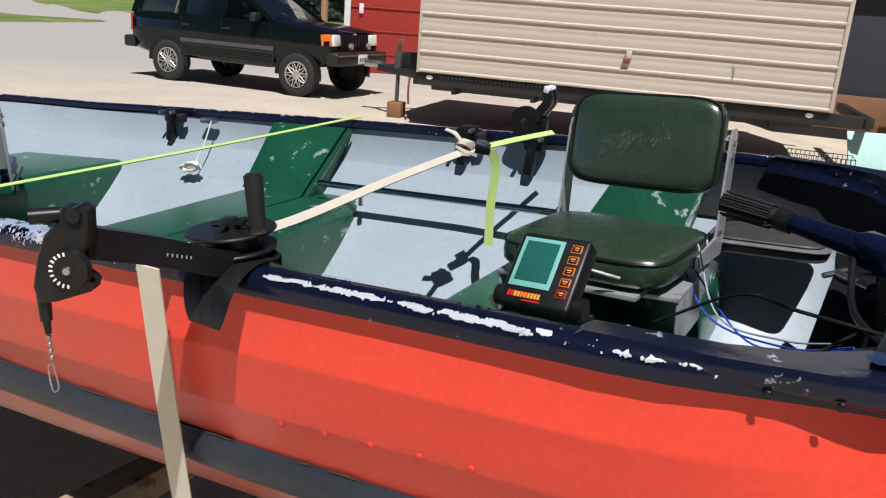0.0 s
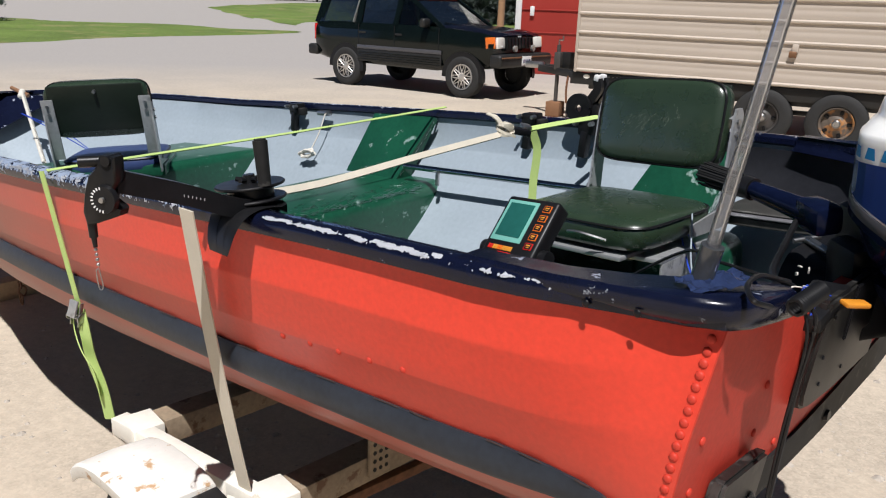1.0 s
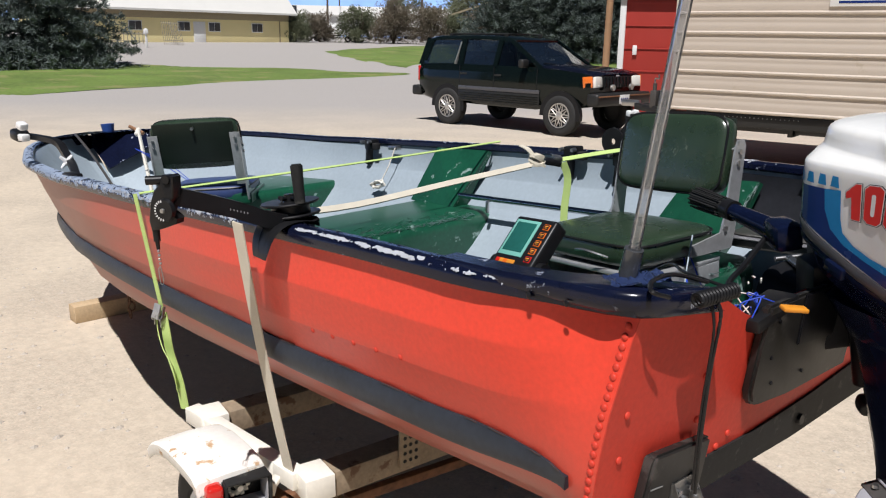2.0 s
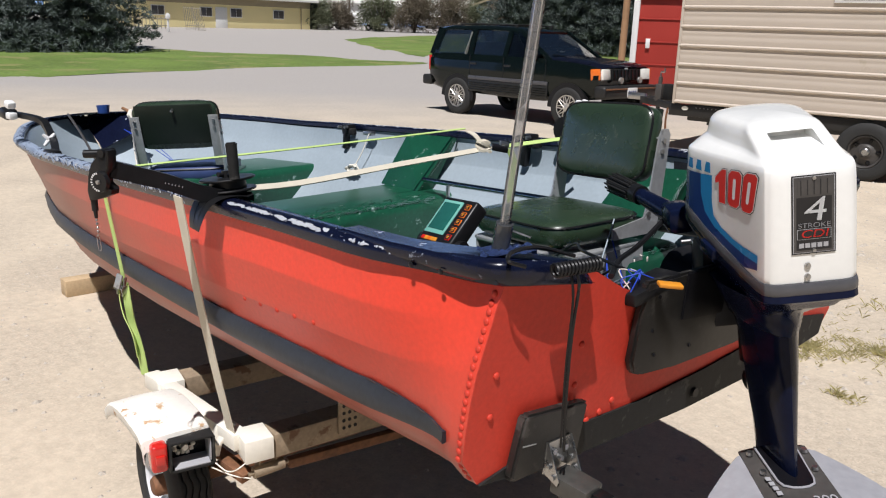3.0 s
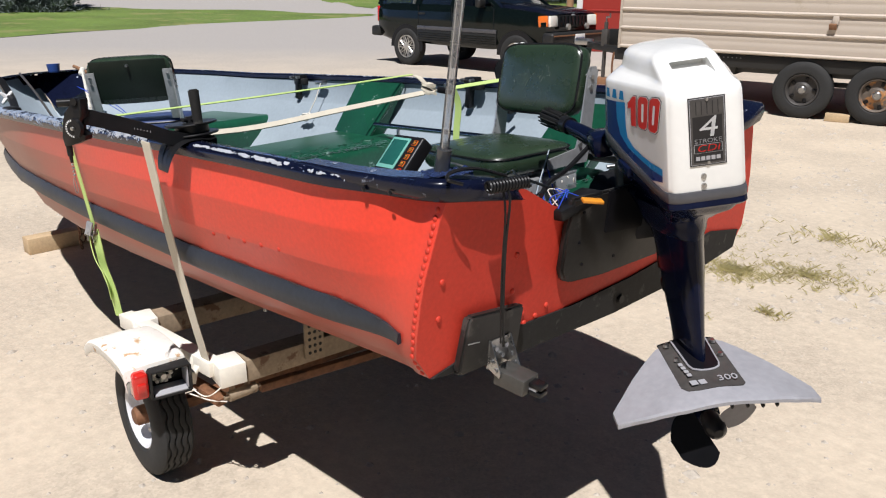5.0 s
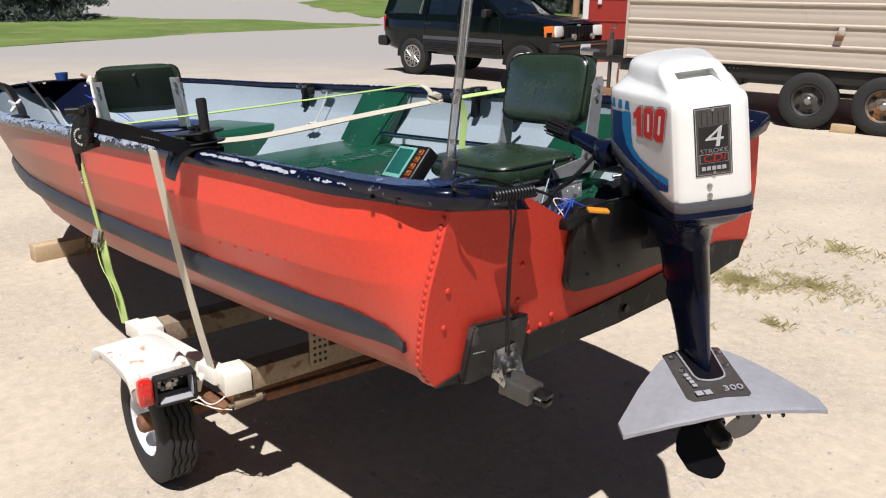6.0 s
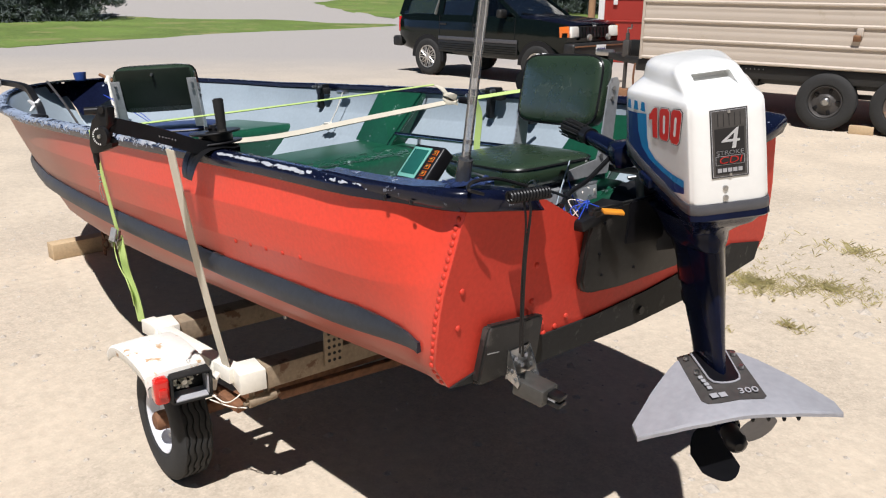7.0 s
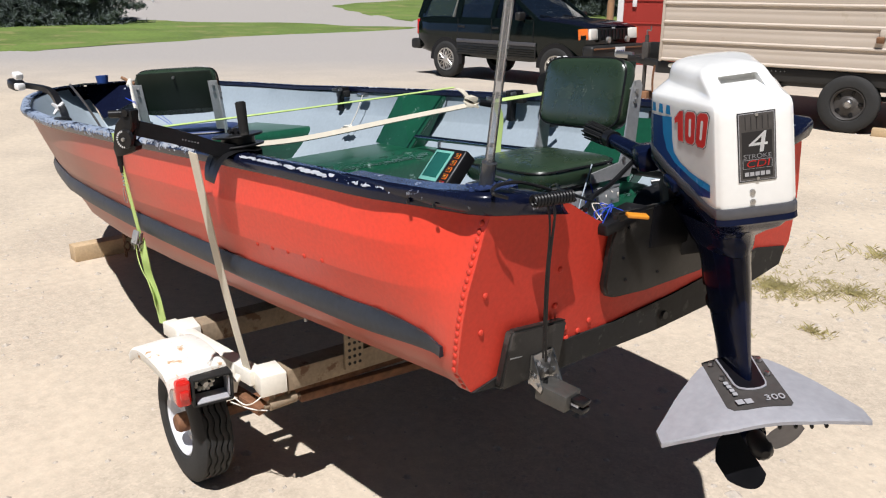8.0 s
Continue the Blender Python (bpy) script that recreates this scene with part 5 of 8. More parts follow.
flakes("flaked_paint", [(-0.36, -0.80, 0.47, 0.10, -1, 0.24), (-0.06, -0.40, 0.40, 0.2, -1, -0.10), (-0.36, -0.86, 0.88, 0.12, -1, -0.12), (-1.07, -1.5, 0.42, 0.36, -1, 0.02), (-1.5, -4.2, 0.40, 0.4, -1, -0.12), (-0.3, -3.9, 0.7, 0.4, 1, -0.18)], "bare pale aluminium where paint has flaked off", ALU_BARE)
flakes("chalked_paint", [(-1.05, -1.6, 0.62, 0.5, -1, 0.06), (-1.6, -2.6, 0.55, 0.6, -1, 0.12), (-2.6, -4.3, 0.5, 0.6, -1, 0.30)], "pale blue chalked paint along the gunwale", CHALK)


# ---- seats ----
def cushion(bm, sx, sy, sz, m, puff=0.3):
    """Padded pad with rounded corners and a crowned face."""
    rings = []
    n = 28
    for z, k in ((-0.5, 0.86), (-0.46, 0.95), (-0.3, 0.995), (0.0, 1.0), (0.3, 0.985), (0.44, 0.94), (0.5, 0.86), (0.56, 0.6), (0.585, 0.25)):
        ring = []
        for i in range(n):
            a = 2 * math.pi * i / n
            c, s_ = math.cos(a), math.sin(a)
            e = 0.34
            ring.append(m @ Vector((sx / 2 * k * math.copysign(abs(c) ** e, c), sy / 2 * k * math.copysign(abs(s_) ** e, s_), sz * z)))
        rings.append(ring)
    return loft(bm, rings)


def piping(sx, sy, z, m, r=0.0035):
    n = 36
    pts = []
    for i in range(n + 1):
        a = 2 * math.pi * i / n
        c, s_ = math.cos(a), math.sin(a)
        pts.append(m @ Vector((sx / 2 * math.copysign(abs(c) ** 0.34, c), sy / 2 * math.copysign(abs(s_) ** 0.34, s_), z)))
    return sweep(bmesh.new(), pts, circle(r, 5), up=(0.01, 0.02, 1), caps=False)


def boat_seat(m, label, lean=14, pan_mat=VINYL, emblem=True, bz=0.205, bw=0.40, cd=0.40):
    """Folding seat: origin at the hinge line's middle, +y is where the back stands, -y where the sitter's knees are."""
    st = thing("folding_chair", m, label, "chair", group="folding seats in the boat")
    cm = pose(0, -cd / 2 + 0.01, -0.035)
    c = part("seat_cushion", cushion(bmesh.new(), 0.40, cd, 0.07, cm), pan_mat, st, "padded vinyl seat cushion")
    part("piping", piping(0.396, cd - 0.004, 0.022, cm), BLACK, c)
    bmk = pose(0, 0.045, bz, 90 - lean, 0, 0)
    b = part("backrest", cushion(bmesh.new(), bw, 0.225, 0.06, bmk), VINYL, st, "padded olive vinyl backrest")
    part("piping", piping(bw - 0.004, 0.222, 0.02, bmk), BLACK, b)
    part("back_shell", boxed((bw - 0.04, 0.19, 0.012), pose(0, 0.078, bz + 0.005, 90 - lean, 0, 0), 0.005), SEAT_BACK, b, "dark hard shell of the backrest")
    if emblem:
        # worn pressed emblem: a cluster of short pale scratches
        rng_ = random.Random(17)
        bm = bmesh.new()
        for k in range(70):
            x = rng_.uniform(-0.10, 0.075)
            y = rng_.gauss(0, 0.014) + 0.018 * math.sin(9 * x)
            a_, ln = rng_.uniform(0.2, 1.5), rng_.uniform(0.004, 0.014)
            z = 0.0352 + 0.0004 * (1 - abs(x) / 0.2)
            pts_ = [bmk @ Vector((x + t * ln * math.cos(a_), y + t * ln * math.sin(a_) + 0.002 * t * t, z)) for t in (-0.5, 0, 0.5)]
            sweep(bm, pts_, circle(0.0004, 4), up=(0.1, 1, 0.2))
        tagged(part("worn_emblem", bm, SCRATCH, b), "faint worn pressed emblem", kind="stuff")
    for k in (-1, 1):
        bm = bmesh.new()
        plate = [(-0.13, -0.068), (0.035, -0.068), (0.050, -0.02), (0.090, 0.205), (0.082, 0.222), (0.058, 0.222), (0.046, 0.20), (0.004, 0.015), (-0.01, -0.02), (-0.13, -0.038)]
        loft(bm, [[(0.203 * k + dx, y, z) for y, z in plate] for dx in (-0.003, 0.003)])
        box(bm, (0.02, 0.034, 0.004), pose(0.195 * k, 0.07, 0.20, lean, 0, 0), 0.001)
        arm = part("hinge_arm", bm, ALU, st, "aluminium folding hinge arm")
        for y, z in ((0.005, -0.01), (0.055, 0.16), (0.062, 0.19)):
            bm = bmesh.new()
            rod(bm, (0.20 * k, y, z), (0.212 * k, y, z), 0.007, seg=8)
            part("bolt", bm, STEEL, arm)
        if not emblem:
            up_ = pose(0.183 * k, 0.070, 0.13, -lean, 0, 0)
            strap_ = part("back_bracket", boxed((0.046, 0.004, 0.25), up_, 0.0012), ALU, st, "flat aluminium bracket on the backrest's shell")
            for z in (0.065, 0.10):
                bm = bmesh.new()
                rod(bm, up_ @ Vector((0, 0.0, z)), up_ @ Vector((0, 0.008, z)), 0.007, seg=8)
                part("bolt", bm, STEEL, strap_)
    if not emblem:
        bm = bmesh.new()
        rod(bm, (0, 0.085, bz + 0.075), (0, 0.118, bz + 0.07), 0.007, seg=8)
        part("shell_bolt", bm, STEEL, b)
    part("base_plate", boxed((0.30, 0.30, 0.012), pose(0, -0.19, -0.085), 0.003), ALU, st)
    return st


boat_seat(on_boat(-0.585, 0.338, -0.115, 0, 0, -5), "padded olive vinyl folding seat on an aluminium box", bz=0.178, bw=0.375, cd=0.345)
boat_seat(on_boat(-2.82, -0.085, -0.145, 0, 0, -127), "olive folding seat seen from its dark shell, facing the bow", pan_mat=BLUE_VINYL, emblem=False)

ped = thing("seat_box", on_boat(-0.60, 0.185, -0.258), "open aluminium box carrying the stern seat", "seat box")
part("top", boxed((0.42, 0.28, 0.012), Matrix.Translation((0, 0, 0.05)), 0.003), ALU, ped)
for k in (-1, 1):
    part("side_panel", boxed((0.008, 0.27, 0.10), Matrix.Translation((0.206 * k, 0, -0.006)), 0.002), ALU, ped)
part("back_panel", boxed((0.40, 0.008, 0.10), Matrix.Translation((0, 0.13, -0.006)), 0.002), ALU, ped)
part("latch", cable([(0.10, -0.20, 0.10), (0.04, -0.22, 0.115), (0.0, -0.21, 0.11)], 0.004), STEEL, ped)
ped2 = thing("seat_box", on_boat(-2.95, 0.03, -0.2), "green painted wooden seat base in the bow", "seat box")
part("top", boxed((0.36, 0.40, 0.05), pose(0, 0, -0.01, 0, 0, -37), 0.008), GREEN, ped2)

# ---- sonar display ----
SON = on_boat(-0.567, -0.252, -0.086, 45, 0, -2)
sonar = thing("sonar_display", SON, "black portable sonar display with teal screen and orange keys", "fish finder")
part("case", boxed((0.140, 0.152, 0.045), Matrix.Translation((0, 0, -0.022)), 0.008, 3), BLACK, sonar)
scr = part("screen_frame", boxed((0.082, 0.104, 0.003), Matrix.Translation((-0.019, 0.012, 0.001)), 0.001), TEAL_LCD, sonar, "pale teal bezel")
part("screen", boxed((0.066, 0.084, 0.003), Matrix.Translation((-0.019, 0.014, 0.0022)), 0.0008), LCD, scr, "dark teal display")
for k in range(5):
    key = part("key", boxed((0.020, 0.017, 0.003), Matrix.Translation((0.047, 0.052 - 0.0235 * k, 0.001)), 0.001), AMBER if k < 4 else LAMP_RED, sonar, "orange outlined key")
    part("key_face", boxed((0.0165, 0.0135, 0.003), Matrix.Translation((0.047, 0.052 - 0.0235 * k, 0.0016)), 0.0006), BLACK, key)
    part("key_mark", boxed((0.010, 0.003, 0.003), Matrix.Translation((0.047, 0.054 - 0.0235 * k, 0.0022)), 0.0003), ORANGE, key)
    part("key_mark", boxed((0.007, 0.002, 0.003), Matrix.Translation((0.047, 0.0495 - 0.0235 * k, 0.0022)), 0.0003), ORANGE, key)
for k in range(10):
    part("brand_bar", boxed((0.0052, 0.011, 0.002), Matrix.Translation((-0.052 + 0.0066 * k, -0.056, 0.001)), 0.0004), (LAMP_RED, ORANGE, AMBER, ORANGE)[min(3, k // 2)], sonar)
part("brand_bar", boxed((0.035, 0.003, 0.002), Matrix.Translation((-0.005, -0.0665, 0.001)), 0.0004), LAMP_RED, sonar)
bm = bmesh.new()
for k in (-1, 1):
    rod(bm, (0.070 * k, -0.05, -0.03), (0.088 * k, -0.05, -0.03), 0.02, seg=16)
    box(bm, (0.008, 0.03, 0.09), pose(0.078 * k, -0.07, -0.07, 45, 0, 0), 0.002)
box(bm, (0.165, 0.07, 0.01), pose(0, -0.105, -0.10, -45, 0, 0), 0.002)
part("bracket", bm, BLACK, sonar, "black tilt bracket with knobs")
sponge = thing("sponge", on_boat(-0.535, 0.0, -0.292, 0, 0, 5), "yellow sponge lying on the stern bench", "sponge")
part("body", boxed((0.11, 0.07, 0.035), Matrix(), 0.008), SPONGE, sponge)

# ---- downrigger on the port gunwale ----
rig = thing("downrigger", Matrix(), "black plastic downrigger with spool and boom on the gunwale", "downrigger")
bm = bmesh.new()
sweep(bm, smooth_line([(0.06, 1.04, 1.205), (0.075, 0.93, 1.228), (0.082, 0.83, 1.268), (0.09, 0.70, 1.312)], 5), [(-0.026, -0.02), (0.026, -0.02), (0.022, 0.018), (-0.022, 0.018)])
part("boom", bm, BLACK, rig, "black boom arm")
bm = bmesh.new()
FOOT = smooth_line([(0.055, 1.04, 1.215), (0.068, 0.98, 1.224), (0.084, 0.93, 1.216), (0.096, 0.902, 1.192), (0.104, 0.889, 1.165), (0.108, 0.885, 1.148)], 3)
rings = []
for i, p in enumerate(FOOT):
    t = i / (len(FOOT) - 1)
    a, b_ = FOOT[max(0, i - 1)], FOOT[min(len(FOOT) - 1, i + 1)]
    out = Vector((0.25, (b_ - a).z, -(b_ - a).y)).normalized() if i else Vector((0, 0, 1))
    w = 0.056 - 0.034 * t ** 1.4
    rings.append([Vector(p) + Vector((u * w, 0, 0)) + out * h for u, h in ((-1, -0.012), (1, -0.012), (1, 0.006), (0.72, 0.012), (0.55, 0.005), (0.2, 0.005), (0.05, 0.012), (-0.05, 0.012), (-0.2, 0.005), (-0.55, 0.005), (-0.72, 0.012), (-1, 0.006))])
loft(bm, rings)
part("clamp_foot", bm, BLACK, rig, "ribbed black clamp foot over the gunwale")
RC = Vector((0.045, 1.000, 1.243))
sp = new("spool")
sp.parent = rig
sp.matrix_local = Matrix.Translation(RC) @ pose(0, 0, 0, 4, -6, 0)
for z, r, h in ((-0.016, 0.070, 0.006), (0.012, 0.070, 0.006), (0.0, 0.046, 0.028)):
    bm = bmesh.new()
    rod(bm, (0, 0, z - h / 2), (0, 0, z + h / 2), r, r, 32)
    bmesh.ops.bevel(bm, geom=[e for e in bm.edges if abs(e.verts[0].co.z - e.verts[1].co.z) < 1e-6], offset=0.002, segments=1, affect="EDGES")
    part("flange" if r > 0.06 else "line_core", bm, BLACK, sp, "black spool flange" if r > 0.06 else "wound dark line")
bm = bmesh.new()
rod(bm, (0, 0, 0.012), (0, 0, 0.032), 0.014, 0.012, 14)
for k in range(5):
    a = 2 * math.pi * k / 5
    rod(bm, (0.012 * math.cos(a), 0.012 * math.sin(a), 0.022), (0.027 * math.cos(a), 0.027 * math.sin(a), 0.024), 0.005, seg=8)
part("star_drag", bm, BLACK, sp, "star drag knob")
bm = bmesh.new()
rod(bm, (0.062, -0.006, 0.015), (0.063, -0.003, 0.105), 0.0125, 0.0145, 20)
bmesh.ops.bevel(bm, geom=[e for e in bm.edges if abs(e.verts[0].co.z - e.verts[1].co.z) < 1e-3 and e.verts[0].co.z > 0.09], offset=0.003, segments=2, affect="EDGES")
part("crank_handle", bm, RUBBER, sp, "upright black crank handle")
# housing with the depth dial at the boom's end
hd = new("boom_head")
hd.parent = rig
hd.matrix_local = pose(0.092, 0.684, 1.294, 0, 0, 30) @ Matrix.Scale(0.74, 4)
bm = bmesh.new()
outl = [(-0.040, -0.077), (-0.01, -0.072), (0.046, -0.050), (0.050, -0.036), (0.026, -0.02), (0.030, 0.005), (0.045, 0.030), (0.045, 0.083), (0.008, 0.085), (0.0, 0.062), (-0.024, 0.038), (-0.038, 0.0), (-0.047, -0.05)]
loft(bm, [[(x * k, y, z * k) for x, z in outl] for y, k in ((-0.02, 0.9), (-0.016, 1.0), (0.016, 1.0), (0.02, 0.9))])
part("housing", bm, BLACK, hd, "black pulley housing")
bm = bmesh.new()
rod(bm, (0.018, -0.02, -0.012), (0.018, -0.034, -0.012), 0.033, 0.031, 28)
dial = part("dial", bm, BLACK, hd, "black numbered dial")
for k in range(11):
    a = radians(100 + 17 * k)
    part("dial_mark", boxed((0.006, 0.002, 0.003), pose(0.018 + 0.0265 * math.cos(a), -0.0345, -0.012 + 0.0265 * math.sin(a), 0, -math.degrees(a), 0)), WHITE_INK, dial)
bm = bmesh.new()
rod(bm, (0.018, -0.03, -0.012), (0.018, -0.04, -0.012), 0.008, 0.006, 10)
part("dial_screw", bm, STEEL, dial)
bm = bmesh.new()
rod(bm, (-0.045, -0.02, 0.066), (-0.005, 0.0, 0.068), 0.013, 0.013, 12)
rod(bm, (0.026, -0.026, 0.074), (0.026, 0.026, 0.074), 0.012, 0.012, 12)
part("roller", bm, BLACK, hd)
bm = bmesh.new()
rod(bm, (-0.040, 0, -0.07), (-0.038, 0, -0.112), 0.011, 0.010, 12)
rod(bm, (-0.038, 0, -0.112), (-0.036, 0, -0.136), 0.007, 0.005, 12)
part("line_boot", bm, BLACK, hd, "black rubber line boot")
bm = bmesh.new()
for k in range(4):
    bmesh.ops.create_uvsphere(bm, u_segments=8, v_segments=6, radius=0.0045, matrix=Matrix.Translation((-0.036 + 0.001 * k, 0, -0.142 - 0.012 * k)))
part("swivel", bm, STEEL, hd, "steel swivel")
part("snap_hook", cable([(-0.032, 0, -0.186), (-0.040, 0, -0.197), (-0.036, 0, -0.235), (-0.029, 0, -0.24), (-0.025, 0, -0.228), (-0.032, 0, -0.19)], 0.0014), STEEL, hd, "thin steel snap hook")
part("line", cable([(-0.0, -0.0, 0.058), (0.06, 0.10, 0.0), (0.12, 0.24, -0.05)], 0.0008, 4, 4), STEEL, hd)
for k in range(6):
    part("brand_bar", boxed((0.004, 0.0015, 0.001), pose(0.1085, 0.86 - 0.008 * k, 1.256 + 0.0026 * k, 18, 90, 0)), GREY_INK, rig)

# ---- straps ----
ws = thing("tie_down_strap", Matrix(), "off-white webbing strap over the gunwale to the trailer", "strap")
foot, head = Vector((-0.062, 1.03, 0.475)), Vector((-0.019, 0.892, 1.207))
pts = [foot.lerp(head, t) + Vector((0, -0.006 * math.sin(math.pi * t), 0)) for t in (0, 0.25, 0.5, 0.75, 1)]
part("webbing", ribbon(pts, 0.042, 0.003, up=(0.15, -1, 0.1), n=3), WEBBING, ws, "off-white hull side webbing")
part("webbing", ribbon([(-0.020, 0.90, 1.2285), (-0.022, 0.95, 1.222), (-0.026, 1.02, 1.212), (-0.05, 1.25, 1.205), (-0.075, 1.6, 1.228), (-0.085, 1.93, 1.252)], 0.018, 0.005, up=(0.9, 0, 1), n=4), WEBBING, ws)
bm = bmesh.new()
random.seed(5)
knot_at = Vector((-0.085, 1.955, 1.266))
turns = [knot_at + Vector((0.026 * math.cos(2.2 * k) * random.uniform(0.5, 1.0), 0.018 * math.sin(2.2 * k), 0.016 * math.sin(1.3 * k + 0.6))) for k in range(14)]
sweep(bm, smooth_line(turns, 4), [(-0.011, -0.004), (0.011, -0.004), (0.011, 0.004), (-0.011, 0.004)], up=(0.2, 0.3, 1))
part("knot", bm, WEBBING, ws, "knot in the webbing")
part("loose_end", ribbon([(-0.085, 1.95, 1.27), (-0.10, 1.93, 1.30), (-0.125, 1.92, 1.31)], 0.02, 0.003, up=(1, 0.3, 0.2), n=4), WEBBING, ws)
bk = part("buckle", boxed((0.055, 0.03, 0.02), pose(-0.075, 2.02, 1.255, 10, 10, 60), 0.005), PAN_BLACK, ws, "dark cam buckle")
part("cam", boxed((0.03, 0.034, 0.012), pose(-0.075, 2.04, 1.268, 10, 10, 60), 0.003), STEEL, bk)

gs = thing("tie_down_strap", Matrix(), "lime green ratchet strap across the boat to the trailer", "strap")
part("webbing", ribbon([(-0.065, 2.045, 1.262), (-0.03, 2.16, 1.275), (0.02, 2.28, 1.29)], 0.018, 0.003, up=(0.6, 0, 1), n=3), LIME, gs)
part("webbing", ribbon([(-0.052, 2.045, 1.255), (-0.042, 2.06, 1.20), (-0.045, 2.055, 1.10), (-0.038, 2.05, 0.99)], 0.024, 0.003, up=(0.6, -1, 0), n=5), LIME, gs)
rs = thing("ratchet_strap", Matrix(), "lime green ratchet strap over the bow half of the boat", "strap")
pg = B @ Vector((-1.71, -0.765, 0.012))
sg = B @ Vector((-1.70, 0.755, 0.02))
part("webbing", ribbon([pg, pg.lerp(sg, 0.5) + Vector((0, 0, -0.004)), sg], 0.009, 0.003, up=(0.5, 0, 1), n=3), LIME, rs, "thin lime webbing across the boat")
top_, foot = pg + Vector((0, -0.014, 0.0)), Vector((-0.635, 0.965, 0.47))
at = lambda t, dx=0.0, dy=0.0: top_.lerp(foot, t) + Vector((dx, dy, 0))
part("webbing", ribbon([at(0), at(0.2), at(0.4), at(0.56)], 0.017, 0.003, up=(0.3, -1, 0), n=3), LIME, rs)
part("webbing", ribbon([at(0.54), at(0.64, 0.008, -0.006), at(0.74, -0.006, -0.004), at(0.86, 0.006), at(1.0)], 0.034, 0.003, up=(0.5, -1, 0), n=5), LIME, rs)
part("webbing", ribbon([at(0.53, -0.012, -0.012), at(0.62, -0.022, -0.02), at(0.70, -0.004, -0.024), at(0.79, 0.018, -0.014), at(0.90, 0.0, -0.01)], 0.030, 0.003, up=(-0.4, -1, 0), n=5), LIME, rs, "doubled loose lime webbing")
rt = new("ratchet")
rt.parent = rs
rt.matrix_local = Matrix.Translation(at(0.55, 0, -0.012)) @ pose(0, 0, 0, 0, 10, 20) @ Matrix.Scale(0.6, 4)
bm = bmesh.new()
for k in (-1, 1):
    box(bm, (0.006, 0.02, 0.12), pose(0.026 * k, 0, 0, 0, 4 * k, 0), 0.002)
part("ratchet_frame", bm, STEEL, rt, "steel ratchet frame")
bm = bmesh.new()
rod(bm, (-0.03, 0, -0.015), (0.03, 0, -0.015), 0.013, seg=12)
for k in (-1, 1):
    rod(bm, (0.03 * k, 0, -0.015), (0.036 * k, 0, -0.015), 0.024, seg=12)
part("ratchet_drum", bm, STEEL, rt)
part("ratchet_handle", boxed((0.045, 0.012, 0.08), pose(0, -0.02, 0.03, -12, 0, 0), 0.003), ALU, rt)

# ---- pole and stern clutter ----
pole = thing("flag_pole_tube", Matrix(), "clear greyish plastic tube standing in a stern socket", "pole")
pb, pt = Vector((0.945, 1.131, 1.25)), Vector((1.138, 1.092, 2.35))
bm = bmesh.new()
along = (pt - pb).normalized()
across = along.cross(Vector((0, 1, 0))).normalized()
rings = []
for p, r in ((pb, 0.0097), (pt, 0.0097), (pt, 0.0072), (pb, 0.0072), (pb, 0.0097)):
    rings.append([p + (across * math.cos(2 * math.pi * k / 24) + along.cross(across) * math.sin(2 * math.pi * k / 24)) * r for k in range(24)])
loft(bm, rings, True, False)
bmesh.ops.remove_doubles(bm, verts=bm.verts[:], dist=1e-5)
bmesh.ops.recalc_face_normals(bm, faces=bm.faces[:])
part("tube", bm, CLEAR_TUBE, pole, "clear plastic tube")
bm = bmesh.new()
rod(bm, pb - Vector((0.004, 0, 0.01)), pb.lerp(pt, 0.058), 0.0165, 0.016, 20)
part("socket", bm, SMOKE, pole, "smoked plastic socket")
bm = bmesh.new()
rows = []
for i in range(13):
    row = []
    for j in range(9):
        u, v = -0.05 + 0.10 * i / 12, -0.03 + 0.06 * j / 8
        q = Vector((u * 55, v * 55, 0))
        row.append(pose(0.970, 1.125, 1.262, 3, -4, 60) @ Vector((u + 0.006 * noise.noise(q * 1.3), v + 0.008 * noise.noise(q * 1.1 + Vector((9, 0, 0))), 0.004 + 0.012 * abs(noise.noise(q)) + 0.005 * noise.noise(q * 2.3))))
    rows.append(row)
loft(bm, rows, False, False)
bmesh.ops.solidify(bm, geom=bm.faces[:], thickness=0.0006)
part("film_wrap", bm, FILM, pole, "crumpled blue film round the socket foot", 15)

# the stern fittings are built a little large and forward, then set down on the transom
DATUM = B @ Vector((1.2, -1.614, 0.3185))
AFT = Matrix.Translation(DATUM) @ Matrix.Scale(0.956, 4) @ Matrix.Translation(-DATUM)
coil = thing("coiled_cord", AFT, "black coiled cord lying on the stern corner", "cord")
pts = []
for k in range(13 * 10):
    a = 2 * math.pi * k / 10
    t = k / 130
    c = Vector((1.022, 1.19, 1.236)).lerp(Vector((1.012, 1.32, 1.228)), t)
    pts.append(c + Vector((math.cos(a) * 0.0115, 0, math.sin(a) * 0.0115)))
part("coil", sweep(bmesh.new(), pts, circle(0.0035, 6), up=(0, 1, 0.01)), BLACK, coil)
part("loop", cable([(1.012, 1.130, 1.250), (1.0, 1.10, 1.262), (0.975, 1.135, 1.268), (0.962, 1.21, 1.262), (0.975, 1.29, 1.238)], 0.004), BLACK, coil)
part("lead", cable([(1.025, 1.245, 1.225), (1.036, 1.242, 1.20), (1.026, 1.244, 1.10), (1.014, 1.256, 0.96), (1.004, 1.272, 0.85)], 0.0032), BLACK, coil)
part("lead", cable([(1.02, 1.236, 1.225), (1.03, 1.236, 1.17), (1.016, 1.246, 1.03), (1.002, 1.264, 0.86)], 0.0026), BLACK, coil)

def tp(off, y, z):
    """Point standing off the transom plane, in the boat's own axes."""
    return Vector((transom_x(z) + off, y, z))


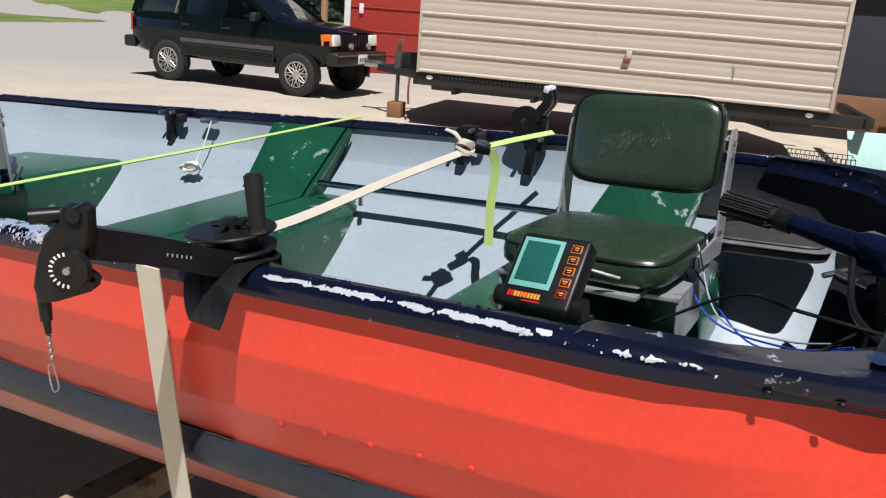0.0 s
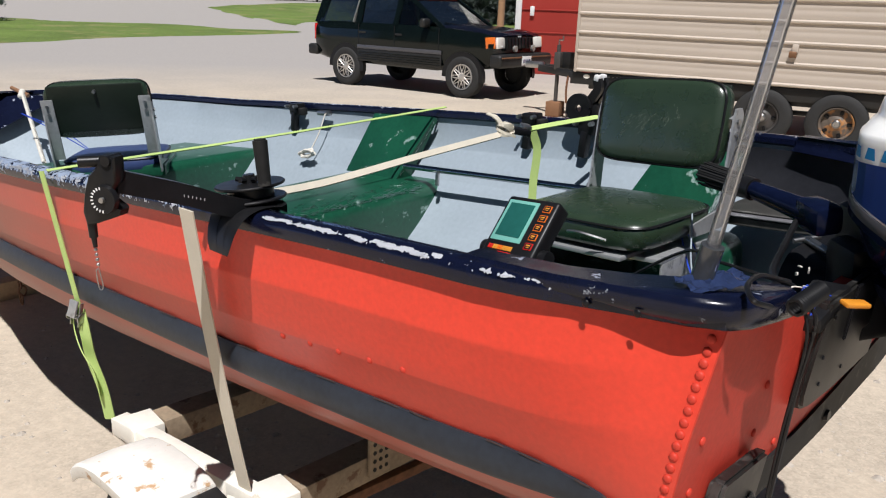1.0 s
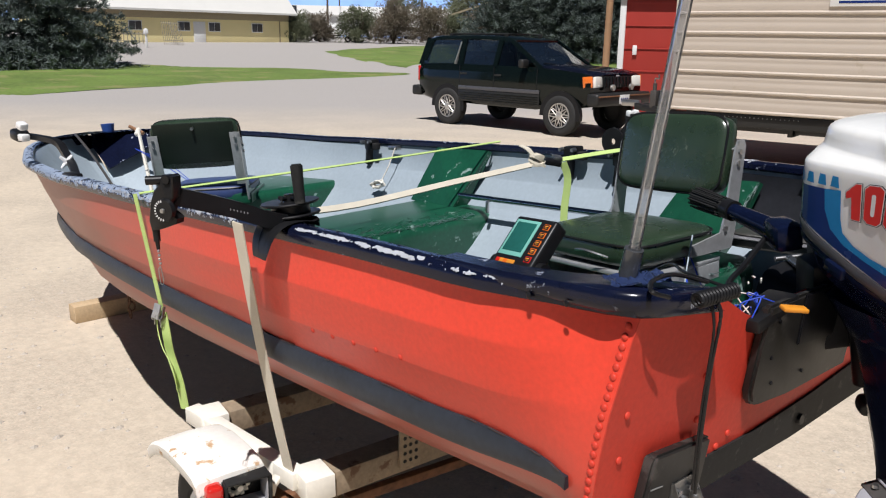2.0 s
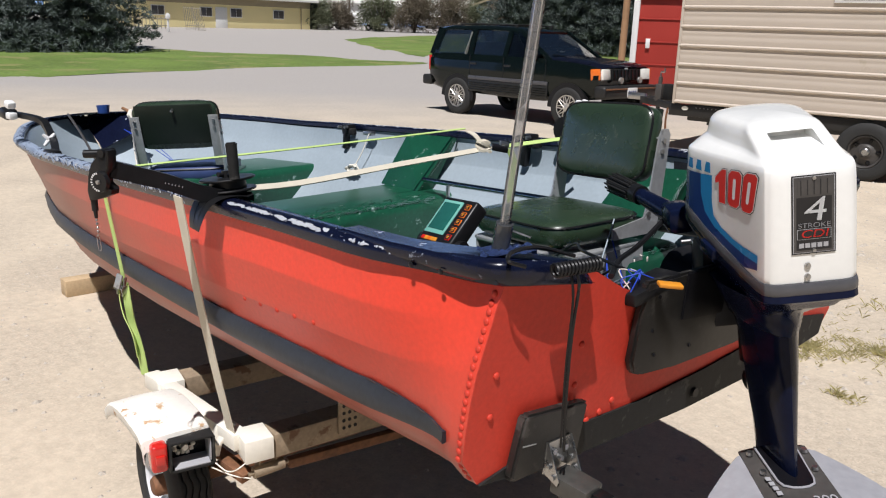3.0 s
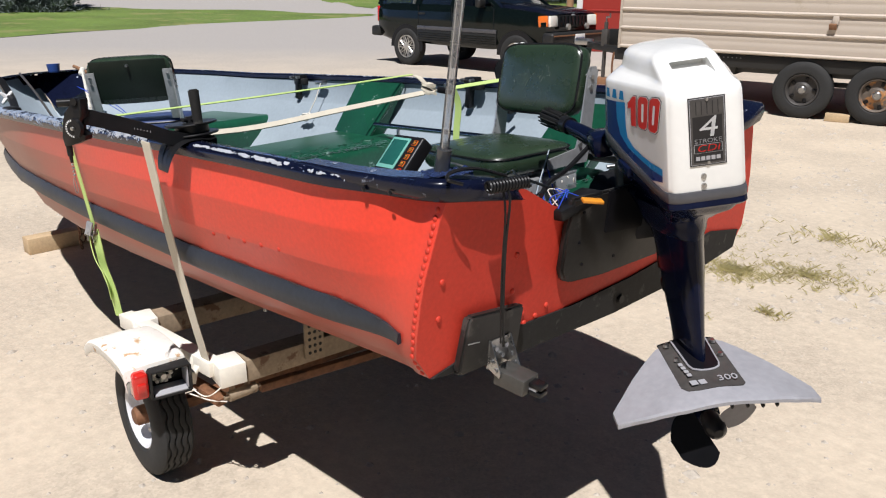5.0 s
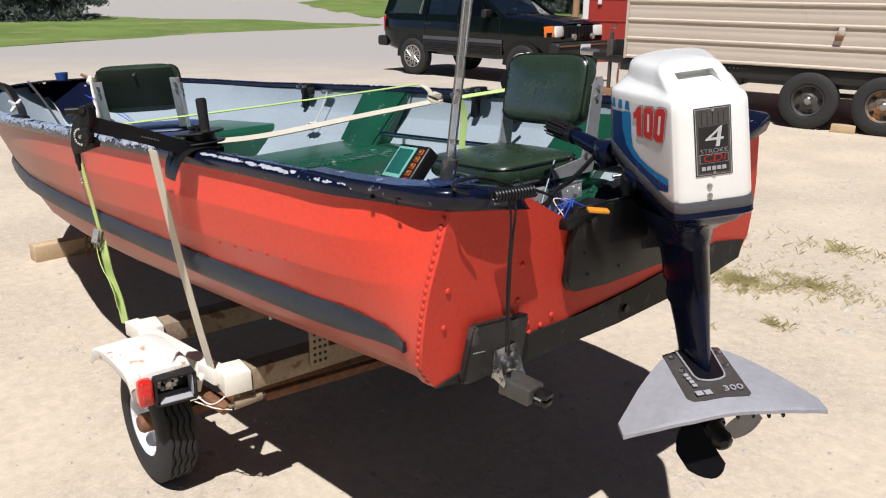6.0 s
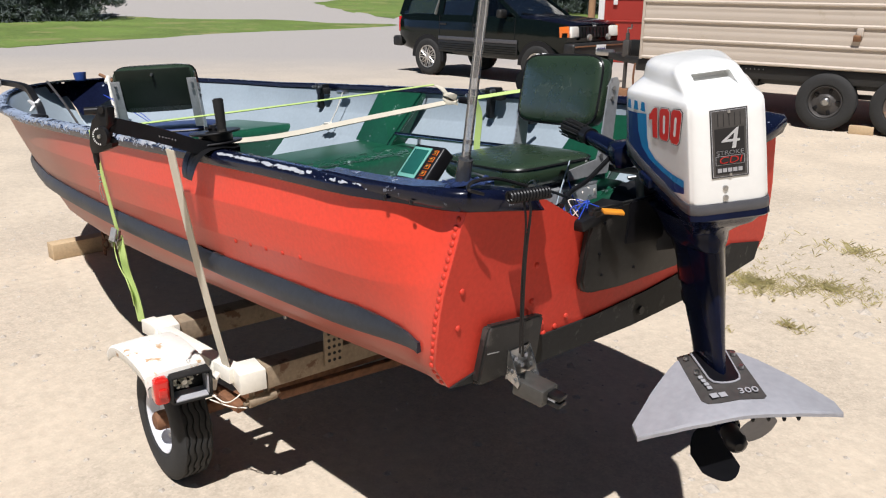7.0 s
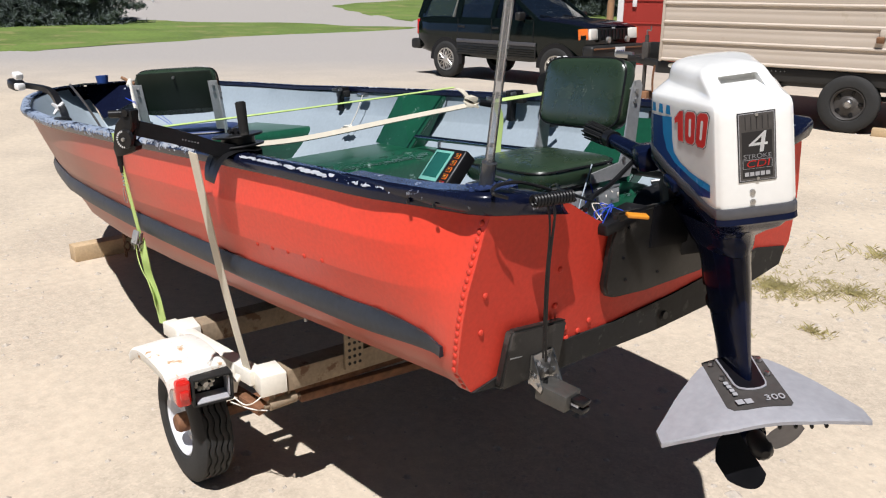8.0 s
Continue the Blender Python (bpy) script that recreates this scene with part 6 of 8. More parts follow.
td = thing("sonar_transducer", B, "grey transducer on a steel bracket and black transom pad", "transducer")
part("pad", transom_plate([(-0.548, -0.326), (-0.385, -0.345), (-0.380, -0.352), (-0.392, -0.460), (-0.400, -0.468), (-0.568, -0.466), (-0.577, -0.456), (-0.556, -0.334)], 0.004, 0.026, 0.006), SCUFFED, td, "weathered black mounting pad")
part("pad_seam", transom_plate([(-0.556, -0.388), (-0.52, -0.394), (-0.52, -0.396), (-0.556, -0.391)], 0.0303, 0.001, 0), ALU, td, "pale scratch across the pad")
for y, shape in ((-0.490, ((0.030, -0.402), (0.036, -0.402), (0.074, -0.474), (0.070, -0.486), (0.030, -0.470))), (-0.428, ((0.030, -0.402), (0.036, -0.402), (0.074, -0.474), (0.070, -0.486), (0.030, -0.470)))):
    bm = bmesh.new()
    loft(bm, [[tp(o, y + e, z) for o, z in shape] for e in (-0.0012, 0.0012)])
    wing = part("bracket_wing", bm, STEEL, td, "stainless steel bracket wing")
    for o, z in ((0.044, -0.452), (0.058, -0.470)):
        bm = bmesh.new()
        rod(bm, tp(o, y - 0.006, z), tp(o, y + 0.006, z), 0.006, 0.005, 8)
        part("bolt", bm, STEEL, wing)
part("bracket_back", transom_plate([(-0.492, -0.404), (-0.426, -0.404), (-0.426, -0.474), (-0.492, -0.474)], 0.0305, 0.003, 0), STEEL, td, "stainless steel bracket back")
for y, z in ((-0.475, -0.425), (-0.443, -0.425), (-0.452, -0.448)):
    bm = bmesh.new()
    rod(bm, tp(0.033, y, z), tp(0.042, y, z), 0.007, 0.006, 8)
    part("bolt", bm, STEEL, td)
BODY_AT = Matrix.Translation(tp(0.088, -0.455, -0.493)) @ pose(0, 0, 0, 0, 9, 8)
part("body", boxed((0.082, 0.058, 0.040), BODY_AT, 0.004), GRAPHITE, td, "dark grey transducer body")
for dz in (-0.010, 0.008):
    part("tip", boxed((0.036, 0.030, 0.011), BODY_AT @ Matrix.Translation((0.055, 0.006, dz - 0.002)), 0.002), BLACK, td)
part("tip_web", boxed((0.020, 0.026, 0.010), BODY_AT @ Matrix.Translation((0.050, 0.006, -0.003)), 0.001), GREY_INK, td)

wires = thing("wiring", Matrix(), "tangle of black, blue and white wires at the stern", "wiring")
random.seed(11)
for a, b_, mat, r, sag in (((0.50, 1.42, 1.02), (0.90, 1.50, 1.16), BLACK, 0.003, 0.05), ((0.46, 1.40, 1.05), (0.93, 1.42, 1.17), BLACK, 0.004, 0.07), ((0.55, 1.62, 1.05), (0.96, 1.46, 1.18), BLACK, 0.0035, -0.06), ((0.50, 1.93, 1.12), (0.90, 1.55, 1.12), BLUE_WIRE, 0.0022, 0.10), ((0.51, 1.92, 1.13), (0.92, 1.53, 1.13), BLUE_WIRE, 0.0022, 0.13), ((0.55, 1.90, 1.15), (0.88, 1.55, 1.12), GREY_IN, 0.002, 0.09), ((0.86, 1.73, 1.25), (0.96, 1.42, 1.17), BLACK, 0.0065, 0.03)):
    a, b_ = Vector(a), Vector(b_)
    m1 = a.lerp(b_, 0.35) + Vector((random.uniform(-0.03, 0.03), random.uniform(-0.03, 0.03), -sag))
    m2 = a.lerp(b_, 0.7) + Vector((random.uniform(-0.03, 0.03), random.uniform(-0.03, 0.03), -sag * 0.6))
    part("wire", cable([a, m1, m2, b_], r), mat, wires)
for k in range(7):
    c = Vector((0.98, 1.47, 1.165))
    pts = [c + Vector((random.uniform(-0.03, 0.03), random.uniform(-0.04, 0.035), random.uniform(-0.04, 0.02))) for _ in range(4)]
    part("wire", cable(pts, 0.0014), BLUE_WIRE if k < 5 else ROPE, wires)
bm = bmesh.new()
for k in range(3):
    box(bm, (0.011, 0.006, 0.003), Matrix.Translation((0.945 + random.uniform(-0.015, 0.015), 1.525 + random.uniform(-0.018, 0.018), 1.185 + random.uniform(0, 0.012))) @ pose(0, 0, 0, random.uniform(0, 90), random.uniform(0, 90), random.uniform(0, 180)), 0.001)
part("terminal_tags", bm, ROPE, wires, "off-white terminal tags")
ob_ = thing("orange_clip", AFT @ on_boat(0.045, -0.145, -0.152, 12, 10, 62), "orange plastic clip on the transom edge", "clip")
part("body", boxed((0.054, 0.022, 0.009), Matrix(), 0.003), ORANGE, ob_)
bb = thing("battery_pad", AFT @ on_boat(-0.02, -0.19, -0.15), "black plastic pad on the transom top", "pad")
part("body", boxed((0.07, 0.16, 0.03), pose(0.0, 0.05, -0.02, 8, 0, 0), 0.008), BLACK, bb)
tray = thing("splash_tray", on_boat(-0.285, 0.475, -0.165), "grey plastic tray with rounded corners on the starboard quarter", "tray")


def rounded_plate(sx, sy, z0, z1, e=0.32, n=28):
    """Slab with rounded corners in plan and a softened rim."""
    rings = []
    for z, k in ((z0, 0.96), (z0 + 0.003, 1.0), (z1 - 0.003, 1.0), (z1, 0.97)):
        rings.append([(sx / 2 * k * math.copysign(abs(math.cos(a)) ** e, math.cos(a)), sy / 2 * k * math.copysign(abs(math.sin(a)) ** e, math.sin(a)), z) for a in [2 * math.pi * i / n for i in range(n)]])
    return loft(bmesh.new(), rings)


part("body", rounded_plate(0.27, 0.19, -0.022, 0.0), GRAPHITE, tray)
part("rim", rounded_plate(0.285, 0.205, 0.001, 0.009), TRAY_GREY, tray, "paler grey rolled rim")
part("lid", rounded_plate(0.255, 0.175, 0.0092, 0.016), GRAPHITE, tray, "dark grey lid panel")

# ---- starboard side fittings ----
oar = thing("aluminium_tube", Matrix(), "dented aluminium tube lying along the starboard side", "tube")
bm = bmesh.new()
a, b_ = B @ Vector((-1.72, 0.535, -0.178)), B @ Vector((-0.80, 0.525, -0.178))
rod(bm, a, b_, 0.011, 0.011, 14)
part("tube", bm, CHROME, oar)
bm = bmesh.new()
box(bm, (0.014, 0.012, 0.05), Matrix.Translation(a.lerp(b_, 0.2) + Vector((0, -0.012, -0.03))), 0.003)
part("clip", bm, STEEL, oar)


def clamp(x, y, z, label, holder=False):
    c = thing("rod_holder", on_boat(x, y, z), label, "rod holder", group="gunwale clamps")
    part("jaw", boxed((0.06, 0.05, 0.05), pose(-0.02, 0, 0), 0.006), BLACK, c)
    if not holder:
        part("pad", boxed((0.03, 0.03, 0.032), pose(0.032, -0.01, -0.008, 0, 0, 8), 0.004), RUBBER, c, "weathered rubber clamp pad")
    for k in (-1, 1):
        bm = bmesh.new()
        rod(bm, (-0.02 + 0.03 * k, -0.025, 0.015), (-0.02 + 0.03 * k, -0.045, 0.015), 0.008, 0.007, 8)
        part("bolt", bm, STEEL, c)
    part("hook", boxed((0.03, 0.03, 0.09), pose(-0.03, -0.012, -0.055, 0, 10, 0), 0.006), BLACK, c)
    if holder:
        bm = bmesh.new()
        box(bm, (0.05, 0.035, 0.07), pose(-0.01, 0.0, 0.045, 0, 10, 0), 0.01)
        part("post", bm, BLACK, c)
        ring = sweep(bmesh.new(), [(-0.045 + 0.030 * math.cos(a), -0.022, 0.062 + 0.030 * math.sin(a)) for a in [2 * math.pi * k / 20 for k in range(21)]], [(-0.018, -0.006), (0.018, -0.006), (0.018, 0.006), (-0.018, 0.006)], up=(0, 1, 0))
        part("cradle", ring, BLACK, c, "black open ring of the rod holder")
        for y0 in (-0.012, 0.02):
            fork = sweep(bmesh.new(), smooth_line([(-0.02, y0, 0.06), (0.0, y0, 0.095), (0.022, y0, 0.125), (0.018, y0, 0.155)], 5), [(-0.014, -0.008), (0.014, -0.008), (0.014, 0.008), (-0.014, 0.008)], up=(0, 1, 0))
            prong = part("fork", fork, BLACK, c)
            part("cap", boxed((0.022, 0.018, 0.022), pose(0.018, y0, 0.158, 0, 12, 0), 0.005), WHITE_INK, prong, "white tape cap")
    return c


clamp(-2.53, 0.685, -0.015, "black gunwale clamp with a worn rubber pad")
clamp(-0.985, 0.690, -0.01, "black rod holder clamped to the starboard gunwale", True)
small = clamp(-1.22, 0.695, 0.0, "small black gunwale clamp")
cl = thing("cleat", on_boat(-2.36, 0.685, -0.025), "small steel cleat with a cord hanging from it", "cleat")
part("body", boxed((0.075, 0.03, 0.022), Matrix(), 0.006), STEEL, cl)
part("cord", cable([(0.03, -0.02, 0.0), (0.025, -0.06, -0.08), (0.012, -0.095, -0.14)], 0.003), ROPE, cl)
bm = bmesh.new()
random.seed(3)
pts = [Vector((-0.01 + 0.05 * math.cos(a * 1.9) * random.uniform(0.6, 1.1), -0.105 + 0.014 * math.sin(a * 3.1), -0.165 + 0.018 * math.sin(a * 1.9 + 0.5) * random.uniform(0.6, 1.2))) for a in range(26)]
sweep(bm, smooth_line(pts, 4), circle(0.0055, 6), up=(0.1, 1, 0.2))
part("bundle", bm, ROPE, cl, "bundle of white cord")
# rope round the bow, cup, rod holder at the bow
cup = thing("plastic_cup", on_boat(-4.60, 0.07, 0.086), "blue plastic cup standing on the bow deck", "cup")
bm = lathe = bmesh.new()
n = 20
prof = [(0.001, 0.0), (0.034, 0.0), (0.042, 0.055), (0.039, 0.055), (0.031, 0.006), (0.001, 0.006)]
loft(bm, [[(r * math.cos(2 * math.pi * k / n), r * math.sin(2 * math.pi * k / n), z - 0.04) for k in range(n)] for r, z in prof], True, False)
part("body", bm, BLUE_CUP, cup)
bc = thing("rod_holder", on_boat(-2.62, -0.715, 0.0), "black bow rod holder with white taped tip", "rod holder", group="gunwale clamps")
bm = bmesh.new()
sweep(bm, smooth_line([(0.10, -0.005, -0.01), (-0.08, 0.035, 0.025), (-0.25, 0.06, 0.065), (-0.33, 0.06, 0.105), (-0.40, 0.04, 0.125), (-0.60, 0.0, 0.140)], 6), [(-0.015, -0.011), (0.015, -0.011), (0.015, 0.011), (-0.015, 0.011)])
part("arm", bm, BLACK, bc, "black angled holder arm")
part("base", boxed((0.12, 0.05, 0.035), pose(0.06, -0.01, 0.0), 0.01), BLACK, bc)
part("cup", boxed((0.09, 0.06, 0.05), pose(-0.62, -0.025, 0.145, 0, 10, 8), 0.014), BLACK, bc)
for dx, dz in ((-0.53, 0.137), (-0.53, 0.188)):
    part("cap", boxed((0.042, 0.04, 0.032), pose(dx, -0.03, dz, 0, 8 + 300 * (dz - 0.137), 15), 0.008), WHITE_INK, bc, "white tape cap")
bm = bmesh.new()
kc = Vector((-0.19, 0.065, 0.042))
for k in range(4):
    a = radians(45 + 90 * k)
    rod(bm, kc + Vector((0.03, -0.03, 0)), kc + Vector((0.03, -0.03 + 0.034 * math.cos(a), 0.034 * math.sin(a))), 0.011, 0.006, 8)
rod(bm, kc, kc + Vector((0.035, -0.035, 0)), 0.012, seg=10)
part("wing_knob", bm, WHITE_INK, bc, "white four-armed knob")
rp = thing("bow_rope", Matrix(), "black and white braided rope from the bow to a seat", "rope")
part("rope", cable([B @ Vector(p) for p in ((-4.02, -0.29, 0.085), (-3.9, -0.31, 0.07), (-3.6, -0.34, -0.005), (-3.3, -0.37, -0.10), (-3.0, -0.41, -0.19))], 0.007), CLADDING, rp)
# white twisted cord hanging inside the bow from its belaying pin
wc = thing("twisted_cord", Matrix(), "white twisted cord tied to a brown pin inside the bow", "rope")
ends = Vector((-4.15, 0.105, 0.062)), Vector((-3.45, -0.11, -0.215))
for ph in (0, math.pi):
    pts_ = []
    for k in range(91):
        u = k / 90
        a = ph + 2 * math.pi * 20 * u
        pts_.append(B @ (ends[0].lerp(ends[1], u) + Vector((0, 0.006 * math.cos(a), 0.006 * math.sin(a) - 0.03 * u * (1 - u)))))
    bm = bmesh.new()
    sweep(bm, pts_, circle(0.0062, 6))
    part("strand", bm, ROPE, wc)
bm = bmesh.new()
for k in range(3):
    bmesh.ops.create_icosphere(bm, subdivisions=2, radius=0.017, matrix=B @ Matrix.Translation(ends[0] + Vector((0.008 * k, -0.008 * k, 0.006 - 0.010 * k))))
part("knot", bm, ROPE, wc)
bm = bmesh.new()
rod(bm, B @ (ends[0] + Vector((-0.06, -0.03, 0.03))), B @ (ends[0] + Vector((0.02, 0.02, -0.015))), 0.010, 0.013, 8)
part("pin", bm, BROWN_WOOD, wc, "short brown wooden pin")
for k in range(2):
    part("wire", cable([B @ Vector(p) for p in ((-3.65, -0.1, 0.0), (-3.4, -0.05 + 0.03 * k, -0.08), (-3.1, 0.0, -0.18), (-2.9, 0.05, -0.25))], 0.002), BLUE_WIRE, rp)


# ---- camper ----
CAMP = pose(-5.17, 9.70, 0.0, 0, 0, 13.9)
camper = thing("camper_trailer", CAMP, "tan metal-sided camper trailer on tandem wheels", "camper")
bm = bmesh.new()
CL, CW, CZ0, CZ1 = 5.22, 2.3, 0.74, 2.95
prof = []
z = 0.561
pitch = 0.25
rows_ = [(0.0, 0.0), (0.02, 0.0), (0.028, -0.0015), (0.074, -0.0015), (0.080, 0.0), (0.105, 0.0), (0.111, -0.0018), (0.150, -0.0018), (0.156, 0.0), (0.188, 0.001), (0.200, -0.024), (0.218, -0.026), (0.236, 0.003)]
while z < CZ1 - 0.02:
    for dz, dy in rows_:
        if CZ0 + 0.005 < z + dz < CZ1:
            prof.append((dy, z + dz))
    z += pitch
random.seed(2)
xs = [CL * k / 26 for k in range(27)]
rings = []
for x in xs:
    rings.append([(x, dy + 0.004 * noise.noise(Vector((x * 1.3, zz * 2.0, 0))), zz + 0.006 * noise.noise(Vector((x * 0.7, zz * 1.2, 5)))) for dy, zz in prof])
loft(bm, rings, False, False)
part("side_siding", bm, TAN, camper, "tan corrugated metal siding with dents", 30)
bm = boxed((CL - 0.02, CW - 0.03, CZ1 - CZ0), Matrix.Translation((CL / 2, CW / 2 + 0.02, (CZ0 + CZ1) / 2)), 0.03)
part("body", bm, TAN, camper)
part("roof", boxed((CL + 0.05, CW + 0.05, 0.05), Matrix.Translation((CL / 2, CW / 2, CZ1 + 0.02)), 0.02), WHITE_TRIM, camper)
for x in (0.0, CL):
    part("corner_trim", boxed((0.05 if x else 0.04, 0.04, CZ1 - CZ0), Matrix.Translation((x, 0.0, (CZ0 + CZ1) / 2)), 0.008), TAN, camper, "tan corner moulding")
part("end_siding", boxed((0.012, 0.30, CZ1 - CZ0), Matrix.Translation((CL + 0.02, 0.17, (CZ0 + CZ1) / 2)), 0.003), TAN, camper)
part("chassis_rail", boxed((CL + 0.55, 0.06, 0.16), Matrix.Translation((CL / 2 + 0.2, 0.06, CZ0 - 0.085)), 0.006), CAR_TRIM, camper, "black chassis rail with side markers")
part("chassis_rail", boxed((CL + 0.3, 0.06, 0.13), Matrix.Translation((CL / 2, CW - 0.06, CZ0 - 0.07)), 0.006), CAR_TRIM, camper)
# Solid black box for the frame, also filling in shade under the floor.
part("underbody", boxed((CL - 0.3, CW - 0.3, 0.22), Matrix.Translation((CL / 2, CW / 2, CZ0 - 0.12)), 0.02), CAR_TRIM, camper, "black box for the frame and the shade under the floor")
for x in (0.5, 1.6, 2.4, 3.6, 4.6):
    part("cross_member", boxed((0.06, CW - 0.15, 0.24), Matrix.Translation((x, CW / 2, CZ0 - 0.14)), 0.004), CAR_TRIM, camper)
for x in (0.16, CL - 0.22):
    bm = bmesh.new()
    rod(bm, (x, 0.032, CZ0 - 0.055), (x, 0.02, CZ0 - 0.055), 0.05, 0.045, 16)
    bmesh.ops.transform(bm, matrix=Matrix.Translation((x, 0, CZ0 - 0.055)) @ Matrix.Diagonal((1, 1, 0.6, 1)) @ Matrix.Translation((-x, 0, -CZ0 + 0.055)), verts=bm.verts)
    part("side_marker", bm, LENS, camper, "oval clear side marker")
for k in range(26):
    part("rivet", boxed((0.012, 0.012, 0.012), Matrix.Translation((0.32 + 0.055 * k, 0.024, CZ0 - 0.04)), 0.002), STEEL, camper)
part("socket_box", boxed((0.075, 0.05, 0.10), Matrix.Translation((2.78, -0.02, CZ0 + 0.47)), 0.01), TAN, camper, "tan outlet box")
part("socket_lid", boxed((0.085, 0.05, 0.07), pose(2.76, -0.045, CZ0 + 0.40, 15, 0, 0), 0.008), BROWN_WOOD, camper)
part("rear_bumper", boxed((0.10, CW, 0.12), Matrix.Translation((CL + 0.45, CW / 2, CZ0 - 0.08)), 0.006), CAR_TRIM, camper)
sg = part("sign_board", boxed((0.9, 0.012, 0.30), Matrix.Translation((2.35, -0.018, CZ0 + 1.50)), 0.003), WHITE_TRIM, camper, "white notice board with unreadable print")
for k in range(3):
    part("print_bar", boxed((0.6 - 0.1 * k, 0.004, 0.03), Matrix.Translation((2.30, -0.026, CZ0 + 1.40 + 0.07 * k)), 0.001), BLUE_INK, sg)
part("awning_hook", cable([(4.05, -0.01, CZ0 + 0.25), (4.05, -0.03, CZ0 + 0.30), (4.06, -0.03, CZ0 + 0.40), (4.03, -0.01, CZ0 + 0.44)], 0.006), STEEL, camper)
for x in (2.50, 3.36):
    wh = new("wheel")
    wh.parent = camper
    wh.matrix_local = pose(x, 0.075, 0.355)
    part("tyre", tyre_mesh(0.355, 0.20, 0.20, grooves=3), TYRE, wh, "dusty black trailer tyre")
    bm = lathe_y(bmesh.new(), [(0.205, -0.07), (0.195, -0.085), (0.18, -0.07), (0.172, -0.02), (0.12, -0.03), (0.075, -0.045), (0.07, -0.05), (0.001, -0.05)])
    part("rim", bm, CLADDING if x < 3 else RUSTED_RIM, wh, "dark steel wheel" if x < 3 else "rusty steel wheel")
    for k in range(5):
        a = 2 * math.pi * k / 5
        part("hand_hole", boxed((0.06, 0.012, 0.045), pose(0.145 * math.cos(a), -0.032, 0.145 * math.sin(a), 0, -math.degrees(a), 0), 0.012), BLACK, wh)
    part("hub_cap", lathe_y(bmesh.new(), [(0.05, -0.04), (0.05, -0.085), (0.035, -0.10), (0.001, -0.10)], 14), STEEL, wh)
part("spring_hanger", boxed((0.9, 0.05, 0.06), Matrix.Translation((3.04, 0.28, 0.42)), 0.006), CAR_TRIM, camper)
for k in (-1, 1):
    bm = bmesh.new()
    a, b_ = Vector((0.05, CW / 2 + 0.95 * k, CZ0 - 0.07)), Vector((-1.0, CW / 2 + 0.04 * k, CZ0 - 0.07))
    m = Matrix.Translation((a + b_) / 2) @ (b_ - a).to_track_quat("X", "Z").to_matrix().to_4x4()
    box(bm, ((b_ - a).length, 0.06, 0.10), m, 0.004)
    part("tongue_rail", bm, CAR_TRIM, camper, "black A-frame tongue rail")
bm = bmesh.new()
rod(bm, (-0.55, CW / 2 - 0.42, 0.0), (-0.55, CW / 2 - 0.42, 1.05), 0.03, 0.03, 12)
rod(bm, (-0.55, CW / 2 - 0.42, 0.0), (-0.55, CW / 2 - 0.42, 0.03), 0.09, 0.09, 12)
box(bm, (0.1, 0.1, 0.25), Matrix.Translation((-0.55, CW / 2 - 0.42, 0.82)), 0.01)
part("tongue_jack", bm, CLADDING, camper, "grey tongue jack")
part("jack_block", boxed((0.22, 0.22, 0.22), Matrix.Translation((-0.55, CW / 2 - 0.42, 0.115)), 0.01), BROWN_WOOD, camper, "stack of timber under the jack")
bm = bmesh.new()
box(bm, (0.34, 0.2, 0.24), Matrix.Translation((-0.42, CW / 2 - 0.2, CZ0 + 0.08)), 0.02)
part("battery_box", bm, CAR_TRIM, camper)
part("coupler", boxed((0.3, 0.10, 0.10), Matrix.Translation((-1.1, CW / 2, CZ0 - 0.03)), 0.02), STEEL, camper)
part("crank", cable([(-0.55, CW / 2 - 0.42, 1.05), (-0.55, CW / 2 - 0.42, 1.12), (-0.48, CW / 2 - 0.46, 1.12), (-0.48, CW / 2 - 0.46, 1.18)], 0.012), STEEL, camper)
part("tongue_chain", cable([(-0.25, CW / 2 - 0.75, CZ0 - 0.1), (-0.26, CW / 2 - 0.76, 0.45), (-0.25, CW / 2 - 0.75, 0.25)], 0.016), RUST, camper, "rusty safety chain")
chock = thing("wheel_chock", CAMP @ pose(2.96, 0.02, 0.05, 0, 0, 5), "pale timber chock between the camper wheels", "wheel chock")
part("block", boxed((0.28, 0.10, 0.10), Matrix(), 0.006), WOOD, chock)


# ---- parked sport utility ----
JEEP = pose(-8.35, 11.64, 0.0, 0, 0, 7.7)
car = thing("sport_utility_car", JEEP, "dark green boxy sport utility car parked on the gravel", "car")
# x forward from the front axle, y to its left, half width 0.88


def body_ring(x, z0, z1, w, tuck=0.04):
    zs = [(z0, w - 0.10), (z0 + 0.06, w - 0.03), (z0 + 0.22, w), (z1 - 0.14, w), (z1 - 0.05, w - 0.02), (z1, w - tuck)]
    return [(x, -y, z) for z, y in zs] + [(x, y, z) for z, y in zs[::-1]]


